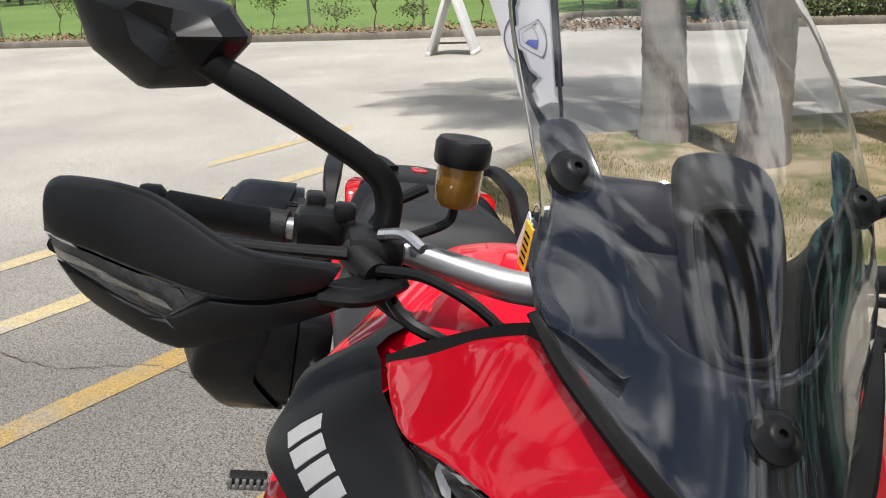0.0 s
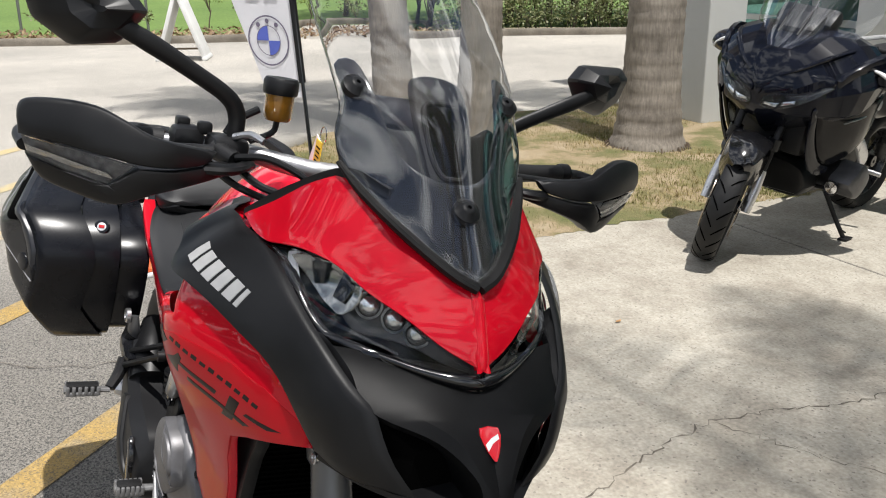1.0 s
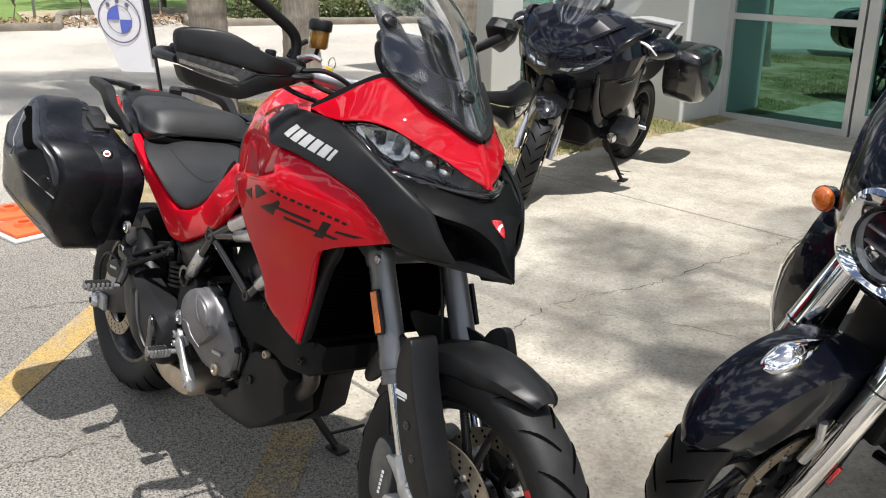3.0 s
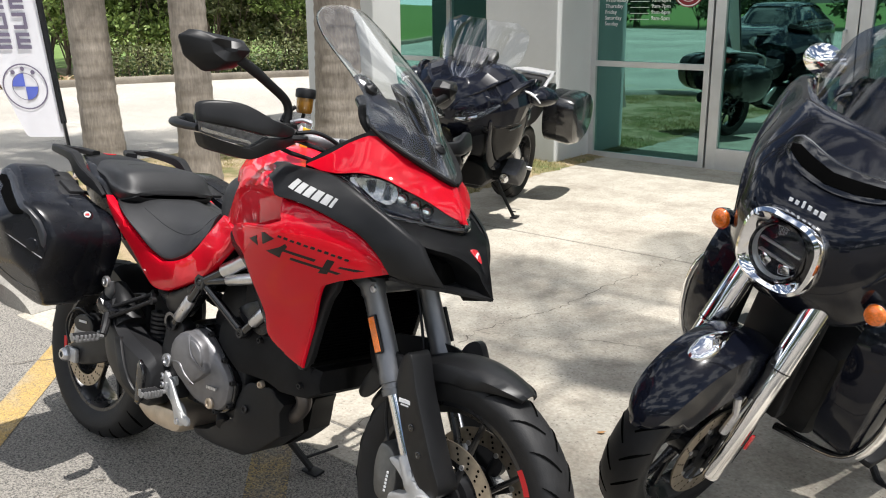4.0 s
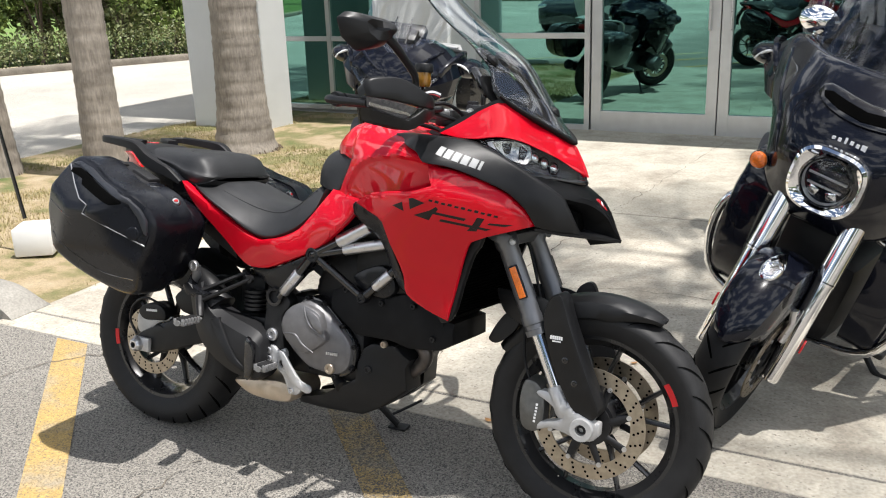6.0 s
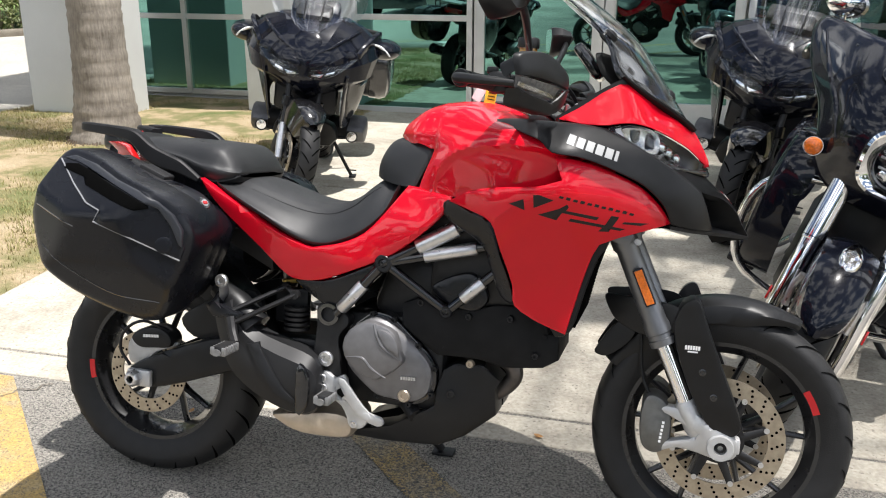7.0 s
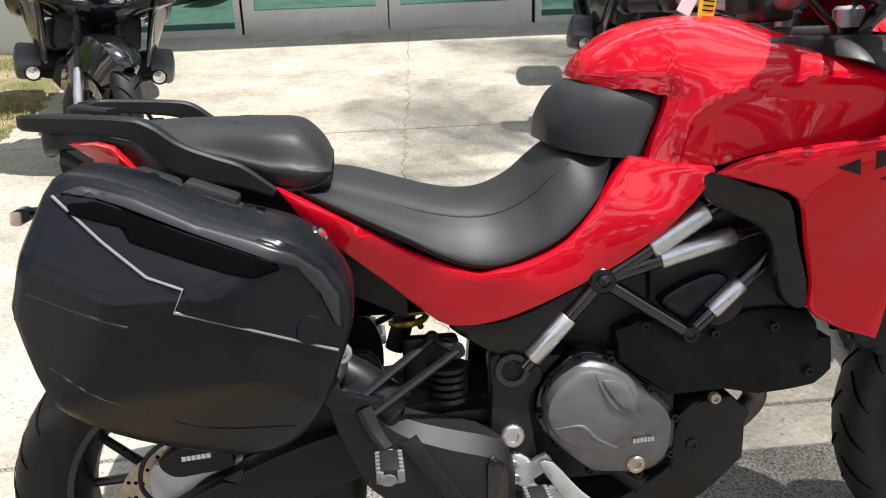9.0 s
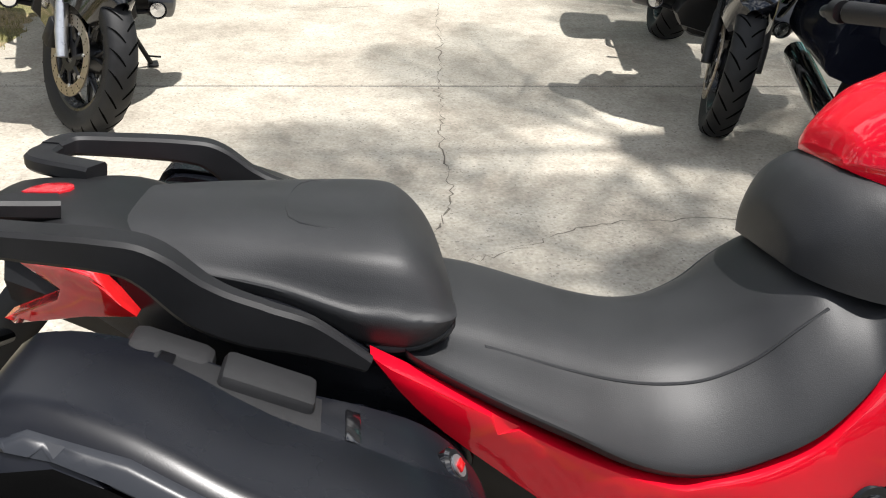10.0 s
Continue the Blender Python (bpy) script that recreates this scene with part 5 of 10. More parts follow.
LAMP = [(0.466, 1.089), (0.50, 1.094), (0.53, 1.097), (0.565, 1.092), (0.60, 1.079), (0.635, 1.062), (0.669, 1.042), (0.698, 1.017), (0.720, 0.999), (0.716, 0.984), (0.692, 0.990), (0.657, 1.000), (0.622, 1.007), (0.592, 1.012), (0.565, 1.030), (0.53, 1.055), (0.495, 1.076)]
for s in (-1, 1):
    hl = part("headlamp", own_side(shell(LAMP, lamp_d, 0.012, side=s, step=0.02, edge=0.003, corners=(0, 8), smooth_n=3, lift=-0.045), s), shade("lamp_housing", (0.02, 0.02, 0.022), 0.3, 0.2, vary=0.2, scale=40), moto, "dark headlamp housing with three round lenses")
    ob = part("lamp_cover", own_side(shell(LAMP, lamp_d, 0.003, side=s, step=0.016, edge=0.003, corners=(0, 8), smooth_n=3), s), LENS, hl, "clear lamp cover")
    ob.visible_shadow = False
    for lx, ly, lz in ((0.617, 0.112, 1.048), (0.635, 0.081, 1.035), (0.654, 0.055, 1.022)):
        ax = Vector((0.80, s * 0.42, 0.25)).normalized()
        c = Vector((lx - 0.018, s * ly, lz))
        m = ax.to_track_quat("Z", "Y").to_matrix()
        bm = bmesh.new()
        lathe(bm, [(0.0001, -0.004), (0.0135, -0.004), (0.0135, 0.003), (0.011, 0.008), (0.0065, 0.011), (0.0001, 0.012)], (0, 0, 0), "z", 20)
        bmesh.ops.transform(bm, matrix=Matrix.Translation(c) @ m.to_4x4(), verts=bm.verts)
        part("projector_lens", bm, BRIGHTLENS, hl, "round bright lens")
        bm = bmesh.new()
        lathe(bm, [(0.0150, -0.006), (0.0185, -0.006), (0.0185, 0.004), (0.0150, 0.004)], (0, 0, 0), "z", 20)
        bmesh.ops.transform(bm, matrix=Matrix.Translation(c) @ m.to_4x4(), verts=bm.verts)
        part("lens_bezel", bm, GLOSS, hl)
    # main reflector bowl at the rear of the lamp, and the frosted guide in front of it
    bowl = [(0.506, 1.086), (0.535, 1.091), (0.565, 1.087), (0.592, 1.077), (0.598, 1.052), (0.592, 1.032), (0.571, 1.034), (0.548, 1.042), (0.524, 1.062)]
    part("reflector_bowl", shell(bowl, lambda a, b: lamp_d(a, b) - 0.022 + 9.0 * ((a - 0.556) ** 2 + (b - 1.062) ** 2), 0.004, side=s, step=0.010, edge=0.002, smooth_n=2, lift=-0.012), BRIGHTREFL, hl, "silver reflector bowl")
    for o, tip in (([(0.528, 1.084), (0.550, 1.086), (0.548, 1.060), (0.536, 1.056)], 0.006), ([(0.566, 1.082), (0.588, 1.074), (0.584, 1.046), (0.570, 1.050)], -0.005)):
        part("reflector_facet", shell(o, lambda a, b, tip=tip: lamp_d(a, b) + tip * (b - 1.066) / 0.02, 0.003, side=s, step=0.012, edge=0.001, smooth_n=0, lift=-0.024), GLOSS, hl)
    gd_o = [(0.492, 1.086), (0.506, 1.090), (0.513, 1.072), (0.528, 1.054), (0.546, 1.040), (0.542, 1.037), (0.522, 1.049), (0.502, 1.068)]
    part("light_guide", shell(gd_o, lamp_d, 0.006, side=s, step=0.010, edge=0.002, smooth_n=0, lift=-0.012), FROSTED, hl, "frosted light guide strip")
    part("guide_lower", tube(bmesh.new(), [(0.546, s * 0.178, 1.036), (0.575, s * 0.160, 1.022), (0.61, s * 0.128, 1.012), (0.65, s * 0.085, 1.0)], [0.004, 0.0035, 0.003, 0.002], 8, 4), GLOSS, hl)
    # black surround under the lamp
    sur_d = surface([(0.469, 1.088, 0.217), (0.56, 1.030, 0.190), (0.60, 1.008, 0.168), (0.66, 0.996, 0.105), (0.716, 0.980, 0.014), (0.722, 0.992, 0.004), (0.60, 0.995, 0.172), (0.52, 1.05, 0.205)])
    part("lamp_surround", own_side(shell([(0.462, 1.088), (0.50, 1.077), (0.535, 1.056), (0.568, 1.031), (0.594, 1.013), (0.622, 1.008), (0.656, 1.001), (0.69, 0.991), (0.713, 0.986), (0.718, 0.976), (0.70, 0.977), (0.66, 0.989), (0.62, 0.999), (0.585, 1.002), (0.55, 1.022), (0.51, 1.052)], sur_d, 0.010, side=s, step=0.014, edge=0.004, smooth_n=2), s), GLOSS, hl)

part("nose_ridge", tube(bmesh.new(), [(0.668, 0, 1.090), (0.676, 0, 1.077), (0.6945, 0, 1.045), (0.709, 0, 1.016), (0.7145, 0, 1.003)], [0.008, 0.0105, 0.0105, 0.0105, 0.008], 14, 4), RED, moto)
V = [(0.650, 0.112, 0.998), (0.684, 0.066, 0.990), (0.705, 0.030, 0.987), (0.714, 0.0, 0.986)]
part("lamp_chin", tube(bmesh.new(), V + [(x, -y, z) for x, y, z in reversed(V[:-1])], [0.004, 0.006, 0.009, 0.010, 0.009, 0.006, 0.004], 12, 5), GLOSS, moto, "glossy black strip below the headlamps")


def beak():
    """The pointed black beak: a ridge down the middle, sides falling to the intake edges."""
    mid = spline([(0.688, 0, 0.993), (0.712, 0, 0.980), (0.738, 0, 0.958), (0.764, 0, 0.931), (0.797, 0, 0.893), (0.815, 0, 0.864), (0.831, 0, 0.837)], 6)
    rim = spline([(0.622, 0.164, 1.002), (0.655, 0.150, 0.982), (0.702, 0.136, 0.948), (0.757, 0.068, 0.929), (0.793, 0.029, 0.898), (0.810, 0.018, 0.868), (0.830, 0.004, 0.837)], 6)
    crown = [0.0, 0.003, 0.008, 0.007, 0.003, 0.001, 0.0]
    swell = [crown[k // 6] + (crown[min(6, k // 6 + 1)] - crown[k // 6]) * (k % 6) / 6 for k in range(len(mid))]
    r1 = [m.lerp(q, 0.30) + Vector((0.5, 0, 0.8)) * h for m, q, h in zip(mid, rim, swell)]
    r2 = [m.lerp(q, 0.72) + Vector((0.5, 0, 0.8)) * h * 1.2 for m, q, h in zip(mid, rim, swell)]
    r3 = rim
    r4 = [q + Vector((-0.010, -0.004 if q.y > 0.012 else 0, -0.010)) for q in rim]
    r5 = [q + Vector((-0.085, 0, -0.024)) for q in rim]
    bm = bmesh.new()
    rows = []
    for i in range(len(mid)):
        half = [r[i] for r in (r5, r4, r3, r2, r1)]
        row = [Vector((p.x, -p.y, p.z)) for p in half] + [mid[i]] + list(reversed(half))
        rows.append(row)
    ring_faces(bm, rows, False, False)
    bmesh.ops.solidify(bm, geom=bm.faces[:], thickness=0.006)
    return bm


bk = part("beak", beak(), BLACK, moto, "pointed matte black beak", angle=22)
for s in (-1, 1):
    bm = bmesh.new()
    a = [(0.640, s * 0.170, 0.862), (0.695, s * 0.134, 0.853), (0.742, s * 0.088, 0.847), (0.786, s * 0.045, 0.841), (0.8325, s * 0.003, 0.835)]
    b = [(0.600, s * 0.135, 0.872), (0.645, s * 0.095, 0.867), (0.684, s * 0.052, 0.864), (0.728, s * 0.015, 0.859), (0.795, s * 0.001, 0.850)]
    A, B = spline(a, 5), spline(b, 5)
    ring_faces(bm, [[p, p + Vector((-0.002, 0, -0.008)), q + Vector((0, 0, -0.012)), q] for p, q in zip(A, B)])
    part("intake_lip", bm, BLACK, bk, "matte black lower intake lip")
# near-black filler inside the beak: its colour makes the intake's shade
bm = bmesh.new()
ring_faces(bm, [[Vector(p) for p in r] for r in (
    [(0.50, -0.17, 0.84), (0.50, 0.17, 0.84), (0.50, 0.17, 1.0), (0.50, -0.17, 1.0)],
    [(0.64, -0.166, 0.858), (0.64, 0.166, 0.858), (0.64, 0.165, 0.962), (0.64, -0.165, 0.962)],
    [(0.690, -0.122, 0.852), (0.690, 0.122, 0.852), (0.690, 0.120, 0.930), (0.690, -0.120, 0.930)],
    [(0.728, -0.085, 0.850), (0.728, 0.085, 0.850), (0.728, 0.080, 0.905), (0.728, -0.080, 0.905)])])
part("nose_core", bm, NEARBLACK, bk)
for s in (-1, 1):
    edge_p = spline([(x, s * (float(wing_d(x, z)[0]) - 0.003), z) for x, z in ((0.560, 1.040), (0.600, 1.018), (0.640, 0.993), (0.674, 0.970), (0.700, 0.949))], 4)
    beak_p = spline([(0.560, s * 0.180, 1.014), (0.592, s * 0.172, 1.010), (0.626, s * 0.162, 1.000), (0.660, s * 0.148, 0.978), (0.699, s * 0.137, 0.949)], 4)
    rings = []
    for p, q in zip(edge_p, beak_p):
        m = p.lerp(q, 0.5) - Vector((0.006, s * 0.004, 0.006))
        rings.append([p, m, q, q - Vector((0.008, 0, 0.010)), m - Vector((0.008, 0, 0.010)), p - Vector((0.008, s * 0.004, 0.010))])
    part("beak_shoulder", ring_faces(bmesh.new(), rings), BLACK, bk, "matte black shoulder above the intake")
# badge
bm = shell([(-0.013, 0.944), (0.013, 0.944), (0.012, 0.930), (0.004, 0.917), (0.0, 0.914), (-0.004, 0.917), (-0.012, 0.930)], lambda a, b: 0.7665 + (0.935 - b) * 0.95 - 1.6 * a * a, 0.003, "x", step=0.006, edge=0.001, smooth_n=2)
bd = part("badge", bm, shade("red_badge", (0.6, 0.01, 0.02), 0.2, coat=1.0), bk, "small red and white shield badge")
bm = shell([(-0.010, 0.930), (0.0, 0.936), (0.010, 0.939), (0.0105, 0.935), (0.0, 0.931), (-0.008, 0.924)], lambda a, b: 0.7678 + (0.935 - b) * 0.95 - 1.6 * a * a, 0.001, "x", step=0.006, edge=0.0003, smooth_n=0)
part("badge_band", bm, WHITE, bd, smooth=False)

ws_d = surface([(0, 1.095, 0.676), (0, 1.186, 0.614), (-0.118, 1.317, 0.466), (0.118, 1.317, 0.466), (0, 1.317, 0.520), (0, 1.43, 0.375), (0, 1.53, 0.255), (0.14, 1.20, 0.512), (-0.14, 1.20, 0.512), (0.145, 1.43, 0.315), (-0.145, 1.43, 0.315), (0.08, 1.15, 0.60), (-0.08, 1.15, 0.60), (0.10, 1.515, 0.235), (-0.10, 1.515, 0.235)])
half = [(0.0, 1.100), (0.028, 1.115), (0.075, 1.150), (0.115, 1.188), (0.138, 1.218), (0.146, 1.250), (0.140, 1.285), (0.146, 1.33), (0.152, 1.39), (0.150, 1.44), (0.132, 1.49), (0.09, 1.524), (0.045, 1.536)]
WS = half + [(0.0, 1.539)] + [(-a, b) for a, b in reversed(half[1:])]
screen = part("windscreen", shell(WS, ws_d, 0.004, "x", step=0.014, edge=0.002, corners=(0,), smooth_n=3), SCREEN, moto, "tall clear windscreen")
screen.visible_shadow = False
for a, b in ((-0.118, 1.317), (0.118, 1.317), (0, 1.186)):
    c = Vector((float(ws_d(a, b)[0]), a, b))
    nrm = Vector((1, -a * 3.0 / 1.0 * 0.3, 1.1)).normalized()
    r = 0.0095
    bm = lathe(bmesh.new(), [(0.0001, -0.012), (r * 2.0, -0.012), (r * 2.0, -0.003), (r * 1.25, 0.001), (r * 1.05, 0.0035), (r * 0.8, 0.005), (r * 0.35, 0.005), (r * 0.3, 0.001), (0.0001, 0.001)], (0, 0, 0), "z", 20)
    bmesh.ops.transform(bm, matrix=Matrix.Translation(c) @ nrm.to_track_quat("Z", "Y").to_matrix().to_4x4(), verts=bm.verts)
    part("screen_bolt", bm, BLACK, screen)
# black screen carrier behind the glass, with a slot, and trim round its foot
car_h = [(0.0, 1.094), (0.080, 1.148), (0.126, 1.190), (0.138, 1.230), (0.128, 1.29), (0.135, 1.335), (0.112, 1.345), (0.096, 1.31), (0.075, 1.24), (0.040, 1.215), (0.0, 1.21)]
CAR = car_h + [(-a, b) for a, b in reversed(car_h[1:-1])]
part("screen_carrier", shell(CAR, ws_d, 0.010, "x", step=0.014, edge=0.003, corners=(0,), smooth_n=3, lift=-0.012), GLOSS, moto, "black screen carrier with two horns")
trim = [(a + (0.004 if a > 0 else 0), b - 0.004) for a, b in half[:5]]
TRIM = shade("matte_trim_rubber", (0.006, 0.006, 0.006), 0.65, spec=0.25, vary=0.2, scale=30)
for s in (-1, 1):
    pts = [(float(ws_d(a, b)[0]) - 0.003, s * a, b) for a, b in trim]
    part("screen_trim", tube(bmesh.new(), pts, [0.0125, 0.0125, 0.0125, 0.011, 0.006], 10, 4, flat=0.6), TRIM, moto, "matte black screen edge trim")
# centre tongue of the screen adjuster with a framed slot, and the instrument panel behind it
t_h = [(0.0, 1.192), (0.024, 1.197), (0.034, 1.222), (0.042, 1.285), (0.039, 1.325), (0.020, 1.336), (0.0, 1.338)]
tongue = part("screen_adjuster", shell(t_h + [(-a, b) for a, b in reversed(t_h[1:-1])], ws_d, 0.014, "x", step=0.012, edge=0.004, smooth_n=3, lift=-0.034), TRIM, moto, "black screen adjuster with a slot")
t_i = [(0.0, 1.213), (0.016, 1.216), (0.026, 1.235), (0.031, 1.272), (0.028, 1.300), (0.0, 1.306)]
loop = spline([(a, b, 0) for a, b in t_i + [(-a, b) for a, b in reversed(t_i[1:-1])]], 4, True)
part("slot_rim", tube(bmesh.new(), [(float(ws_d(p.x, p.y)[0]) - 0.033, p.x, p.y) for p in loop + loop[:1]], 0.004, 8), TRIM, tongue)
part("slot", shell([(p.x, p.y) for p in loop], ws_d, 0.003, "x", step=0.014, edge=0.001, smooth_n=0, lift=-0.033), NEARBLACK, tongue)
dash_h = [(0.0, 1.13), (0.085, 1.165), (0.122, 1.205), (0.126, 1.255), (0.110, 1.272), (0.060, 1.262), (0.0, 1.268)]
part("binnacle", shell(dash_h + [(-a, b) for a, b in reversed(dash_h[1:-1])], ws_d, 0.012, "x", step=0.016, edge=0.004, smooth_n=3, lift=-0.055), TRIM, moto, "matte black instrument binnacle behind the screen")
part("instrument_panel", box(bmesh.new(), (0.405, 0, 1.255), (0.03, 0.17, 0.10), 0.012, Matrix.Rotation(radians(-38), 4, "Y")), GLOSS, moto)
for s in (-1, 1):
    bm = bmesh.new()
    a = spline([(0.36, s * 0.222, 1.108), (0.43, s * 0.184, 1.160), (0.506, s * 0.134, 1.205), (0.56, s * 0.09, 1.19)], 5)
    b = spline([(0.35, s * 0.200, 1.095), (0.41, s * 0.155, 1.14), (0.47, s * 0.10, 1.18), (0.53, s * 0.04, 1.19)], 5)
    ring_faces(bm, [[p + Vector((0, 0, 0.004)), p + Vector((0, 0, -0.010)), q + Vector((0, 0, -0.008)), q + Vector((0, 0, 0.008))] for p, q in zip(a, b)])
    part("cowl_edge", bm, BLACK, moto)
    # near-black filler closes the nose behind the red, shade put into its colour
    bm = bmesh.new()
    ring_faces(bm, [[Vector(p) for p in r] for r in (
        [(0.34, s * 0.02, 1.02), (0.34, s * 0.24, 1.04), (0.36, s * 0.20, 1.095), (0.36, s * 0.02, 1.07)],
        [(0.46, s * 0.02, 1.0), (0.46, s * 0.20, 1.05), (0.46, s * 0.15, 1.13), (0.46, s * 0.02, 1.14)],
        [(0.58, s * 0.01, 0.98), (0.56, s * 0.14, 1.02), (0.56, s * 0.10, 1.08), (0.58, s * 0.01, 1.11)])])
    part("inner_cowl", bm, NEARBLACK, moto)

# --- handlebar, controls, guards, mirrors ---
INDBACK = shade("grey_indicator_back", (0.10, 0.10, 0.105), 0.35, vary=0.5, scale=90, bump=0.4, bump_scale=140)
bars = new("handlebar")
bars.parent = moto
BAR = [(0.175, -0.455, 1.178), (0.205, -0.33, 1.176), (0.235, -0.235, 1.180), (0.275, -0.13, 1.165), (0.29, -0.07, 1.160), (0.29, 0.07, 1.160), (0.275, 0.13, 1.165), (0.235, 0.235, 1.180), (0.205, 0.33, 1.176), (0.175, 0.455, 1.178)]
part("bar", tube(bmesh.new(), BAR, [0.011, 0.011, 0.012, 0.016, 0.017, 0.017, 0.016, 0.012, 0.011, 0.011], 14, 5), shade("grey_handlebar", (0.32, 0.32, 0.33), 0.35, 0.7, rvary=0.05, scale=30), bars, "grey tapered handlebar")
part("bar_clamp", box(bmesh.new(), (0.285, 0, 1.150), (0.06, 0.12, 0.05), 0.01), DARK, bars)
part("top_yoke", box(bmesh.new(), (0.345, 0, 1.10), (0.15, 0.25, 0.03), 0.012), DARK, bars)
for s in (-1, 1):
    part("fork_cap", lathe(bmesh.new(), [(0.0001, 0), (0.026, 0), (0.026, 0.03), (0.02, 0.036), (0.0001, 0.036)], (0.385, s * 0.107, 1.11), "z", 20), shade("fork_cap_metal", (0.3, 0.3, 0.32), 0.3, 0.8), bars)
    hand = new("bar_controls")
    hand.parent = moto
    bm = tube(bmesh.new(), [(0.180, s * 0.435, 1.178), (0.194, s * 0.37, 1.177), (0.207, s * 0.315, 1.176)], [0.0175, 0.0165, 0.0175], 16)
    part("grip", bm, RUBBER, hand, "ribbed black grip")
    part("bar_weight", lathe(bmesh.new(), [(0.0001, -0.012), (0.018, -0.012), (0.02, -0.006), (0.02, 0.008), (0.014, 0.014), (0.0001, 0.014)], (0.172, s * 0.452, 1.178), "y", 20), BLACK, hand)
    bm = bmesh.new()
    box(bm, (0.222, s * 0.285, 1.180), (0.050, 0.050, 0.052), 0.014)
    box(bm, (0.208, s * 0.290, 1.208), (0.026, 0.020, 0.016), 0.004)
    box(bm, (0.235, s * 0.262, 1.205), (0.020, 0.022, 0.020), 0.005)
    part("switch_box", bm, BLACK, hand)
    bm = bmesh.new()
    box(bm, (0.272, s * 0.235, 1.185), (0.07, 0.055, 0.034), 0.010)
    tube(bm, [(0.29, s * 0.255, 1.183), (0.33, s * 0.235, 1.175)], [0.016, 0.013], 12)
    part("master_cylinder", bm, DARK, hand)
    part("lever", tube(bmesh.new(), [(0.305, s * 0.262, 1.185), (0.300, s * 0.32, 1.183), (0.288, s * 0.38, 1.180), (0.285, s * 0.44, 1.178)], [0.009, 0.0075, 0.0065, 0.008], 10, 4, flat=0.7), DARK, hand)
    # hand guard: a shell round the front of the hand with a clear indicator window
    outer = surface([(0.520, 1.221, 0.312), (0.512, 1.184, 0.325), (0.504, 1.158, 0.319), (0.487, 1.126, 0.309), (0.49, 1.20, 0.340), (0.43, 1.235, 0.360), (0.44, 1.19, 0.368), (0.45, 1.15, 0.355), (0.411, 1.137, 0.372), (0.399, 1.108, 0.368), (0.378, 1.168, 0.392), (0.384, 1.215, 0.382), (0.33, 1.19, 0.391), (0.33, 1.14, 0.386), (0.27, 1.17, 0.368), (0.30, 1.20, 0.377), (0.24, 1.165, 0.346)])
    gd_up = [(s * a, b) for a, b in ((0.520, 1.184), (0.523, 1.214), (0.512, 1.230), (0.470, 1.237), (0.430, 1.235), (0.395, 1.222), (0.360, 1.206), (0.310, 1.197), (0.270, 1.190), (0.285, 1.173), (0.33, 1.166), (0.375, 1.167), (0.42, 1.173), (0.47, 1.180))]
    gd_lo = [(s * a, b) for a, b in ((0.510, 1.157), (0.460, 1.143), (0.411, 1.133), (0.376, 1.162), (0.33, 1.163), (0.28, 1.170), (0.235, 1.172), (0.235, 1.160), (0.30, 1.143), (0.355, 1.126), (0.40, 1.106), (0.45, 1.113), (0.489, 1.125))]
    dep = lambda a, b: outer(np.abs(a), b)
    gd = part("hand_guard", shell(gd_up, dep, 0.016, "x", step=0.014, edge=0.005, corners=(0, 8, 13), smooth_n=3), BLACK, hand, "matte black hand guard")
    part("guard_lower", shell(gd_lo, dep, 0.032, "x", step=0.014, edge=0.005, corners=(0, 2, 3, 6, 7), smooth_n=3), BLACK, gd)
    gd_in = [(s * a, b) for a, b in ((0.517, 1.183), (0.47, 1.178), (0.42, 1.171), (0.379, 1.164), (0.411, 1.135), (0.46, 1.145), (0.508, 1.159))]
    ob = part("indicator_lens", shell(gd_in, dep, 0.004, "x", step=0.014, edge=0.003, smooth_n=0, lift=-0.001), LENS, gd, "clear indicator window")
    ob.visible_shadow = False
    part("indicator_board", shell(gd_in, dep, 0.004, "x", step=0.02, edge=0.002, smooth_n=0, lift=-0.014), INDBACK, gd)
    part("indicator_strip", shell([(s * a, b) for a, b in ((0.512, 1.171), (0.46, 1.160), (0.412, 1.150), (0.405, 1.143), (0.46, 1.152), (0.510, 1.163))], dep, 0.004, "x", step=0.02, edge=0.001, smooth_n=0, lift=-0.008), BRIGHTREFL, gd)
    top_edge = spline([(float(dep(s * a, b)[0]) - 0.006, s * a, b - 0.002) for a, b in ((0.520, 1.205), (0.510, 1.226), (0.470, 1.233), (0.430, 1.231), (0.395, 1.218), (0.360, 1.203), (0.310, 1.194))], 4)
    rings = []
    for k, p in enumerate(top_edge):
        d = 0.048 * math.sin(math.pi * min(1.0, 0.25 + k / len(top_edge)))
        q = p + Vector((-d, -s * 0.012, -0.016))
        rings.append([p, p.lerp(q, 0.5) + Vector((0, 0, 0.004)), q, q - Vector((0, 0, 0.006)), p - Vector((0, 0, 0.008))])
    part("guard_roof", ring_faces(bmesh.new(), rings), BLACK, gd)
    part("guard_arm", tube(bmesh.new(), [(0.172, s * 0.462, 1.178), (0.176, s * 0.492, 1.176), (0.225, s * 0.512, 1.172), (0.300, s * 0.510, 1.168)], [0.014, 0.014, 0.013, 0.011], 12, 5, flat=0.8), BLACK, gd)
    part("guard_stay", tube(bmesh.new(), [(0.362, s * 0.285, 1.165), (0.37, s * 0.25, 1.168), (0.33, s * 0.215, 1.170)], [0.015, 0.014, 0.012], 10, 4, flat=0.6), BLACK, gd)
    # mirror
    mir = new("mirror")
    mir.parent = moto
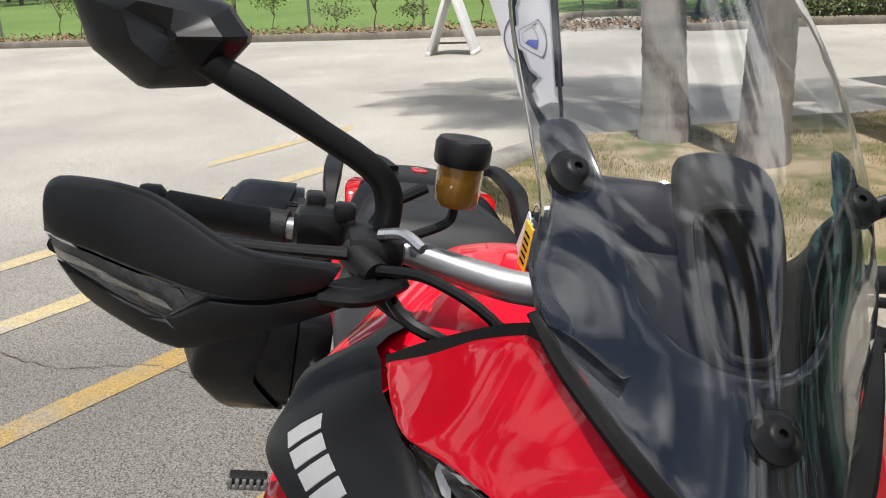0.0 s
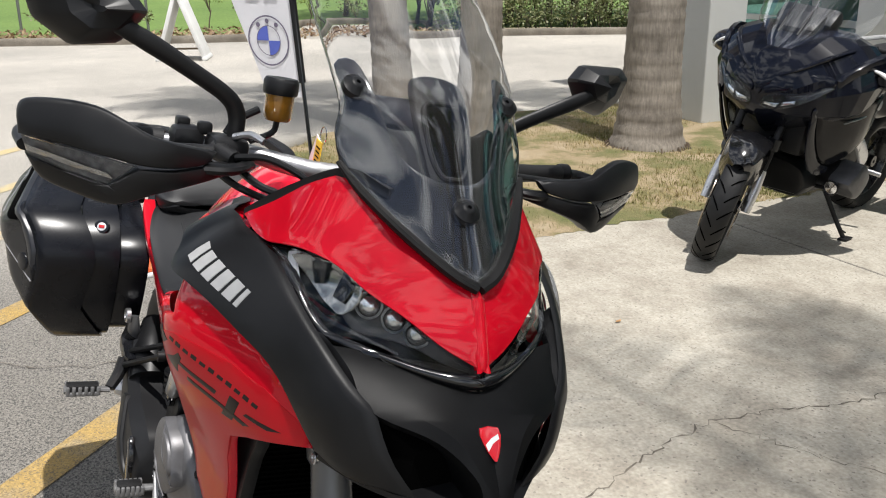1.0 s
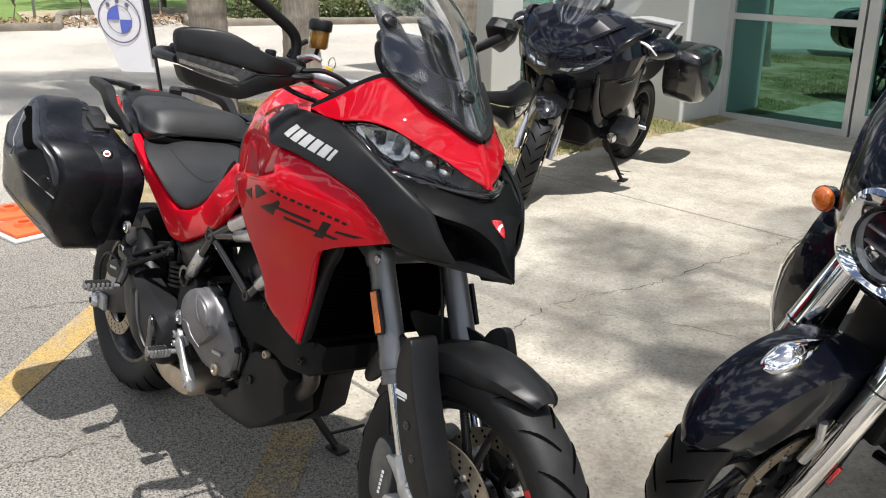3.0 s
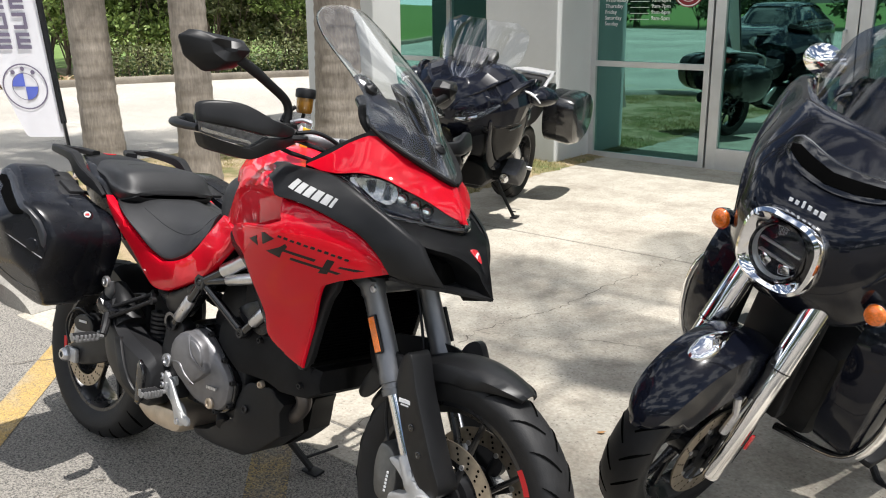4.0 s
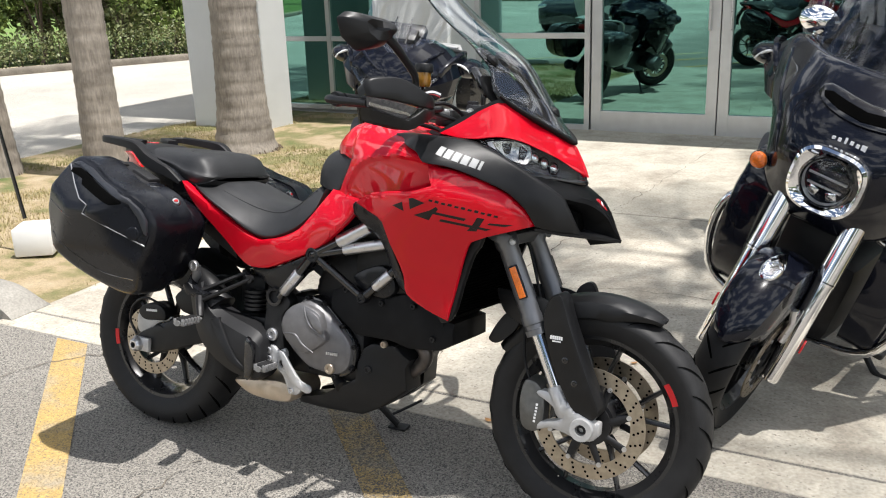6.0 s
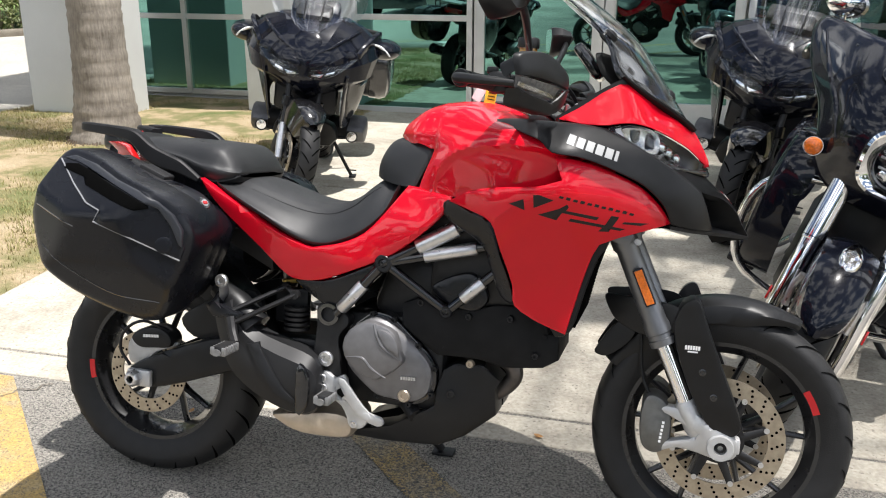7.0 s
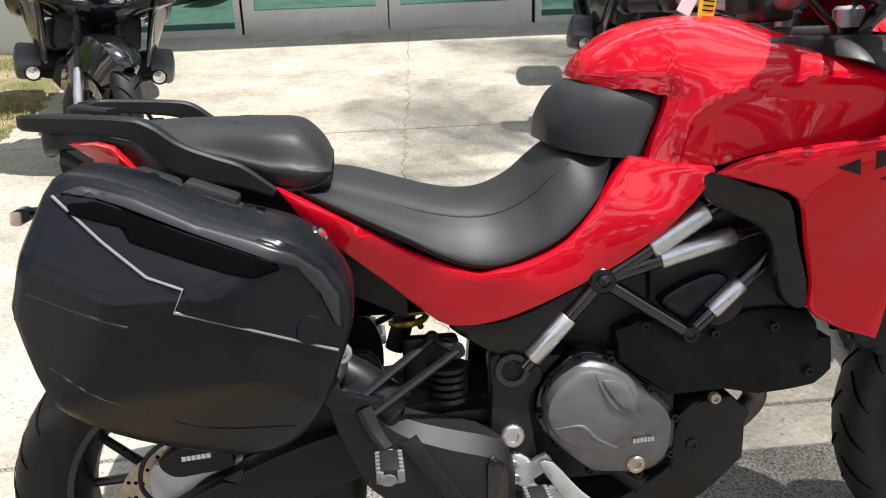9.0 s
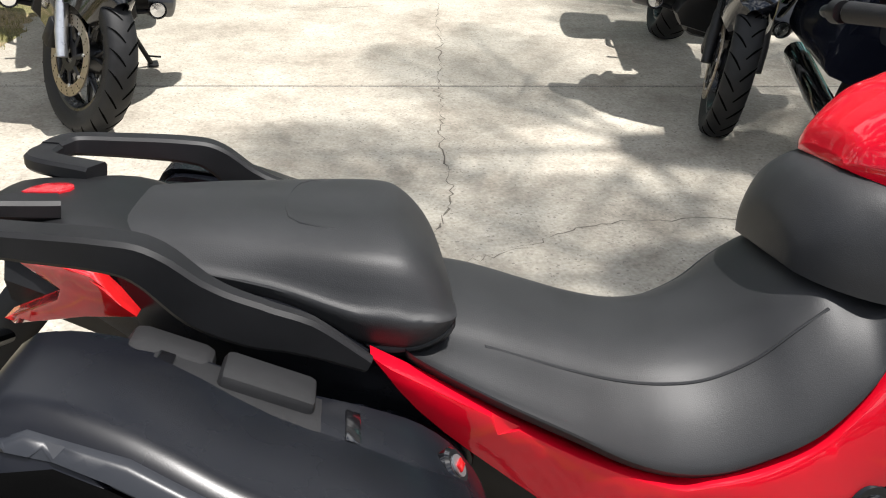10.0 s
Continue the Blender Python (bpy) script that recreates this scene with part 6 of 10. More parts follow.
    stem = [(0.279, s * 0.226, 1.195), (0.280, s * 0.227, 1.235), (0.283, s * 0.246, 1.262), (0.286, s * 0.300, 1.292), (0.289, s * 0.360, 1.322), (0.286, s * 0.425, 1.350)]
    part("mirror_stem", tube(bmesh.new(), stem, [0.012, 0.0135, 0.0125, 0.0125, 0.014, 0.012], 12, 5, flat=0.62), BLACK, mir)
    bm = bmesh.new()
    face = [(s * a, b) for a, b in ((0.368, 1.360), (0.392, 1.388), (0.500, 1.394), (0.525, 1.376), (0.508, 1.332), (0.460, 1.302), (0.402, 1.314))]
    loop = []
    for (a0, b0), (a1, b1) in zip(face, face[1:] + face[:1]):
        loop += [Vector((a0 + (a1 - a0) * k, b0 + (b1 - b0) * k, 0)) for k in (0.08, 0.5, 0.92)]
    c = sum((Vector((p.x, p.y, 0)) for p in loop), Vector()) / len(loop)
    rings = []
    for k, d in ((1.0, 0.0), (1.03, 0.004), (1.02, 0.014), (0.90, 0.034), (0.60, 0.056), (0.56, 0.058), (0.1, 0.062)):
        rings.append([Vector((0.228 + d + (abs(p.x) - 0.45) * -0.25, c.x + (p.x - c.x) * k - s * 0.020 * d / 0.06, c.y + (p.y - c.y) * k + 0.006 * d / 0.06)) for p in loop])
    ring_faces(bm, rings)
    hd = part("mirror_head", bm, BLACK, mir, "matte black angular mirror shell", angle=24)
    bm = bmesh.new()
    bm.faces.new([bm.verts.new((0.2265 + (abs(p.x) - 0.45) * -0.25, c.x + (p.x - c.x) * 0.93, c.y + (p.y - c.y) * 0.93)) for p in loop])
    part("mirror_glass", bm, CHROME, hd, "mirror glass")
# right: brake fluid reservoir, hoses
bm = lathe(bmesh.new(), [(0.0001, -0.030), (0.018, -0.030), (0.022, -0.024), (0.0225, 0.012), (0.0001, 0.012)], (0.267, -0.161, 1.262), "z", 28)
rs = part("fluid_reservoir", bm, AMBER_FLUID, moto, "amber brake fluid reservoir with a black cap")
bm = lathe(bmesh.new(), [(0.0001, 0.010), (0.0255, 0.010), (0.027, 0.014), (0.027, 0.030), (0.024, 0.035), (0.015, 0.036), (0.0001, 0.034)], (0.267, -0.161, 1.262), "z", 32)
part("reservoir_cap", bm, BLACK, rs)
part("reservoir_arm", tube(bmesh.new(), [(0.262, -0.19, 1.245), (0.268, -0.225, 1.225), (0.272, -0.238, 1.205)], 0.006, 8, 3), BLACK, rs)
part("reservoir_hose", tube(bmesh.new(), [(0.267, -0.161, 1.232), (0.262, -0.165, 1.212), (0.268, -0.20, 1.196)], 0.005, 8, 4), BLACK, rs)
for pts, r in (([(0.33, -0.235, 1.18), (0.36, -0.19, 1.185), (0.385, -0.13, 1.155), (0.40, -0.09, 1.09)], 0.0055), ([(0.30, -0.23, 1.165), (0.37, -0.21, 1.150), (0.39, -0.16, 1.13), (0.40, -0.10, 1.07)], 0.006), ([(0.23, -0.26, 1.16), (0.28, -0.22, 1.13), (0.33, -0.16, 1.11), (0.36, -0.10, 1.07)], 0.006), ([(0.24, 0.26, 1.16), (0.30, 0.22, 1.14), (0.36, 0.15, 1.11)], 0.006)):
    part("control_cable", tube(bmesh.new(), pts, r, 8, 6), BLACK, bars)
part("lever_banjo", tube(bmesh.new(), [(0.300, -0.232, 1.205), (0.325, -0.215, 1.214), (0.345, -0.20, 1.208)], 0.0055, 8, 4), ALU, bars)
# ignition key with two paper tags
key = new("ignition_key")
key.parent = moto
part("key_switch", lathe(bmesh.new(), [(0.0001, 0), (0.02, 0), (0.02, 0.03), (0.0001, 0.032)], (0.232, 0, 1.142), "z", 20), DARK, key)
part("key_ring", lathe(bmesh.new(), [(0.0138, -0.0008), (0.0154, -0.0008), (0.0154, 0.0008), (0.0138, 0.0008)], (0.165, -0.046, 1.203), "y", 24), CHROME, key)
part("yellow_tag", box(bmesh.new(), (0.158, -0.050, 1.166), (0.030, 0.002, 0.055), 0.0006, Matrix.Rotation(radians(8), 4, "Y")), YELLOW, key, "yellow paper key tag", False)
part("white_tag", box(bmesh.new(), (0.128, -0.044, 1.170), (0.026, 0.002, 0.055), 0.0006, Matrix.Rotation(radians(28), 4, "Y")), WHITE, key, "white paper key tag", False)
bm = bmesh.new()
for i in range(5):
    box(bm, (0.158 + 0.001 * i, -0.0515, 1.149 + 0.008 * i), (0.020, 0.0006, 0.0025), 0, Matrix.Rotation(radians(8), 4, "Y"))
part("tag_print", bm, NEARBLACK, key, smooth=False)

# --- engine ---
eng = new("engine")
eng.parent = moto
part("crankcase", box(bmesh.new(), (-0.06, 0, 0.44), (0.30, 0.26, 0.26), 0.03), DARK, eng)
part("upper_block", box(bmesh.new(), (0.02, 0, 0.62), (0.26, 0.20, 0.20), 0.03, Matrix.Rotation(radians(20), 4, "Y")), DARK, eng)
COVER = [(-0.181, 0.466), (-0.178, 0.500), (-0.164, 0.530), (-0.140, 0.552), (-0.108, 0.574), (-0.075, 0.572), (-0.048, 0.562), (-0.010, 0.530), (0.026, 0.498), (0.055, 0.470), (0.073, 0.439), (0.074, 0.40), (0.066, 0.367), (0.040, 0.342), (0.005, 0.333), (-0.045, 0.338), (-0.087, 0.346), (-0.118, 0.372), (-0.150, 0.405), (-0.172, 0.432)]
for s in (-1, 1):
    part("cover_flange", shell(COVER, lambda a, b: 0.150 + 0 * a, 0.05, side=s, step=0.02, edge=0.004, smooth_n=2), GLOSS, eng)
    ins = [(-0.055 + (a + 0.055) * 0.93, 0.455 + (b - 0.455) * 0.93) for a, b in COVER]
    cd = surface([(-0.176, 0.47, 0.185), (-0.10, 0.565, 0.182), (-0.10, 0.47, 0.207), (-0.14, 0.47, 0.204), (-0.06, 0.50, 0.200), (0.0, 0.51, 0.172), (0.06, 0.44, 0.166), (0.06, 0.37, 0.166), (0.0, 0.345, 0.168), (-0.08, 0.36, 0.176), (-0.0, 0.43, 0.178), (-0.12, 0.40, 0.190)])
    cv = part("engine_cover", shell(ins, cd, 0.035, side=s, step=0.014, edge=0.012, smooth_n=2), ENGINE, eng, "grey cast clutch cover")
    circ = [(-0.174, 0.484), (-0.157, 0.529), (-0.113, 0.558), (-0.070, 0.553), (-0.030, 0.533), (-0.012, 0.485), (-0.006, 0.455), (-0.058, 0.413), (-0.095, 0.405), (-0.152, 0.437)]
    part("cover_dome", shell(circ, lambda a, b: 0.213 + 0 * a - 1.2 * ((a + 0.10) ** 2 + (b - 0.478) ** 2), 0.03, side=s, step=0.012, edge=0.008, smooth_n=2), ENGINE, cv)
    dome_d = lambda a, b: 0.213 + 0 * a - 1.2 * ((a + 0.10) ** 2 + (b - 0.478) ** 2)
    for pts in ([(-0.088, 0.553), (-0.076, 0.524), (-0.056, 0.493), (-0.008, 0.459)], [(-0.159, 0.459), (-0.114, 0.461), (-0.088, 0.435), (-0.050, 0.412)]):
        part("cover_rib", tube(bmesh.new(), [(a, s * (float(dome_d(a, b)) - 0.001), b) for a, b in pts], [0.002, 0.0045, 0.0045, 0.002], 8, 5), ENGINE, cv)
    crescent = [(-0.076, 0.541), (-0.050, 0.538), (-0.028, 0.521), (-0.017, 0.495), (-0.017, 0.473), (-0.044, 0.491), (-0.064, 0.516)]
    part("cover_crescent", shell(crescent, dome_d, 0.012, side=s, step=0.010, edge=0.004, smooth_n=2, lift=0.005), ENGINE, cv)
    for k in range(0, 20, 2):
        a, b = COVER[k]
        a, b = -0.055 + (a + 0.055) * 0.975, 0.455 + (b - 0.455) * 0.975
        bolt("cover_bolt", (a, s * 0.150, b), 0.008, 0.014, DARK, cv, sign=s)
    bolt("filler_cap", (-0.006, s * 0.168, 0.362), 0.017, 0.012, TAN, cv, sign=s, label="brass-coloured sight glass")
    bm = bmesh.new()
    for i in range(6):
        box(bm, (-0.012 + i * 0.0068, s * (0.1825 - i * 0.0006), 0.412), (0.0052, 0.004, 0.0085))
    part("cover_lettering", bm, ALU, cv, "small silver lettering blocks", False)
    cyl_d = surface([(-0.024, 0.60, 0.14), (0.38, 0.53, 0.12), (0.2, 0.60, 0.128), (0.2, 0.46, 0.128), (0.3, 0.52, 0.14), (0.05, 0.55, 0.15)])
    cy = part("cylinder_cover", shell([(-0.03, 0.545), (-0.032, 0.602), (0.010, 0.622), (0.051, 0.619), (0.105, 0.606), (0.161, 0.604), (0.215, 0.620), (0.269, 0.622), (0.334, 0.612), (0.352, 0.585), (0.357, 0.554), (0.386, 0.550), (0.388, 0.489), (0.350, 0.466), (0.241, 0.456), (0.178, 0.470), (0.068, 0.475), (0.02, 0.51)], cyl_d, 0.14, side=s, step=0.018, edge=0.008, smooth_n=0), shade("dull_black_cover", (0.008, 0.008, 0.0085), 0.6, spec=0.16, vary=0.3, scale=20, bump=0.1, bump_scale=500), eng, "black belt cover")
    for bx, bz in ((0.02, 0.61), (0.15, 0.585), (0.26, 0.59), (0.33, 0.50), (0.08, 0.50)):
        bolt("belt_bolt", (bx, s * 0.133, bz), 0.009, 0.012, DARK, cy, sign=s)
    bolt("brass_plug", (0.158, s * 0.120, 0.456), 0.011, 0.014, TAN, cy, sign=s)
    pan_d = surface([(-0.14, 0.21, 0.10), (0.07, 0.21, 0.10), (0.23, 0.30, 0.095), (0.16, 0.44, 0.125), (0.07, 0.42, 0.14), (0.0, 0.31, 0.148), (0.10, 0.32, 0.140), (-0.12, 0.25, 0.135)])
    bp = part("belly_pan", shell([(-0.170, 0.205), (0.074, 0.211), (0.149, 0.250), (0.229, 0.315), (0.227, 0.387), (0.237, 0.412), (0.194, 0.453), (0.115, 0.452), (0.088, 0.434), (0.074, 0.39), (0.068, 0.334), (0.003, 0.297), (-0.054, 0.264), (-0.165, 0.232)], pan_d, 0.09, side=s, step=0.018, edge=0.006, smooth_n=0), BLACK, moto, "matte black belly pan")
    bm = bmesh.new()
    for x0 in (-0.02, 0.055):
        box(bm, (x0, s * 0.120, 0.258), (0.045, 0.004, 0.006), 0.002)
    part("pan_slots", bm, NEARBLACK, bp)
    bolt("pan_bolt", (0.112, s * 0.137, 0.372), 0.012, 0.006, DARK, bp, sign=s)
    bm = tube(bmesh.new(), [(-0.03, s * 0.10, 0.33), (0.02, s * 0.14, 0.30)], 0.02, 12)
    part("drain_boss", bm, DARK, eng)
# header pipe in front, radiator and its dark shroud
part("header_pipe", tube(bmesh.new(), [(0.20, -0.06, 0.480), (0.255, -0.06, 0.452), (0.266, -0.055, 0.415), (0.225, -0.05, 0.370), (0.15, -0.04, 0.33)], 0.023, 14, 5), shade("dark_header", (0.10, 0.09, 0.085), 0.45, 0.8, vary=0.3, scale=20), eng)
rad = part("radiator", box(bmesh.new(), (0.42, 0, 0.70), (0.05, 0.40, 0.24), 0.01, Matrix.Rotation(radians(12), 4, "Y")), NEARBLACK, moto)
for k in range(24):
    part("radiator_fin", box(bmesh.new(), (0.447 + (0.70 - (0.595 + 0.0091 * k)) * -0.21, 0, 0.595 + 0.0091 * k), (0.012, 0.37, 0.0022)), NEARBLACK, rad, smooth=False)
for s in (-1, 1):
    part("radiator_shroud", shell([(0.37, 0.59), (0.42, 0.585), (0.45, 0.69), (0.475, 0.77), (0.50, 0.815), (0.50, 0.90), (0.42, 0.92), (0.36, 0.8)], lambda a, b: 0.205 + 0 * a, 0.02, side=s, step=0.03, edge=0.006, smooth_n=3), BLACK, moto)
# near-black block whose colour stands in for the shade behind the radiator
part("front_frame", box(bmesh.new(), (0.36, 0, 0.88), (0.20, 0.30, 0.14), 0.03), NEARBLACK, moto)
part("engine_shadow_box", box(bmesh.new(), (0.18, 0, 0.72), (0.30, 0.24, 0.24), 0.03), DARK, moto)
part("airbox", box(bmesh.new(), (0.14, 0, 0.86), (0.30, 0.30, 0.20), 0.04), BLACK, moto)
part("battery_cover", shell([(0.05, 0.66), (0.15, 0.70), (0.20, 0.64), (0.16, 0.60), (0.08, 0.62)], lambda a, b: 0.145 + 0 * a, 0.03, side=-1, step=0.02, edge=0.008), SATIN, moto)

# --- exhaust ---
ex = new("exhaust")
ex.parent = moto
def silencer():
    """A stubby boxy silencer that swells forwards and down, lofted through rounded sections."""
    rings = []
    keys = [((-0.488, 0.585), (-0.548, 0.535), 0.040), ((-0.462, 0.535), (-0.522, 0.455), 0.052), ((-0.415, 0.500), (-0.485, 0.380), 0.060), ((-0.345, 0.476), (-0.412, 0.324), 0.066), ((-0.285, 0.459), (-0.335, 0.292), 0.066), ((-0.250, 0.440), (-0.274, 0.284), 0.060), ((-0.234, 0.405), (-0.240, 0.300), 0.050), ((-0.231, 0.375), (-0.233, 0.325), 0.026)]
    facet = [(1, -0.5), (1, 0.5), (0.70, 0.94), (0.10, 1.0), (-0.35, 0.90), (-0.85, 0.70), (-1, 0.35), (-1, -0.5), (-0.7, -1), (0.7, -1)]
    tops, lows = spline([(a[0], 0, a[1]) for a, _, _ in keys], 4), spline([(b[0], w, b[1]) for _, b, w in keys], 4)
    for p, q in zip(tops, lows):
        c, h, w = Vector(((p.x + q.x) / 2, -0.178, (p.z + q.z) / 2)), Vector(((p.x - q.x) / 2, 0, (p.z - q.z) / 2)), q.y
        ring = [c + h * u + Vector((0, -w * v * (1 - 0.15 * u), 0)) for u, v in facet]
        rings.append(ring)
    return ring_faces(bmesh.new(), rings)


muf = part("silencer", silencer(), shade("black_coated_steel", (0.011, 0.011, 0.012), 0.46, 0.0, spec=0.34, vary=0.15, scale=14, rvary=0.06), ex, "stubby faceted satin black silencer", angle=20)
part("silencer_shield", shell([(-0.432, 0.470), (-0.400, 0.478), (-0.318, 0.360), (-0.284, 0.330), (-0.292, 0.318), (-0.345, 0.348)], surface([(-0.43, 0.47, 0.240), (-0.40, 0.48, 0.236), (-0.285, 0.325, 0.244), (-0.35, 0.40, 0.250)]), 0.02, side=-1, step=0.014, edge=0.004, smooth_n=0), BLACK, muf, "raised matte black heat shield")
part("silencer_inlet", tube(bmesh.new(), [(-0.56, -0.155, 0.60), (-0.50, -0.168, 0.560), (-0.44, -0.175, 0.50)], [0.030, 0.042, 0.050], 16, 3), BLACK, ex)
part("end_cap", shell([(-0.285, 0.300), (-0.262, 0.305), (-0.250, 0.340), (-0.250, 0.40), (-0.268, 0.43), (-0.285, 0.42)], lambda a, b: 0.244 + 0 * a, 0.012, side=-1, step=0.014, edge=0.005, smooth_n=2), GLOSS, muf)
part("silencer_strap", tube(bmesh.new(), [(-0.53, -0.205, 0.575), (-0.515, -0.212, 0.60), (-0.515, -0.215, 0.632)], [0.018, 0.016, 0.014], 10, flat=0.5), FORK, muf)
bolt("mount_bolt", (-0.515, -0.222, 0.633), 0.018, 0.012, ALU, muf, sign=-1, label="round silver mount bolt")
part("collector", shell([(-0.39, 0.262), (-0.33, 0.275), (-0.22, 0.290), (-0.16, 0.28), (-0.15, 0.235), (-0.19, 0.215), (-0.30, 0.215), (-0.36, 0.235)], lambda a, b: 0.17 + 0 * a, 0.16, side=-1, step=0.02, edge=0.018, smooth_n=3), TAN, ex, "bare steel exhaust collector")

# --- foot rests, rear brake pedal, pillion stays ---
for s in (-1, 1):
    foot = new("foot_rest")
    foot.parent = moto
    bm = bmesh.new()
    for a, b in ((Vector((-0.36, s * 0.150, 0.62)), Vector((-0.50, s * 0.225, 0.545))), (Vector((-0.32, s * 0.180, 0.606)), Vector((-0.47, s * 0.230, 0.525))), (Vector((-0.36, s * 0.150, 0.62)), Vector((-0.32, s * 0.180, 0.606)))):
        tube(bm, [a, b], [0.009, 0.011], 8, flat=0.7)
        lathe(bm, [(0.004, -0.008), (0.012, -0.008), (0.012, 0.008), (0.004, 0.008)], a, "y", 14)
    tube(bm, [(-0.485, s * 0.23, 0.535), (-0.47, s * 0.245, 0.50), (-0.45, s * 0.265, 0.475)], [0.016, 0.014, 0.012], 10, 3)
    part("pillion_bracket", bm, DARK, foot)
    part("hanger_casting", shell([(-0.560, 0.562), (-0.538, 0.582), (-0.525, 0.604), (-0.520, 0.570), (-0.480, 0.556), (-0.450, 0.548), (-0.456, 0.526), (-0.496, 0.526), (-0.540, 0.536)], lambda a, b: 0.236 + 0 * a, 0.05, side=s, step=0.014, edge=0.008, smooth_n=0), SATIN, foot, "satin black cast foot rest hanger")
    def peg(x, z, y0, y1, nm):
        bm = bmesh.new()
        tube(bm, [(x, s * y0, z), (x - 0.004, s * y1, z)], [0.010, 0.013], 10, flat=0.7)
        n = 6
        for i in range(n):
            yy = y0 + 0.02 + (y1 - y0 - 0.02) * (i + 0.5) / n
            for dx in (-0.016, 0.016):
                box(bm, (x + dx, s * yy, z + 0.004), (0.012, 0.008, 0.020), 0.002)
        box(bm, (x, s * (y0 + y1 + 0.02) / 2, z - 0.004), (0.040, y1 - y0 - 0.03, 0.010), 0.003)
        p = part(nm, bm, shade("worn_peg_metal", (0.24, 0.24, 0.24), 0.45, 0.5, vary=0.2, scale=60), foot, "serrated grey metal foot peg")
        part("peg_rubber", box(bmesh.new(), (x, s * (y0 + y1 + 0.02) / 2, z + 0.006), (0.030, y1 - y0 - 0.03, 0.020), 0.003), RUBBER, p)
    peg(-0.450, 0.472, 0.265, 0.365, "pillion_peg")
    peg(-0.200, 0.348, 0.195, 0.275, "rider_peg")
    pd_d = surface([(-0.24, 0.39, 0.180), (-0.16, 0.38, 0.188), (-0.12, 0.27, 0.186), (-0.19, 0.33, 0.188)])
    hp = part("heel_plate", shell([(-0.234, 0.404), (-0.214, 0.400), (-0.196, 0.390), (-0.172, 0.402), (-0.160, 0.378), (-0.194, 0.356), (-0.180, 0.336), (-0.128, 0.328), (-0.108, 0.300), (-0.104, 0.274), (-0.124, 0.258), (-0.152, 0.262), (-0.160, 0.286), (-0.176, 0.316), (-0.210, 0.338), (-0.238, 0.362)], pd_d, 0.012, side=s, step=0.012, edge=0.004, smooth_n=2), WHITEALU, foot, "silver foot rest plate")
    for bx, bz, r in ((-0.232, 0.388, 0.011), (-0.228, 0.362, 0.010), (-0.139, 0.270, 0.010), (-0.165, 0.338, 0.008)):
        bolt("plate_bolt", (bx, s * 0.186, bz), r, 0.006, ALU, hp, sign=s)
    if s < 0:
        part("brake_pedal", shell([(-0.186, 0.392), (-0.164, 0.394), (-0.128, 0.350), (-0.092, 0.314), (-0.056, 0.306), (-0.048, 0.290), (-0.066, 0.280), (-0.112, 0.294), (-0.142, 0.318), (-0.170, 0.360)], lambda a, b: 0.200 + 0.10 * (a + 0.186), 0.010, side=-1, step=0.012, edge=0.004, smooth_n=2), WHITEALU, foot, "silver brake pedal")

# --- swing arm, rear brake, hugger, spring ---
sw = new("swing_arm")
sw.parent = moto
for s in (-1, 1):
    sd = surface([(-0.86, 0.31, 0.155), (-0.63, 0.40, 0.160), (-0.49, 0.42, 0.150), (-0.25, 0.44, 0.13), (-0.7, 0.33, 0.162)])
    part("swing_arm_beam", shell([(-0.836, 0.306), (-0.848, 0.332), (-0.81, 0.360), (-0.70, 0.408), (-0.62, 0.438), (-0.50, 0.465), (-0.25, 0.475), (-0.23, 0.41), (-0.45, 0.378), (-0.55, 0.352), (-0.67, 0.312), (-0.75, 0.290), (-0.80, 0.286)], sd, 0.05, side=s, step=0.022, edge=0.010, smooth_n=3), BLACK, sw, "black cast swing arm")
    bm = box(bmesh.new(), (-0.800, s * 0.168, 0.316), (0.075, 0.018, 0.050), 0.006)
    ad = part("chain_adjuster", bm, WHITEALU, sw, "silver chain adjuster block")
    bm = lathe(bmesh.new(), [(0.011, 0.0), (0.026, 0.0), (0.026, s * 0.012), (0.022, s * 0.022), (0.017, s * 0.028), (0.011, s * 0.028)], (RX, s * 0.172, 0.316), "y", 8)
    part("axle_nut", bm, ALU, ad)
    bolt("axle_hole", (RX, s * 0.176, 0.316), 0.0115, 0.012, NEARBLACK, ad, sign=s)
part("rear_axle", rod(bmesh.new(), (RX, -0.17, 0.318), (RX, 0.17, 0.318), 0.012), ALU, sw)
part("pivot_axle", rod(bmesh.new(), (-0.229, -0.17, 0.438), (-0.229, 0.17, 0.438), 0.02), DARK, sw)
bm = shell([(-0.845, 0.425), (-0.815, 0.452), (-0.76, 0.462), (-0.72, 0.440), (-0.72, 0.408), (-0.77, 0.400), (-0.82, 0.398)], lambda a, b: 0.145 + 0 * a, 0.06, side=-1, step=0.016, edge=0.008)
rc = part("rear_caliper", bm, BLACK, sw, "black rear brake caliper")
bm = bmesh.new()
for i in range(6):
    box(bm, (-0.80 + i * 0.0085, -0.1465, 0.434 + 0.0006 * i), (0.0068, 0.002, 0.008))
part("caliper_print", bm, WHITE, rc, smooth=False)
part("caliper_carrier", shell([(-0.86, 0.35), (-0.865, 0.40), (-0.845, 0.420), (-0.80, 0.402), (-0.71, 0.418), (-0.715, 0.405), (-0.77, 0.385), (-0.82, 0.345)], lambda a, b: 0.128 + 0 * a, 0.012, side=-1, step=0.018, edge=0.004), WHITEALU, sw, "silver caliper carrier")
part("rear_hose", tube(bmesh.new(), [(-0.73, -0.13, 0.45), (-0.80, -0.15, 0.478), (-0.86, -0.15, 0.445), (-0.875, -0.15, 0.39), (-0.84, -0.155, 0.345)], 0.0045, 8, 6), BLACK, sw)


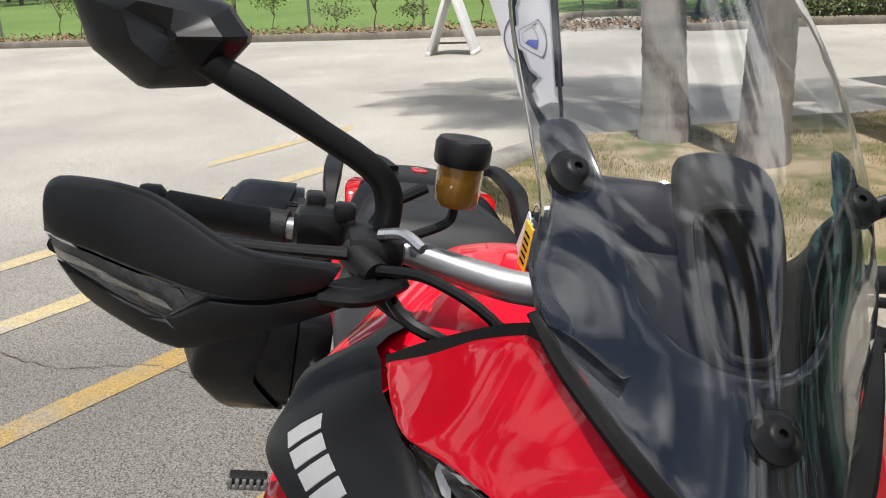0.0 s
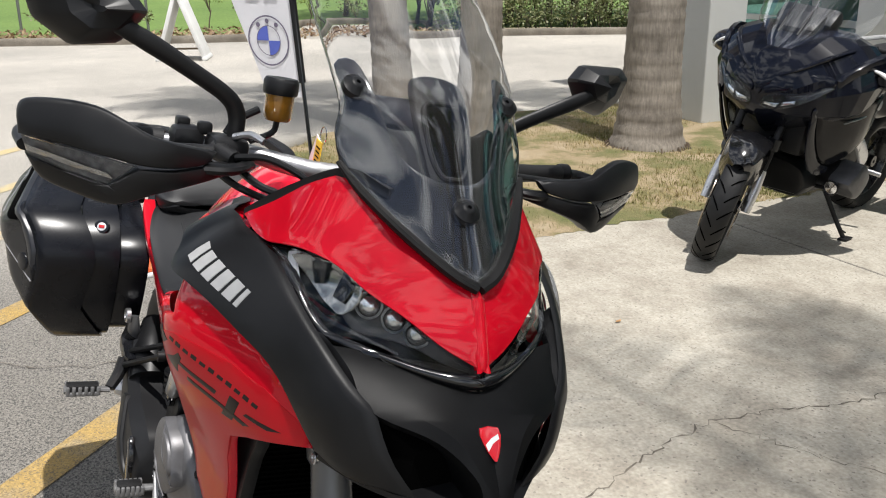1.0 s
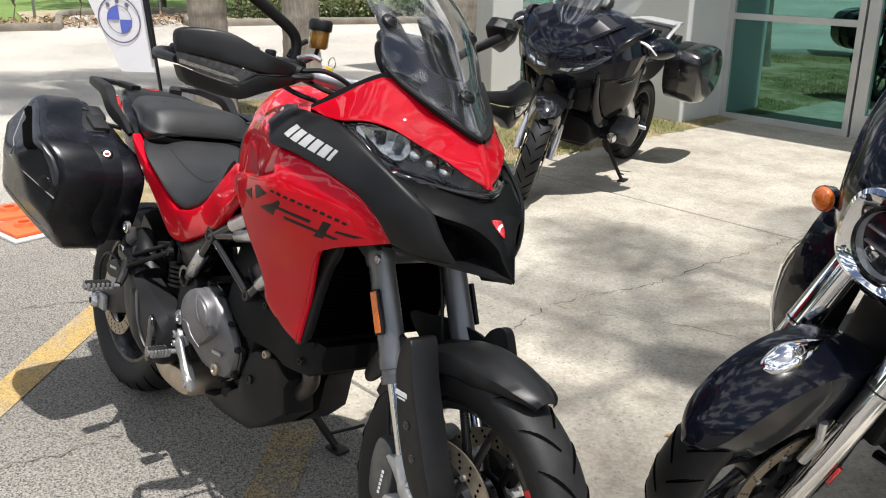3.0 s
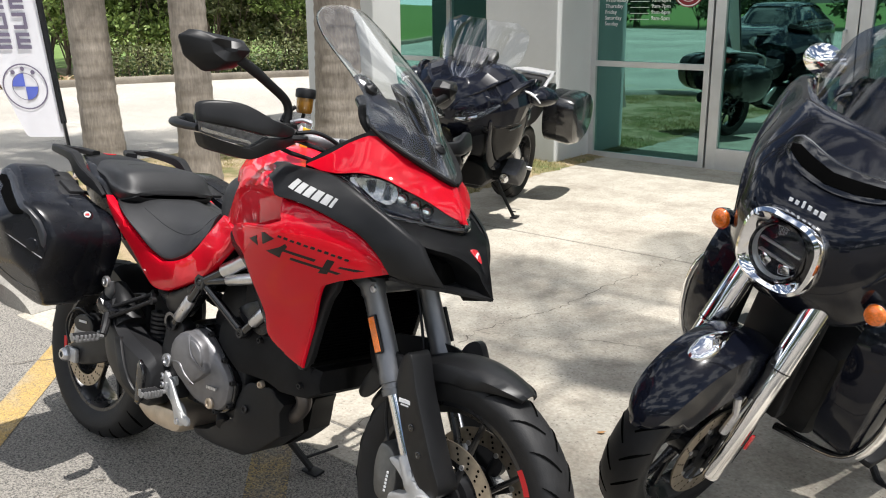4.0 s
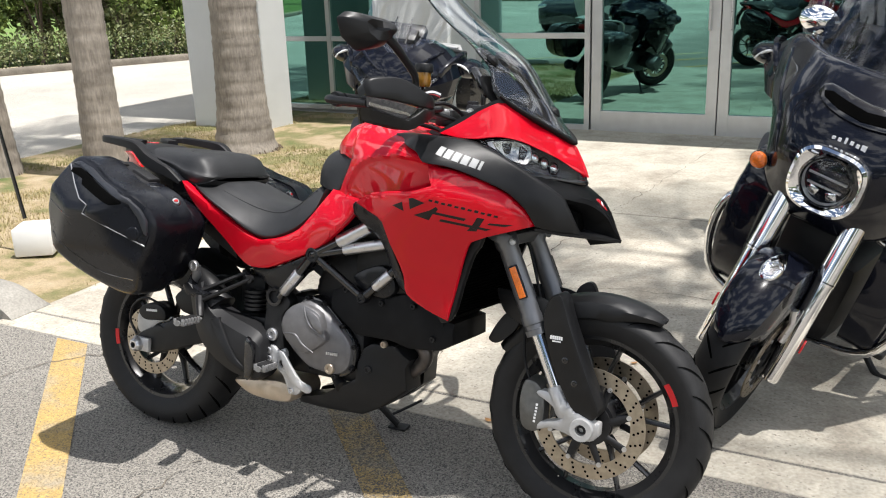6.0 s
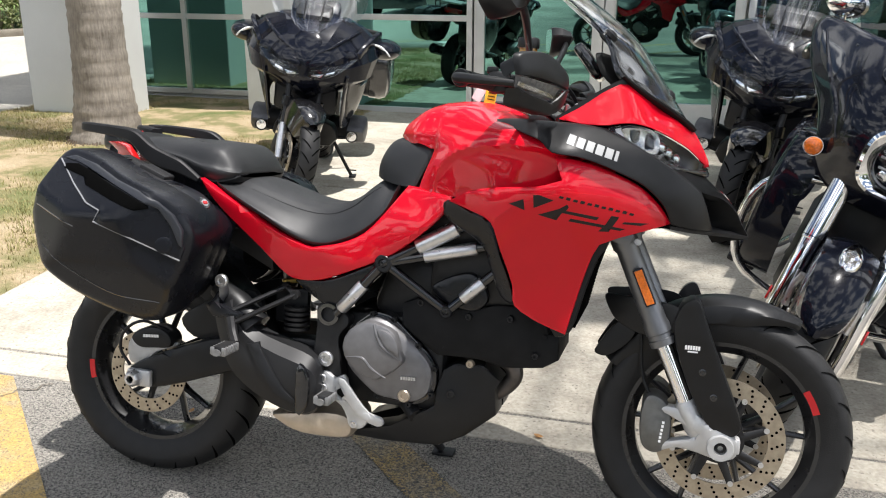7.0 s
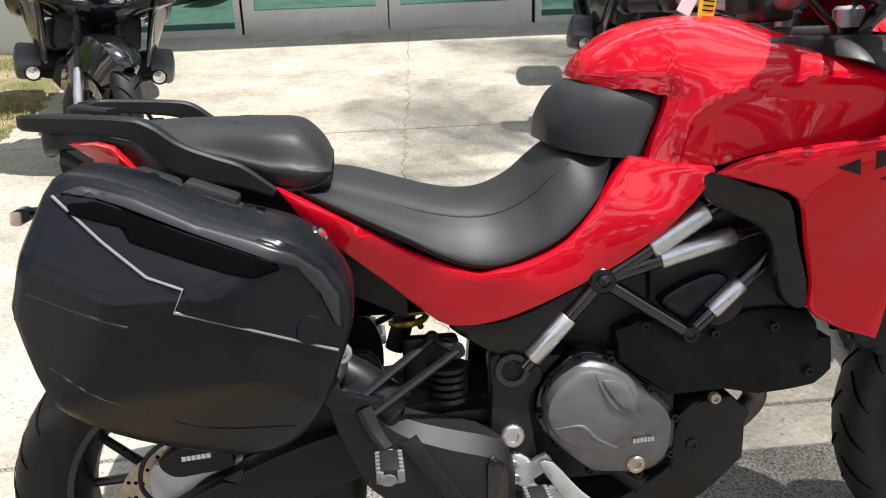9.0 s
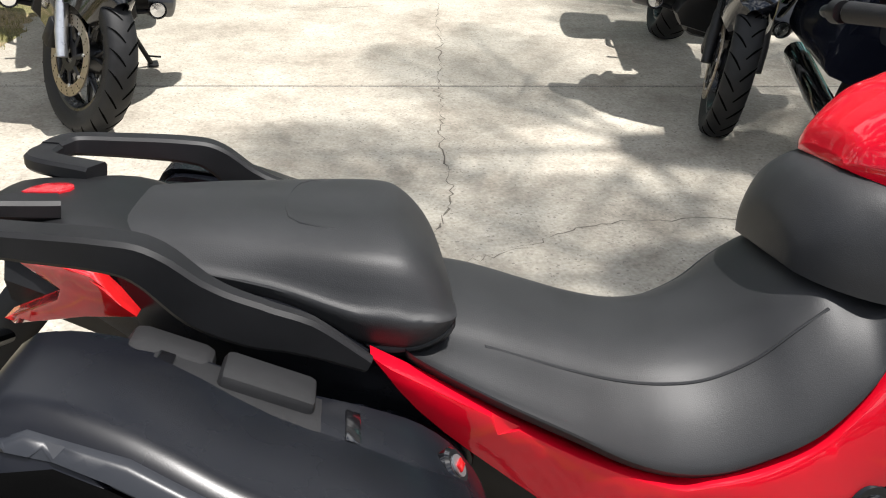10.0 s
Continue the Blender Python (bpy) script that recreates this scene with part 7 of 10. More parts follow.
def hugger():
    bm = bmesh.new()
    rings = []
    for i in range(15):
        a = radians(18 + 52 * i / 14)
        d, c = Vector((math.cos(a), 0, math.sin(a))), Vector((RX, 0, RZ))
        w = 0.095
        sec = [(-w, -0.06), (-w, -0.012), (-w * 0.8, 0.004), (0, 0.012), (w * 0.8, 0.004), (w, -0.012), (w, -0.06)]
        sec += [(p * 0.96, q - 0.005) for p, q in reversed(sec)]
        rings.append([c + d * (RR + 0.022 + q) + Vector((0, p, 0)) for p, q in sec])
    return ring_faces(bm, rings)


part("hugger", hugger(), BLACK, sw, "black rear wheel hugger")
both("hugger_side", lambda s: shell([(-0.70, 0.490), (-0.64, 0.535), (-0.56, 0.575), (-0.47, 0.590), (-0.44, 0.52), (-0.46, 0.44), (-0.56, 0.435), (-0.66, 0.440)], lambda a, b: 0.118 + 0 * a, 0.02, side=s, step=0.03, edge=0.006, smooth_n=3), BLACK, sw)
bm = bmesh.new()
coil = [(-0.40 + 0.030 * math.cos(a) + 0.020 * a / 6.28 * 0.55, 0.030 * math.sin(a) - 0.02, 0.60 + 0.022 * a / 6.28) for a in [i * 0.35 for i in range(110)]]
tube(bm, coil, 0.0065, 6)
part("shock_spring", bm, GOLD, sw, "gold shock absorber spring")
part("shock_body", rod(bmesh.new(), (-0.42, -0.02, 0.56), (-0.36, -0.02, 0.74), 0.02), DARK, sw)
bm = bmesh.new()
for i in range(5):
    lathe(bm, [(0.020, 0), (0.036, 0), (0.036, 0.008), (0.020, 0.008)], (-0.335, -0.13, 0.50 + i * 0.014), "z", 24)
part("preload_knob", bm, DARK, sw)
part("rear_guard", box(bmesh.new(), (-0.36, -0.10, 0.56), (0.10, 0.03, 0.10), 0.01), BLACK, sw)

def strap(path, wide, high):
    """A flat bar with bevelled edges along a path; wide is across, high is upwards."""
    n = 5
    pts = spline(path, n)
    rings = []
    for i, p in enumerate(pts):
        d = (pts[min(i + 1, len(pts) - 1)] - pts[max(i - 1, 0)]).normalized()
        across = d.cross(Vector((0, 0, 1))).normalized()
        up = across.cross(d)
        k, f = min(i // n, len(wide) - 2), (i - n * min(i // n, len(wide) - 2)) / n
        w, h = (wide[k] + (wide[k + 1] - wide[k]) * f) / 2, (high[k] + (high[k + 1] - high[k]) * f) / 2
        e = 0.004
        rings.append([p + across * a + up * b for a, b in ((-w, -h + e), (-w, h - e), (-w + e, h), (w - e, h), (w, h - e), (w, -h + e), (w - e, -h), (-w + e, -h))])
    bm = ring_faces(bmesh.new(), rings)
    bmesh.ops.recalc_face_normals(bm, faces=bm.faces)
    return bm


RAIL = shade("rough_black_rail", (0.011, 0.011, 0.012), 0.5, spec=0.25, vary=0.2, scale=20, bump=0.05, bump_scale=700)
# --- tail: sub-frame cover, grab rails, lamp, mud flap ---
tail_d = surface([(-0.60, 0.90, 0.19), (-0.75, 0.95, 0.17), (-0.93, 0.98, 0.10), (-0.60, 0.80, 0.17), (-0.80, 0.88, 0.15)])
for s in (-1, 1):
    part("tail_cover", shell([(-0.595, 0.895), (-0.66, 0.935), (-0.74, 0.955), (-0.82, 0.985), (-0.95, 1.005), (-0.965, 0.985), (-0.88, 0.930), (-0.80, 0.885), (-0.70, 0.83), (-0.58, 0.79), (-0.505, 0.768), (-0.50, 0.795), (-0.535, 0.855)], tail_d, 0.05, side=s, step=0.022, edge=0.006, smooth_n=3), SATIN, moto, "satin black tail cover")
    rail = [(-0.972, s * 0.150, 1.024), (-0.955, s * 0.185, 1.024), (-0.90, s * 0.197, 1.020), (-0.82, s * 0.205, 1.012), (-0.785, s * 0.208, 1.000), (-0.745, s * 0.210, 0.965), (-0.70, s * 0.210, 0.944), (-0.655, s * 0.210, 0.930), (-0.60, s * 0.205, 0.898)]
    gr = part("grab_rail", strap(rail, [0.030, 0.036, 0.038, 0.040, 0.036, 0.026, 0.022, 0.020, 0.014], [0.020, 0.024, 0.026, 0.030, 0.036, 0.044, 0.044, 0.036, 0.016]), RAIL, moto, "flat black grab rail", angle=25)
    part("rail_bridge", strap([(-0.972, s * 0.156, 1.024), (-0.968, s * 0.10, 1.022), (-0.90, s * 0.07, 1.014)], [0.03, 0.036, 0.04], [0.016, 0.018, 0.02]), RAIL, gr, angle=25)
    lamp = shell([(-0.918, 0.985), (-0.875, 0.986), (-0.848, 0.978), (-0.812, 0.935), (-0.860, 0.932), (-0.935, 0.915), (-0.945, 0.920), (-0.885, 0.950), (-0.880, 0.960)], surface([(-0.92, 0.98, 0.150), (-0.81, 0.935, 0.172), (-0.94, 0.917, 0.13), (-0.86, 0.95, 0.165)]), 0.03, side=s, step=0.016, edge=0.004, smooth_n=0)
    part("tail_lamp", lamp, TAILRED, moto, "red tail lamp wing")
part("tail_deck", half_loft([(x, [(0, t), (w * 0.5, t - 0.002), (w * 0.85, t - 0.008), (w, t - 0.02), (w * 0.9, t - 0.05), (0, t - 0.055)]) for x, t, w in ((-0.985, 1.006, 0.05), (-0.975, 1.014, 0.085), (-0.92, 1.014, 0.105), (-0.86, 1.010, 0.12), (-0.80, 0.99, 0.13), (-0.65, 0.95, 0.15))], 3, m=3), BLACK, moto, "black tail deck")
bm = shell([(-0.955, -0.012), (-0.94, 0.016), (-0.915, 0.018), (-0.905, 0.0), (-0.915, -0.018), (-0.94, -0.016)], lambda a, b: 1.0165 + 0 * a, 0.003, "z", step=0.01, edge=0.001, smooth_n=2)
part("tail_badge", bm, shade("red_tail_badge", (0.6, 0.01, 0.02), 0.25, coat=1.0), moto, "small red shield badge")
part("tail_under", half_loft([(x, [(0, t), (w, t), (w, t - h), (0, t - h)]) for x, t, w, h in ((-0.95, 0.975, 0.09, 0.05), (-0.80, 0.93, 0.11, 0.07), (-0.60, 0.88, 0.14, 0.12), (-0.40, 0.80, 0.15, 0.14))], 2, m=3), BLACK, moto)
part("plate_bracket", tube(bmesh.new(), [(-0.90, 0, 0.95), (-0.99, 0, 0.86), (-1.05, 0, 0.74), (-1.06, 0, 0.66)], [0.03, 0.028, 0.03, 0.04], 8, 4, flat=0.3, up=(0, 1, 0)), BLACK, moto)
for s in (-1, 1):
    bm = tube(bmesh.new(), [(-0.985, s * 0.03, 0.86), (-1.0, s * 0.09, 0.872), (-1.0, s * 0.165, 0.878)], [0.012, 0.011, 0.016], 10, flat=0.7)
    ri = part("rear_indicator", bm, BLACK, moto)
    part("rear_indicator_lens", box(bmesh.new(), (-1.008, s * 0.14, 0.874), (0.02, 0.06, 0.024), 0.006), shade("amber_clear", (0.7, 0.5, 0.4), 0.2, coat=0.8), ri)
# near-black block, coloured as the shade under the seat
part("under_seat_core", box(bmesh.new(), (-0.34, 0, 0.72), (0.36, 0.24, 0.14), 0.03), NEARBLACK, moto)
part("side_stand", tube(bmesh.new(), [(-0.13, 0.10, 0.30), (-0.07, 0.20, 0.17), (0.0, 0.262, 0.068)], [0.014, 0.013, 0.012], 10, 3), DARK, moto, "folded-out black side stand")
part("stand_foot", box(bmesh.new(), (0.005, 0.268, 0.058), (0.07, 0.045, 0.010), 0.004, Matrix.Rotation(radians(11), 4, "X")), DARK, moto)
part("stand_lug", tube(bmesh.new(), [(-0.02, 0.25, 0.10), (0.045, 0.29, 0.14), (0.075, 0.30, 0.16)], [0.005, 0.005, 0.005], 8), DARK, moto)

# --- side cases ---
PEBBLE = shade("pebbled_black_plastic", (0.016, 0.016, 0.017), 0.5, spec=0.3, vary=0.15, scale=20, bump=0.5, bump_scale=1500)
CASE = shade("case_plastic", (0.0045, 0.0050, 0.0075), 0.27, spec=0.30, vary=0.2, scale=9, bump=0.02, bump_scale=900, rvary=0.07)
SLOT = [(-0.845, 0.934), (-0.81, 0.935), (-0.775, 0.923), (-0.69, 0.889), (-0.60, 0.857), (-0.580, 0.848), (-0.578, 0.840), (-0.61, 0.834), (-0.68, 0.856), (-0.765, 0.886), (-0.778, 0.904), (-0.845, 0.922)]
OUTER = [(-0.872, 0.962), (-0.83, 0.968), (-0.76, 0.948), (-0.678, 0.912), (-0.60, 0.888), (-0.55, 0.868), (-0.512, 0.835), (-0.488, 0.790), (-0.490, 0.745), (-0.510, 0.690), (-0.545, 0.615), (-0.585, 0.560), (-0.640, 0.538), (-0.725, 0.556), (-0.830, 0.610), (-0.892, 0.680), (-0.926, 0.790), (-0.920, 0.830), (-0.898, 0.900)]
case_c = (-0.71, 0.76)


def lid_d(a, b):
    """Five flat faces of the lid that meet in softly rounded edges."""
    a, b = np.atleast_1d(a), np.atleast_1d(b)
    faces = np.stack([0.505 + 0.18 * (b - 0.81), 0.505 - 0.75 * (b - 0.82), 0.475 + 0.66 * (b - 0.68), 0.490 - 0.45 * (a + 0.62), 0.500 + 0.35 * (a + 0.80)])
    return -0.0035 * np.log(np.exp(-faces / 0.0035).sum(0))


for s in (-1, 1):
    cs = new("side_case")
    cs.parent = moto
    part("case_body", shell([(case_c[0] + (a - case_c[0]) * 0.965, case_c[1] + (b - case_c[1]) * 0.965) for a, b in OUTER], lambda a, b: 0.345 + 0 * a, 0.085, side=s, step=0.03, edge=0.006, smooth_n=3), CASE, cs, "black hard case body")
    part("case_back", shell([(case_c[0] + (a - case_c[0]) * 0.93, case_c[1] + (b - case_c[1]) * (0.70 if b > case_c[1] else 0.90)) for a, b in OUTER], lambda a, b: 0.264 + 0 * a, 0.072, side=s, step=0.03, edge=0.010, smooth_n=3), CASE, cs, "black case back towards the wheel")
    part("case_seam", shell([(case_c[0] + (a - case_c[0]) * 0.975, case_c[1] + (b - case_c[1]) * 0.975) for a, b in OUTER], lambda a, b: 0.356 + 0 * a, 0.016, side=s, step=0.03, edge=0.002, smooth_n=3), GLOSS, cs)
    lid = part("case_lid", shell(OUTER, lid_d, 0.115, side=s, step=0.011, edge=0.014, smooth_n=3), CASE, cs, "matte black case lid")
    INS = [(-0.866, 0.944), (-0.80, 0.888), (-0.742, 0.845), (-0.697, 0.829), (-0.710, 0.802), (-0.62, 0.768), (-0.512, 0.715), (-0.502, 0.745), (-0.520, 0.800), (-0.548, 0.846), (-0.585, 0.874), (-0.604, 0.880), (-0.625, 0.872), (-0.77, 0.920), (-0.792, 0.938), (-0.84, 0.952)]
    part("case_panel", shell(INS, lid_d, 0.006, side=s, step=0.016, edge=0.003, smooth_n=0, lift=0.005), CASE, lid, "raised satin black lid panel")
    # pale tube that paints the highlight along the panel's edge
    line = [(a, b) for a, b in ((-0.866, 0.944), (-0.80, 0.888), (-0.742, 0.845), (-0.697, 0.829), (-0.710, 0.802), (-0.62, 0.768), (-0.512, 0.715))]
    pts = [(a, s * (float(lid_d(a, b)[0]) + 0.0035), b) for a, b in line]
    part("panel_edge", tube(bmesh.new(), pts, 0.0022, 6), shade("painted_edge_highlight", (0.30, 0.30, 0.31), 0.25, 0.3), lid)
    part("case_handle", shell(SLOT, lid_d, 0.03, side=s, step=0.012, edge=0.003, smooth_n=0, lift=0.0085), NEARBLACK, lid, "recessed carrying handle slot")
    SATINBAND = shade("satin_band_plastic", (0.013, 0.0145, 0.019), 0.36, spec=0.62, vary=0.15, scale=12, bump=0.03, bump_scale=800)
    BAND = [(-0.856, 0.948), (-0.83, 0.954), (-0.762, 0.936), (-0.684, 0.902), (-0.604, 0.877), (-0.560, 0.858), (-0.526, 0.828), (-0.505, 0.79), (-0.506, 0.748), (-0.513, 0.754), (-0.530, 0.80), (-0.557, 0.840), (-0.585, 0.853), (-0.604, 0.861), (-0.69, 0.893), (-0.775, 0.927), (-0.81, 0.939)]
    part("lid_band", shell(BAND, lid_d, 0.012, side=s, step=0.012, edge=0.0025, smooth_n=0, lift=0.009), SATINBAND, lid, "satin band round the lid top")
    circ = [(-0.545 + 0.019 * math.cos(a), 0.752 + 0.021 * math.sin(a)) for a in [2 * math.pi * i / 16 for i in range(16)]]
    part("lid_roundel", shell(circ, lid_d, 0.006, side=s, step=0.012, edge=0.002, smooth_n=0, lift=0.008), CASE, lid)
    for o in ([(-0.77, 0.785), (-0.90, 0.83)], [(-0.88, 0.73), (-0.72, 0.62), (-0.58, 0.60)]):
        part("lid_crease", tube(bmesh.new(), [(p.x, s * (float(lid_d(p.x, p.y)[0]) - 0.0008), p.y) for p in spline([(q[0], q[1], 0) for q in o], 8)], 0.002, 6), GLOSS, lid)
    lk = lathe(bmesh.new(), [(0.0001, 0.0), (0.018, 0.0), (0.018, 0.008), (0.015, 0.011), (0.0001, 0.011)], (0, 0, 0), "z", 24)
    nrm = Vector((0.78, s * 0.25, 0.5)).normalized()
    bmesh.ops.transform(lk, matrix=Matrix.Translation((-0.536, s * 0.298, 0.841)) @ nrm.to_track_quat("Z", "Y").to_matrix().to_4x4(), verts=lk.verts)
    lo = part("case_lock", lk, GLOSS, cs, "round black case lock")
    lk = lathe(bmesh.new(), [(0.0001, 0.010), (0.010, 0.010), (0.010, 0.0125), (0.0001, 0.0125)], (0, 0, 0), "z", 20)
    bmesh.ops.transform(lk, matrix=Matrix.Translation((-0.536, s * 0.298, 0.841)) @ nrm.to_track_quat("Z", "Y").to_matrix().to_4x4(), verts=lk.verts)
    part("lock_centre", lk, ALU, lo, "silver lock barrel")
    lk = box(bmesh.new(), (0, 0, 0.0132), (0.013, 0.008, 0.003), 0.001)
    bmesh.ops.transform(lk, matrix=Matrix.Translation((-0.536, s * 0.298, 0.841)) @ nrm.to_track_quat("Z", "Y").to_matrix().to_4x4(), verts=lk.verts)
    part("key_plate", lk, TAILRED, lo)
    tilt = Matrix.Rotation(radians(22), 4, "Y")
    hg = part("case_hinge", box(bmesh.new(), (-0.690, s * 0.292, 0.909), (0.185, 0.060, 0.010), 0.003, tilt), PEBBLE, cs, "textured hinge plate on the case top")
    part("hinge_block", box(bmesh.new(), (-0.688, s * 0.272, 0.906), (0.082, 0.052, 0.036), 0.007, tilt), PEBBLE, hg)
    for k in (-1, 1):
        part("hinge_clip", box(bmesh.new(), (-0.690 + k * 0.074, s * 0.300, 0.914 - k * 0.030), (0.014, 0.052, 0.009), 0.002, tilt), GLOSS, hg)
    part("hinge_pin", rod(bmesh.new(), (-0.775, s * 0.328, 0.947), (-0.606, s * 0.328, 0.878), 0.0035, 8), FORK, hg)
    part("case_latch", box(bmesh.new(), (-0.768, s * 0.252, 0.930), (0.075, 0.055, 0.032), 0.012, tilt), PEBBLE, cs, "rounded case latch")
    box_bm = box(bmesh.new(), (-0.66, s * 0.21, 0.80), (0.26, 0.04, 0.10), 0.012, Matrix.Rotation(radians(15), 4, "Y"))
    part("case_mount", box_bm, DARK, cs)

# ---- the other motorcycles ----
PEARL = shade("gloss_black_metallic_paint", (0.005, 0.006, 0.011), 0.2, coat=0.5, coat_rough=0.015, spec=0.10, vary=0.15, scale=8)
TITAN = shade("grey_titanium_paint", (0.035, 0.034, 0.034), 0.3, 0.5, coat=0.8)
GREYHEAD = shade("grey_cylinder_cover", (0.10, 0.10, 0.105), 0.42, 0.5, vary=0.15, scale=30, bump=0.1, bump_scale=300)
PANNIER = shade("dark_grey_pannier_paint", (0.010, 0.010, 0.011), 0.22, coat=0.8, vary=0.1, scale=5)
RTSIDE = shade("dark_side_paint", (0.004, 0.004, 0.005), 0.16, coat=0.12, spec=0.12, vary=0.2, scale=5)
REFLECTOR = shade("bright_lamp_reflector", (0.80, 0.81, 0.83), 0.10, 1.0, bump=0.3, bump_scale=90)
AMBERLENS = shade("amber_lamp_lens", (0.80, 0.17, 0.015), 0.15, coat=1.0, vary=0.25, scale=160, bump=0.5, bump_scale=320)
SMOKESCREEN = glassy("smoked_screen", (0.30, 0.31, 0.33), 0.0, 1.35)


def arc_guard(centre, keys, lip=0.07, thick=0.005):
    """A mudguard swept about a wheel's axle: keys are (degrees, radius, half width)."""
    bm, rings = bmesh.new(), []
    for a, r, w in spline(keys, 4):
        t = radians(a)
        d, n, c = Vector((math.cos(t), 0, math.sin(t))), Vector((0, 1, 0)), Vector((centre[0], 0, centre[1]))
        outer = [(-w, -lip), (-w, -lip * 0.5), (-w * 0.92, -0.016), (-w * 0.6, 0.0), (0, 0.01), (w * 0.6, 0.0), (w * 0.92, -0.016), (w, -lip * 0.5), (w, -lip)]
        inner = [(p * 0.94, q - thick) for p, q in reversed(outer)]
        rings.append([c + d * (r + q) + n * p for p, q in outer + inner])
    return ring_faces(bm, rings)


def screen_rows(rows, n=5):
    """Even steps between screen rows of four numbers."""
    out = []
    a, b = spline([r[:3] for r in rows], n), spline([(r[3], 0, 0) for r in rows], n)
    for p, q in zip(a, b):
        out.append((p.x, p.y, p.z, q.x))
    return out


def clear_screen(rows, thick=0.004):
    rings = []
    for x, z, w, back in screen_rows(rows):
        pts = [Vector((x - back * (k / 8) ** 2, w * k / 8, z)) for k in range(-8, 9)]
        rings.append(pts + [p - Vector((thick, 0, thick * 0.5)) for p in reversed(pts)])
    return ring_faces(bmesh.new(), rings)


def touring_motorcycle(m, label, fork_paint, steer):
    """A fully faired touring motorcycle with twin headlamps, screen, flat-twin engine and panniers."""
    t = thing("touring_motorcycle", m, label, "motorcycle", "touring motorcycles by the shop")
    fx, fz, rx, rz = 0.74, 0.305, -0.745, 0.31
    wheel((fx, fz), 0.305, 0.060, 0.215, 5, t, "front_wheel", None, 22)
    wheel((rx, rz), 0.31, 0.088, 0.215, 5, t, "rear_wheel", None, 20)
    for s in (-1, 1):
        disc((fx, fz), s * 0.075, 0.158, 0.115, t, 18, "front_brake_disc")
        leg = part("fork_leg", tube(bmesh.new(), [(0.655, s * 0.10, 0.50), (0.66, s * 0.10, 0.48), (0.70, s * 0.104, 0.385), (fx, s * 0.104, fz - 0.01)], [0.021, 0.024, 0.026, 0.022], 18), fork_paint, t, "silver fork leg")
        part("brake_caliper", box(bmesh.new(), (0.63, s * 0.098, 0.36), (0.065, 0.06, 0.12), 0.016, Matrix.Rotation(radians(20), 4, "Y")), DARK, leg)
        part("stanchion", tube(bmesh.new(), [(0.50, s * 0.10, 0.86), (0.658, s * 0.10, 0.485)], 0.018, 16), DARK, leg, "black upper fork tube")
        part("fork_boot", lathe(bmesh.new(), [(0.028, -0.03), (0.034, -0.03), (0.034, 0.03), (0.028, 0.03)], (0.60, s * 0.10, 0.63), "z", 16), SATIN, leg)
    part("front_mudguard", arc_guard((fx, fz), [(172, 0.335, 0.070), (150, 0.345, 0.092), (125, 0.360, 0.106), (100, 0.368, 0.108), (78, 0.362, 0.098), (62, 0.348, 0.072), (54, 0.336, 0.03)], 0.17), GLOSS, t, "gloss black front mudguard")
    turn = Matrix.Translation((0.60, 0, 0.63)) @ Matrix.Rotation(radians(steer), 4, Vector((-0.39, 0, 0.92))) @ Matrix.Translation((-0.60, 0, -0.63))
    for ob in list(t.children):
        if not ob.name.startswith("rear_wheel"):
            ob.matrix_basis = turn @ ob.matrix_basis
    # fairing body
    body = part("fairing", half_loft([
        (0.672, [(0, 0.90), (0.03, 0.895), (0.05, 0.865), (0.04, 0.815), (0, 0.80)]),
        (0.655, [(0, 0.955), (0.07, 0.945), (0.13, 0.89), (0.11, 0.79), (0, 0.76)]),
        (0.60, [(0, 1.035), (0.12, 1.025), (0.225, 0.95), (0.21, 0.79), (0, 0.70)]),
        (0.50, [(0, 1.12), (0.16, 1.115), (0.31, 1.01), (0.32, 0.80), (0, 0.64)]),
        (0.38, [(0, 1.165), (0.19, 1.16), (0.38, 1.05), (0.385, 0.82), (0, 0.60)]),
        (0.24, [(0, 1.14), (0.20, 1.15), (0.39, 1.05), (0.385, 0.88), (0, 0.58)]),
        (0.10, [(0, 1.06), (0.18, 1.09), (0.34, 1.01), (0.345, 0.86), (0, 0.54)]),
        (-0.04, [(0, 1.02), (0.14, 1.03), (0.25, 0.97), (0.27, 0.84), (0, 0.52)]),
    ], 2, m=2), PEARL, t, "gloss black full fairing", angle=9)
    crest = part("nose_crest", half_loft([(x, [(0, z), (w * 0.6, z - 0.006), (w, z - 0.03), (0, z - 0.04)]) for x, z, w in ((0.682, 0.895, 0.012), (0.672, 0.93, 0.04), (0.645, 0.985, 0.075), (0.60, 1.045, 0.10), (0.55, 1.09, 0.085))], 3, m=4), PEARL, body, "raised nose crest")
    for s in (-1, 1):
        rib = [(0.648, s * 0.075, 0.955), (0.60, s * 0.16, 1.005), (0.52, s * 0.245, 1.065), (0.42, s * 0.30, 1.10)]
        part("fairing_rib", tube(bmesh.new(), rib, [0.006, 0.014, 0.016, 0.008], 8, 5, flat=0.7), PEARL, body)
    # twin headlamps round the nose
    for s in (-1, 1):
        hd = surface([(a, b - 0.045, d) for a, b, d in ((0.03, 0.85, 0.672), (0.03, 0.97, 0.664), (0.12, 0.88, 0.655), (0.12, 1.0, 0.625), (0.22, 0.92, 0.605), (0.21, 1.03, 0.575), (0.27, 0.97, 0.56))])
        out = [(0.030, 0.852), (0.10, 0.846), (0.19, 0.880), (0.285, 0.958), (0.298, 0.985), (0.22, 0.972), (0.13, 0.936), (0.05, 0.905)]
        out = [(a, b - 0.045) for a, b in out]
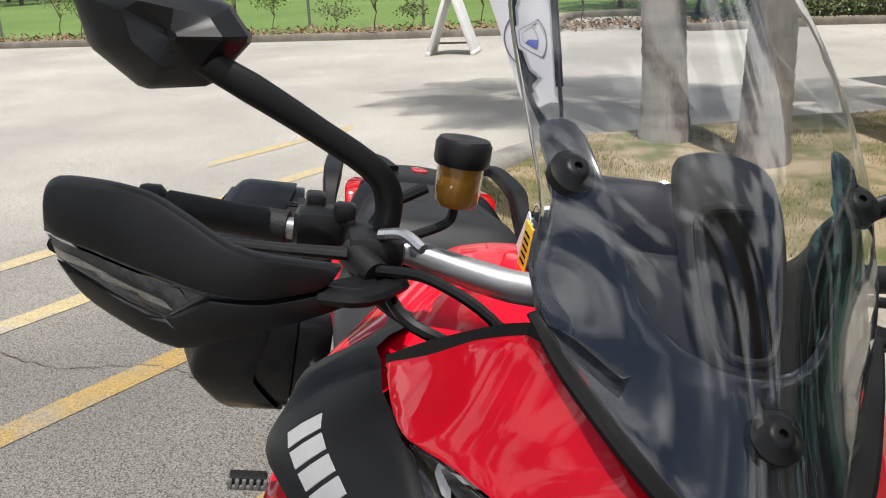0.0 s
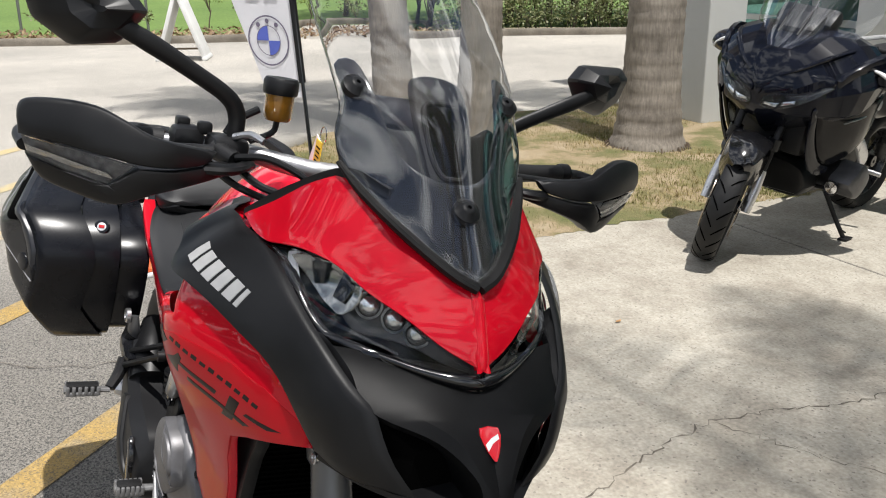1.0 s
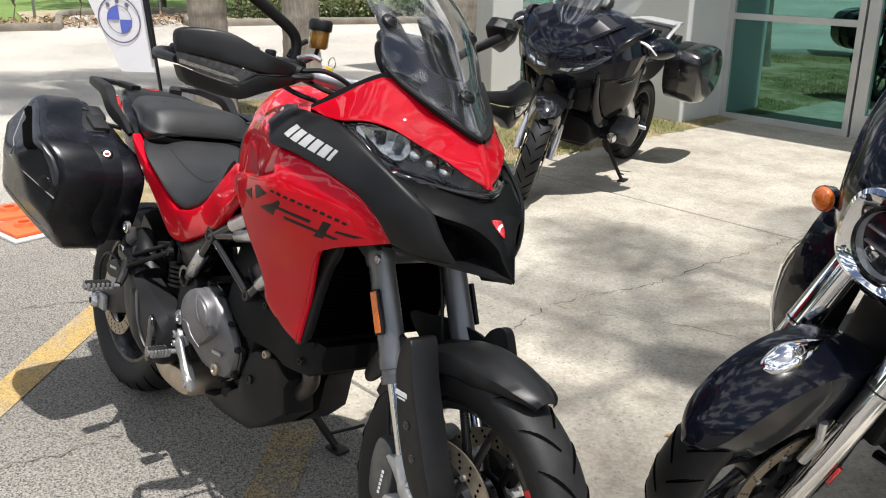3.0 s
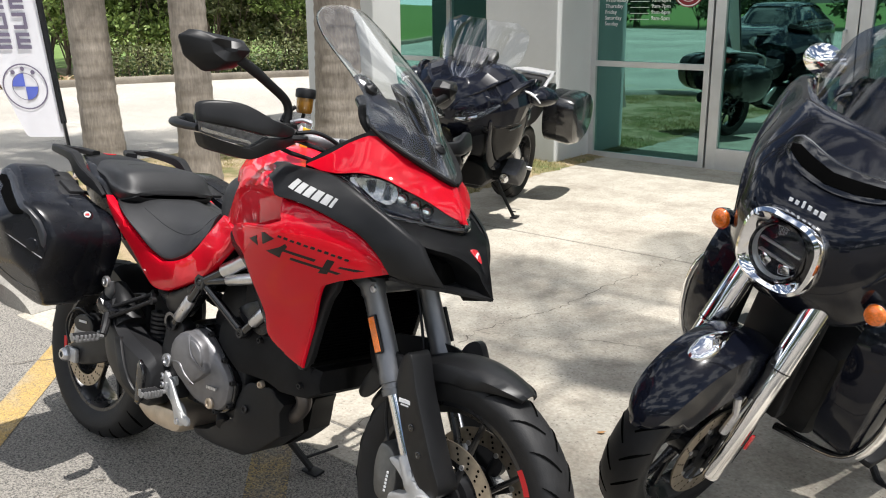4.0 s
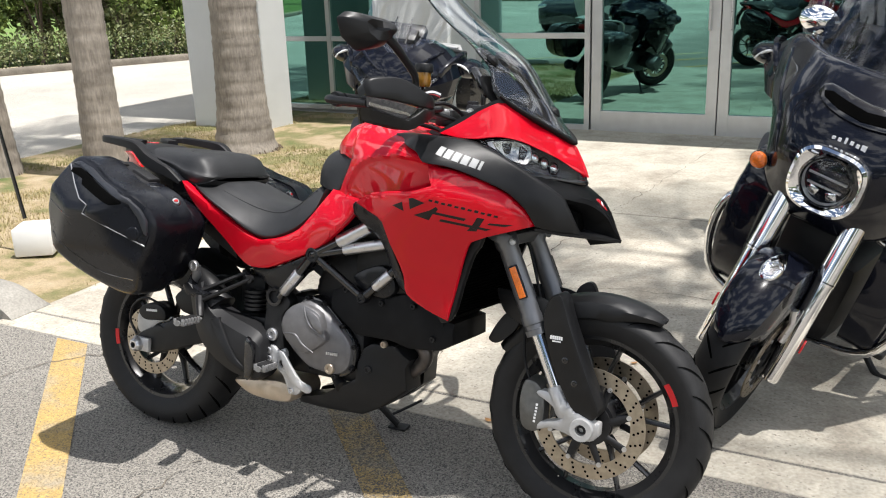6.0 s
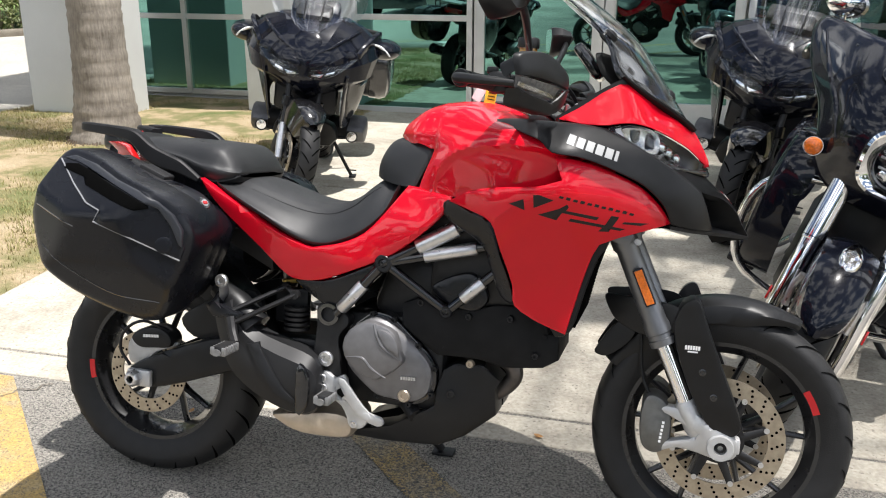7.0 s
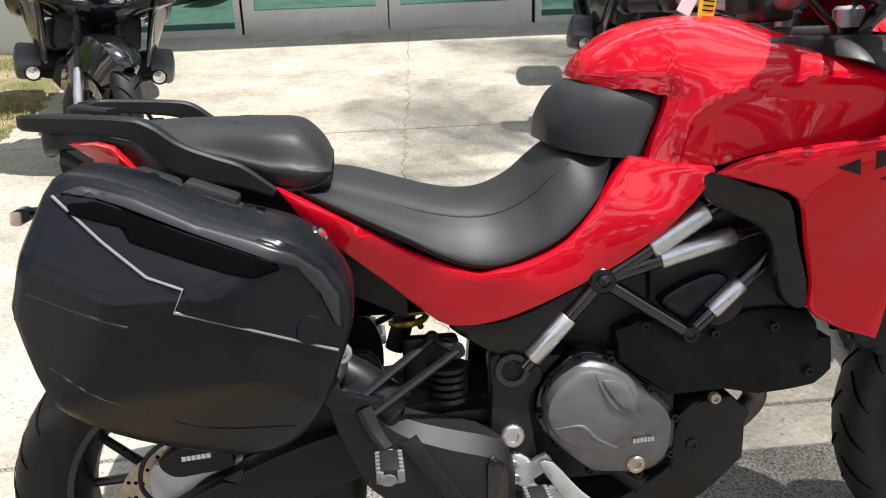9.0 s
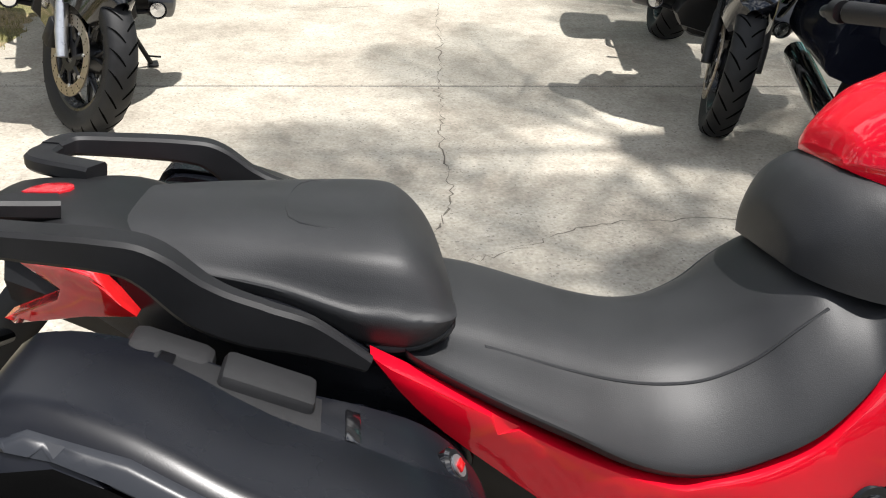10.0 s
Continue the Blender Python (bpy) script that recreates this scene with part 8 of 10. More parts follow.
        slim = [(0.045, 0.862), (0.10, 0.858), (0.18, 0.888), (0.18, 0.902), (0.10, 0.876), (0.05, 0.872)]
        slim = [(a, b - 0.045) for a, b in slim]
        def mirror_x(bm, sg):
            if sg < 0:
                for v in bm.verts:
                    v.co.y = -v.co.y
            return bm
        hl = part("headlamp", mirror_x(shell(out, hd, 0.02, "x", step=0.02, edge=0.004, smooth_n=3, lift=0.006), s), GLOSS, t, "dark twin headlamp in the fairing nose")
        part("lamp_reflector", mirror_x(shell(slim, hd, 0.004, "x", step=0.02, edge=0.001, smooth_n=0, lift=0.009), s), REFLECTOR, hl)
        gl = part("headlamp_glass", mirror_x(shell(out, hd, 0.004, "x", step=0.02, edge=0.004, smooth_n=3, lift=0.013), s), LENS, hl)
        gl.visible_shadow = False
        part("lamp_brow", mirror_x(shell([(a, b - 0.045) for a, b in ((0.03, 0.908), (0.05, 0.908), (0.13, 0.94), (0.22, 0.976), (0.30, 0.988), (0.28, 1.03), (0.18, 1.02), (0.08, 0.97), (0.03, 0.94))], hd, 0.03, "x", step=0.02, edge=0.005, smooth_n=3, lift=0.018), s), PEARL, body)
        part("lamp_divider", tube(bmesh.new(), [(0.668, s * 0.11, 0.805), (0.658, s * 0.125, 0.84), (0.645, s * 0.135, 0.885)], 0.008, 8), GLOSS, hl)
        # cheek, silver strip, lower panel
        cd = surface([(0.5, 0.95, 0.315), (0.30, 1.0, 0.395), (0.1, 0.95, 0.375), (-0.05, 0.9, 0.30), (0.45, 0.75, 0.285), (0.2, 0.7, 0.345), (0.35, 0.55, 0.27), (0.1, 0.5, 0.29), (0.0, 0.7, 0.30), (0.3, 0.45, 0.25)])
        lower = part("side_panel", shell([(0.55, 0.84), (0.42, 0.84), (0.22, 0.86), (0.02, 0.87), (-0.08, 0.80), (-0.02, 0.70), (0.10, 0.63), (0.22, 0.55), (0.33, 0.52), (0.42, 0.58), (0.50, 0.70)], cd, 0.03, side=s, step=0.03, edge=0.008, smooth_n=3), RTSIDE, t, "gloss black lower side panel")
        part("chrome_trim", tube(bmesh.new(), [(0.39, s * 0.325, 0.755), (0.28, s * 0.346, 0.775), (0.16, s * 0.352, 0.80)], [0.004, 0.011, 0.006], 8, 3, flat=0.5), ALU, lower, "bright trim strip")
        bm = bmesh.new()
        lathe(bm, [(0.0001, 0.0), (0.024, 0.0), (0.026, s * 0.006), (0.0001, s * 0.008)], (0.10, s * 0.345, 0.82), "y", 24)
        part("badge", bm, ALU, lower, "small round plain badge")
        part("cheek_panel", shell([(0.53, 0.97), (0.42, 1.06), (0.26, 1.10), (0.10, 1.05), (-0.02, 1.0), (0.0, 0.94), (0.14, 0.90), (0.32, 0.90), (0.46, 0.88)], cd, 0.03, side=s, step=0.03, edge=0.01, smooth_n=3, lift=0.012), PEARL, t, "gloss black upper cheek panel")
        part("deflector", shell([(0.30, 0.50), (0.40, 0.54), (0.50, 0.66), (0.57, 0.82), (0.585, 0.80), (0.53, 0.63), (0.44, 0.50), (0.34, 0.46)], cd, 0.012, side=s, step=0.025, edge=0.004, smooth_n=3, lift=0.004), PEARL, t, "gloss black fairing edge strip")
        # mirror with lamp in its front
        mm = bmesh.new()
        rings = []
        for k, (x, w, h) in enumerate(((0.36, 0.03, 0.02), (0.33, 0.075, 0.045), (0.26, 0.105, 0.062), (0.18, 0.11, 0.068), (0.15, 0.10, 0.062))):
            rings.append([(x, s * (0.43 + w * math.cos(a) + 0.02 * (0.36 - x) / 0.2), 0.985 + h * math.sin(a)) for a in [2 * math.pi * q / 20 for q in range(20)]])
        ring_faces(mm, rings)
        mi = part("mirror", mm, PEARL, t, "gloss black mirror pod")
        part("mirror_glass", shell([(0.43 + 0.02 + 0.09 * math.cos(a), 0.985 + 0.055 * math.sin(a)) for a in [2 * math.pi * q / 16 for q in range(16)]], lambda a, b: 0.149 + 0 * a, 0.006, "x", step=0.03, edge=0.002, smooth_n=0) if s > 0 else mirror_x(shell([(0.45 + 0.09 * math.cos(a), 0.985 + 0.055 * math.sin(a)) for a in [2 * math.pi * q / 16 for q in range(16)]], lambda a, b: 0.149 + 0 * a, 0.006, "x", step=0.03, edge=0.002, smooth_n=0), s), CHROME, mi)
        part("indicator_lens", tube(bmesh.new(), [(0.37, s * 0.385, 1.025), (0.355, s * 0.425, 1.012), (0.342, s * 0.465, 0.985), (0.335, s * 0.49, 0.96)], [0.009, 0.016, 0.016, 0.008], 10, 3, flat=0.6), WHITE, mi, "white indicator lens")
        part("mirror_arm", tube(bmesh.new(), [(0.27, s * 0.34, 0.97), (0.26, s * 0.42, 0.98)], [0.035, 0.03], 10, flat=0.5), PEARL, mi)
        # flat twin cylinder and lamp
        cy = bmesh.new()
        lathe(cy, [(0.06, s * 0.12), (0.078, s * 0.16), (0.07, s * 0.20), (0.08, s * 0.24), (0.082, s * 0.29), (0.0001, s * 0.29)], (0.14, 0, 0.43), "y", 28)
        c = part("cylinder", cy, DARK, t)
        part("cylinder_head_cover", shell([(0.14 + 0.10 * math.cos(a) * (1 + 0.12 * math.cos(4 * a)), 0.43 + 0.085 * math.sin(a) * (1 + 0.10 * math.cos(4 * a))) for a in [2 * math.pi * q / 24 for q in range(24)]], lambda a, b: 0.392 - 1.6 * ((a - 0.14) ** 2 + (b - 0.43) ** 2), 0.11, side=s, step=0.02, edge=0.016, smooth_n=0), GREYHEAD, c, "grey cylinder head cover")
        lm = bmesh.new()
        lathe(lm, [(0.0001, -0.04), (0.02, -0.04), (0.036, 0.0), (0.040, 0.018), (0.034, 0.02), (0.031, 0.012), (0.0001, 0.006)], (0.27, s * 0.30, 0.40), "x", 24)
        fg = part("fog_lamp", lm, SATIN, t, "small round fog lamp")
        lm = bmesh.new()
        lathe(lm, [(0.0001, 0.016), (0.032, 0.013), (0.032, 0.009), (0.0001, 0.009)], (0.27, s * 0.30, 0.40), "x", 24)
        part("fog_lens", lm, REFLECTOR, fg)
        part("lamp_bar", tube(bmesh.new(), [(0.22, s * 0.10, 0.36), (0.24, s * 0.22, 0.375), (0.255, s * 0.30, 0.39)], 0.011, 8), DARK, fg)
        # rider's end of the bars
        part("handlebar", tube(bmesh.new(), [(0.30, s * 0.10, 1.10), (0.22, s * 0.22, 1.09), (0.08, s * 0.36, 1.07)], 0.013, 10, 3), DARK, t)
        gp = part("grip", rod(bmesh.new(), (0.16, s * 0.285, 1.083), (0.06, s * 0.385, 1.066), 0.019), RUBBER, t)
        part("lever", tube(bmesh.new(), [(0.22, s * 0.23, 1.075), (0.20, s * 0.31, 1.07), (0.13, s * 0.40, 1.06)], 0.007, 8, 3), DARK, gp)
        part("foot_peg", rod(bmesh.new(), (-0.28, s * 0.14, 0.38), (-0.30, s * 0.30, 0.37), 0.013), ALU, t)
        hs = shell([(-0.16, 0.55), (-0.22, 0.57), (-0.34, 0.47), (-0.36, 0.41), (-0.31, 0.38), (-0.26, 0.44)], lambda a, b: 0.185 + 0 * a, 0.02, side=s, step=0.03, edge=0.005, smooth_n=3)
        part("foot_plate", hs, ALU, t, "bright cast foot plate")
        # tail, panniers, rack
        part("tail_panel", shell([(-0.12, 0.84), (-0.40, 0.80), (-0.66, 0.86), (-0.90, 0.93), (-0.99, 0.92), (-0.96, 0.86), (-0.78, 0.78), (-0.55, 0.68), (-0.30, 0.66), (-0.14, 0.72)], lambda a, b: 0.17 + 0.03 * np.cos((a + 0.5) * 2), 0.04, side=s, step=0.04, edge=0.01, smooth_n=3), TITAN, t, "grey tail panel")
        pan = new("pannier")
        pan.parent = t
        pc = (-0.93, 0.70)
        ol = [(-0.68, 0.86), (-0.92, 0.90), (-1.14, 0.885), (-1.22, 0.82), (-1.225, 0.72), (-1.19, 0.60), (-1.10, 0.52), (-0.95, 0.49), (-0.80, 0.51), (-0.70, 0.60), (-0.655, 0.74)]
        part("pannier_body", shell([(pc[0] + (a - pc[0]) * 0.96, pc[1] + (b - pc[1]) * 0.96) for a, b in ol], lambda a, b: 0.345 + 0 * a, 0.14, side=s, step=0.04, edge=0.006, smooth_n=3), SATIN, pan)
        part("pannier_lid", shell(ol, lambda a, b: 0.485 - 0.55 * ((a - pc[0]) ** 2 * 0.7 + (b - pc[1]) ** 2 * 1.4), 0.135, side=s, step=0.025, edge=0.05, smooth_n=3), PANNIER, pan, "glossy dark pannier lid")
        part("pannier_reflector", shell([(-1.13, 0.70), (-1.17, 0.80), (-1.205, 0.79), (-1.20, 0.70)], lambda a, b: 0.458 - 0.55 * ((a - pc[0]) ** 2 * 0.7 + (b - pc[1]) ** 2 * 1.4), 0.01, side=s, step=0.02, edge=0.003, smooth_n=0, lift=0.012), TAILRED, pan)
        part("grab_rail", tube(bmesh.new(), [(-0.50, s * 0.19, 0.84), (-0.56, s * 0.215, 0.93), (-0.68, s * 0.205, 0.975), (-0.86, s * 0.17, 0.99), (-1.04, s * 0.12, 1.0)], [0.013, 0.016, 0.016, 0.017, 0.013], 12, 5, flat=0.7), WHITEALU, t, "silver grab rail")
    part("luggage_rack", box(bmesh.new(), (-1.0, 0, 0.995), (0.22, 0.26, 0.022), 0.009), WHITEALU, t, "silver luggage rack plate")
    part("tail_lamp", box(bmesh.new(), (-1.02, 0, 0.90), (0.05, 0.22, 0.06), 0.015), TAILRED, t, "red tail lamp")
    part("rider_seat", half_loft([(x, seat_section(z, z - 0.10, w, 0.006)) for x, z, w in ((-0.62, 0.88, 0.15), (-0.58, 0.88, 0.18), (-0.40, 0.845, 0.19), (-0.22, 0.84, 0.17), (-0.08, 0.88, 0.12), (-0.02, 0.92, 0.09))], 3, m=3), LEATHER, t, "black rider seat")
    part("passenger_seat", half_loft([(x, seat_section(z, z - 0.09, w, 0.0)) for x, z, w in ((-0.98, 0.965, 0.10), (-0.94, 0.975, 0.14), (-0.76, 0.965, 0.165), (-0.60, 0.945, 0.165), (-0.55, 0.90, 0.14))], 3, m=3), LEATHER, t, "black passenger seat")
    part("fuel_tank", half_loft([(x, [(0, z), (w * 0.6, z - 0.01), (w, z - 0.08), (w * 0.9, z - 0.2), (0, z - 0.22)]) for x, z, w in ((-0.10, 0.90, 0.10), (-0.02, 0.99, 0.15), (0.10, 1.05, 0.18), (0.24, 1.06, 0.18))], 3, m=3), PEARL, t, "gloss black fuel tank")
    part("engine_block", box(bmesh.new(), (0.06, 0, 0.42), (0.42, 0.26, 0.30), 0.05), DARK, t)
    part("gearbox", box(bmesh.new(), (-0.25, 0, 0.48), (0.34, 0.24, 0.26), 0.04), DARK, t)
    part("radiator_cowl", box(bmesh.new(), (0.46, 0, 0.66), (0.08, 0.40, 0.20), 0.03), BLACK, t)
    part("spoiler", shell([(-0.17, 0.33), (0.17, 0.33), (0.20, 0.44), (0.12, 0.50), (-0.12, 0.50), (-0.20, 0.44)], lambda a, b: 0.36 + 0.25 * (b - 0.33), 0.12, "x", step=0.04, edge=0.02, smooth_n=2), BLACK, t)
    part("swing_arm", tube(bmesh.new(), [(-0.28, -0.06, 0.40), (-0.50, -0.11, 0.36), (rx, -0.10, rz)], [0.055, 0.05, 0.06], 12, 3), DARK, t)
    part("silencer", tube(bmesh.new(), [(-0.40, -0.15, 0.30), (-0.62, -0.19, 0.33), (-1.0, -0.22, 0.42)], [0.03, 0.055, 0.06], 16, 4), SATIN, t, "dark silencer")
    part("screen_carrier", box(bmesh.new(), (0.42, 0, 1.17), (0.14, 0.22, 0.06), 0.02, Matrix.Rotation(radians(30), 4, "Y")), BLACK, t)
    scr = part("windscreen", clear_screen([(0.585, 1.070, 0.12, 0.07), (0.555, 1.105, 0.22, 0.15), (0.48, 1.19, 0.29, 0.19), (0.40, 1.29, 0.305, 0.18), (0.33, 1.38, 0.285, 0.15), (0.29, 1.43, 0.20, 0.09)]), SCREEN, t, "tall clear windscreen")
    scr.visible_shadow = False
    for s in (-1, 1):
        part("screen_stay", tube(bmesh.new(), [(0.52, s * 0.05, 1.13), (0.42, s * 0.055, 1.24), (0.38, s * 0.05, 1.29)], [0.007, 0.006, 0.004], 8, 3), BLACK, t)
    part("instrument_hood", box(bmesh.new(), (0.34, 0, 1.19), (0.12, 0.30, 0.08), 0.025, Matrix.Rotation(radians(40), 4, "Y")), BLACK, t)
    part("side_stand", tube(bmesh.new(), [(0.02, 0.16, 0.30), (0.0, 0.24, 0.17), (-0.03, 0.305, 0.062)], [0.013, 0.012, 0.012], 10, 3), DARK, t, "black side stand folded out")
    part("stand_foot", box(bmesh.new(), (-0.035, 0.315, 0.058), (0.08, 0.05, 0.010), 0.004, Matrix.Rotation(radians(10), 4, "X")), DARK, t)
    part("stand_tang", tube(bmesh.new(), [(-0.02, 0.29, 0.10), (0.05, 0.34, 0.12)], 0.005, 8), DARK, t)
    return t


touring_motorcycle(pose(-1.866, 3.564, 0, -8, 0, -75), "black fully faired touring motorcycle with panniers and tall clear screen", ALU, 25)
touring_motorcycle(pose(1.06, 3.53, 0, -10, 0, -100), "dark touring motorcycle with panniers parked before the shop doors", DARK, -9)


def cruiser(m):
    """A heavy black cruiser with a handlebar fairing, chrome fork and round headlamp."""
    t = thing("cruiser_motorcycle", m, "gloss black cruiser with batwing fairing, chrome fork and round headlamp", "motorcycle")
    ax, az = 0.715, 0.312
    wheel((ax, az), 0.312, 0.066, 0.225, 5, t, "front_wheel", None, 20)
    wheel((-0.95, 0.31), 0.31, 0.09, 0.205, 5, t, "rear_wheel", None, 18)
    for s in (-1, 1):
        disc((ax, az), s * 0.082, 0.150, 0.105, t, 16, "front_brake_disc")
        leg = new("fork_leg")
        leg.parent = t
        y = s * 0.126
        a, b = Vector((0.50, y * 0.93, 0.92)), Vector((0.742, y, 0.262))
        at = lambda k: a.lerp(b, k)
        part("fork_shroud", tube(bmesh.new(), [at(0.05), at(0.46), at(0.47)], [0.037, 0.037, 0.030], 24), CHROME, leg, "fat chrome upper fork shroud")
        part("fork_slider", tube(bmesh.new(), [at(0.45), at(0.455), at(0.475), at(0.48), at(0.985), at(1.0)], [0.028, 0.0375, 0.0375, 0.034, 0.031, 0.024], 24), CHROME, leg, "polished chrome fork slider")
        part("fork_band", tube(bmesh.new(), [at(0.462), at(0.468)], 0.0385, 24), GLOSS, leg)
        part("brake_caliper", box(bmesh.new(), (0.635, s * 0.098, 0.36), (0.06, 0.055, 0.13), 0.016, Matrix.Rotation(radians(20), 4, "Y")), DARK, leg)
        part("caliper_lug", box(bmesh.new(), (0.682, s * 0.112, 0.36), (0.055, 0.03, 0.03), 0.009), ALU, leg)
        part("fork_reflector", box(bmesh.new(), (0.675, s * 0.163, 0.40), (0.018, 0.008, 0.05), 0.003, Matrix.Rotation(radians(-20), 4, "Y")), TAILRED, leg, "red reflector")
        part("mudguard_stay", tube(bmesh.new(), [(0.72, s * 0.10, 0.40), (0.705, s * 0.105, 0.47), (0.71, s * 0.095, 0.52)], [0.012, 0.010, 0.012], 8), ALU, leg)
        # amber signals on stalks
        sg = bmesh.new()
        lathe(sg, [(0.0001, -0.050), (0.016, -0.046), (0.027, -0.03), (0.032, -0.006), (0.032, 0.0), (0.0001, 0.0)], (0.545, s * 0.255, 0.872), "x", 24)
        si = part("signal_lamp", sg, CHROME, t, "chrome bullet signal lamp")
        sg = bmesh.new()
        lathe(sg, [(0.0001, 0.018), (0.015, 0.016), (0.026, 0.010), (0.030, 0.0), (0.0001, 0.0)], (0.545, s * 0.255, 0.872), "x", 24)
        bmesh.ops.remove_doubles(sg, verts=sg.verts, dist=0.0003)
        part("signal_lens", sg, AMBERLENS, si, "amber signal lens")
        part("signal_stalk", tube(bmesh.new(), [(0.50, s * 0.13, 0.86), (0.52, s * 0.22, 0.868)], 0.012, 8), CHROME, si)
        # mirrors
        mr = bmesh.new()
        lathe(mr, [(0.0001, 0.0), (0.055, 0.0), (0.060, 0.008), (0.052, 0.03), (0.025, 0.045), (0.0001, 0.048)], (0, 0, 0), "x", 24)
        for v in mr.verts:
            v.co = Vector((0.08 + v.co.x, s * 0.385 + v.co.y * 1.25, 1.285 + v.co.z * 0.85))
        mi = part("mirror", mr, CHROME, t, "chrome mirror")
        part("mirror_arm", tube(bmesh.new(), [(0.10, s * 0.36, 1.17), (0.11, s * 0.375, 1.24), (0.10, s * 0.385, 1.28)], [0.009, 0.008, 0.008], 8, 3), CHROME, mi)
        # leg shields and engine guard
        part("leg_shield", shell([(0.30, 0.88), (0.40, 0.84), (0.45, 0.68), (0.44, 0.48), (0.38, 0.36), (0.32, 0.34), (0.27, 0.46), (0.25, 0.66), (0.26, 0.82)], lambda a, b: 0.345 - 0.9 * (a - 0.33) ** 2 - 0.35 * (b - 0.62) ** 2, 0.12, side=s, step=0.03, edge=0.03, smooth_n=3), PEARL, t, "gloss black lower leg fairing")
        part("crash_bar", tube(bmesh.new(), [(0.36, s * 0.06, 0.76), (0.38, s * 0.30, 0.70), (0.38, s * 0.37, 0.55), (0.36, s * 0.31, 0.34), (0.34, s * 0.08, 0.26)], 0.016, 12, 5), CHROME, t, "chrome engine guard")
        part("saddlebag", half_loft([(x, [(0, 0.66 + h), (0.06, 0.66 + h), (0.10, 0.62 + h), (0.105, 0.45), (0.08, 0.36), (0, 0.35)]) for x, h in ((-1.28, -0.06), (-1.24, -0.02), (-1.0, 0.0), (-0.72, 0.0), (-0.68, -0.03))], 3, m=3), PEARL, t, "gloss black saddlebag").location = (0, s * 0.30, 0)
        part("floorboard", box(bmesh.new(), (0.10, s * 0.30, 0.30), (0.32, 0.11, 0.025), 0.010), DARK, t)
        part("exhaust_pipe", tube(bmesh.new(), [(0.02, s * 0.16, 0.40), (-0.15, s * 0.24, 0.24), (-0.50, s * 0.28, 0.22), (-1.30, s * 0.29, 0.27)], [0.03, 0.032, 0.045, 0.05], 16, 4), CHROME, t, "long chrome exhaust pipe")
        part("handlebar", tube(bmesh.new(), [(0.34, s * 0.04, 1.06), (0.28, s * 0.22, 1.14), (0.06, s * 0.42, 1.10), (-0.06, s * 0.44, 1.06)], 0.016, 10, 4), CHROME, t)
        part("grip", rod(bmesh.new(), (0.05, s * 0.422, 1.097), (-0.08, s * 0.443, 1.055), 0.021), RUBBER, t)
    gd = part("front_mudguard", arc_guard((ax, az), [(172, 0.345, 0.075), (150, 0.35, 0.088), (120, 0.355, 0.092), (90, 0.357, 0.092), (62, 0.352, 0.088), (42, 0.345, 0.076), (31, 0.34, 0.052), (26, 0.338, 0.02)], 0.15, 0.006), PEARL, t, "deep gloss black front mudguard")
    lamp = half_loft([(x, [(0, z), (w * 0.7, z - 0.005), (w, z - 0.018), (w * 0.9, z - 0.03), (0, z - 0.03)]) for x, z, w in ((0.87, 0.640, 0.004), (0.855, 0.657, 0.024), (0.81, 0.681, 0.034), (0.755, 0.690, 0.022), (0.70, 0.685, 0.004))], 3, m=4)
    fl = part("mudguard_lamp", lamp, CHROME, gd, "chrome teardrop mudguard lamp")
    part("lamp_window", half_loft([(x, [(0, z), (w * 0.7, z - 0.004), (w, z - 0.012), (0, z - 0.02)]) for x, z, w in ((0.862, 0.656, 0.004), (0.845, 0.668, 0.020), (0.82, 0.682, 0.022), (0.80, 0.688, 0.006))], 3, m=3), LENS, fl)
    # batwing fairing
    half = [(0.0, 0.742), (0.10, 0.745), (0.19, 0.775), (0.245, 0.84), (0.275, 0.92), (0.315, 0.99), (0.385, 1.06), (0.435, 1.13), (0.447, 1.185), (0.425, 1.225), (0.34, 1.235), (0.24, 1.235), (0.12, 1.245), (0.0, 1.25)]
    out = half + [(-a, b) for a, b in reversed(half[1:-1])]
    ctr = []
    for yy, zz, xx in ((0, 0.742, 0.555), (0, 0.80, 0.615), (0, 0.934, 0.650), (0, 1.05, 0.625), (0, 1.15, 0.545), (0, 1.25, 0.44), (0.10, 0.745, 0.545), (0.19, 0.775, 0.515), (0.13, 0.93, 0.625), (0.245, 0.84, 0.50), (0.21, 0.95, 0.575), (0.275, 0.92, 0.47), (0.315, 0.99, 0.41), (0.16, 1.10, 0.565), (0.27, 1.08, 0.485), (0.385, 1.06, 0.31), (0.435, 1.13, 0.19), (0.447, 1.185, 0.135), (0.425, 1.225, 0.12), (0.34, 1.18, 0.29), (0.34, 1.235, 0.22), (0.22, 1.20, 0.42), (0.24, 1.235, 0.36), (0.12, 1.245, 0.42)):
        ctr.append((yy, zz, xx))
        if yy:
            ctr.append((-yy, zz, xx))
    fd = surface(ctr)
    fair = part("batwing_fairing", shell(out, fd, 0.05, "x", step=0.022, edge=0.014, smooth_n=3), PEARL, t, "gloss black batwing fairing")
    for s in (-1, 1):
        crease = [(s * 0.40, 1.185), (s * 0.33, 1.10), (s * 0.255, 1.02), (s * 0.205, 0.93)]
        part("fairing_crease", tube(bmesh.new(), [(float(fd(a, b)[0]) - 0.001, a, b) for a, b in crease], [0.004, 0.010, 0.010, 0.004], 8, 5), PEARL, fair)
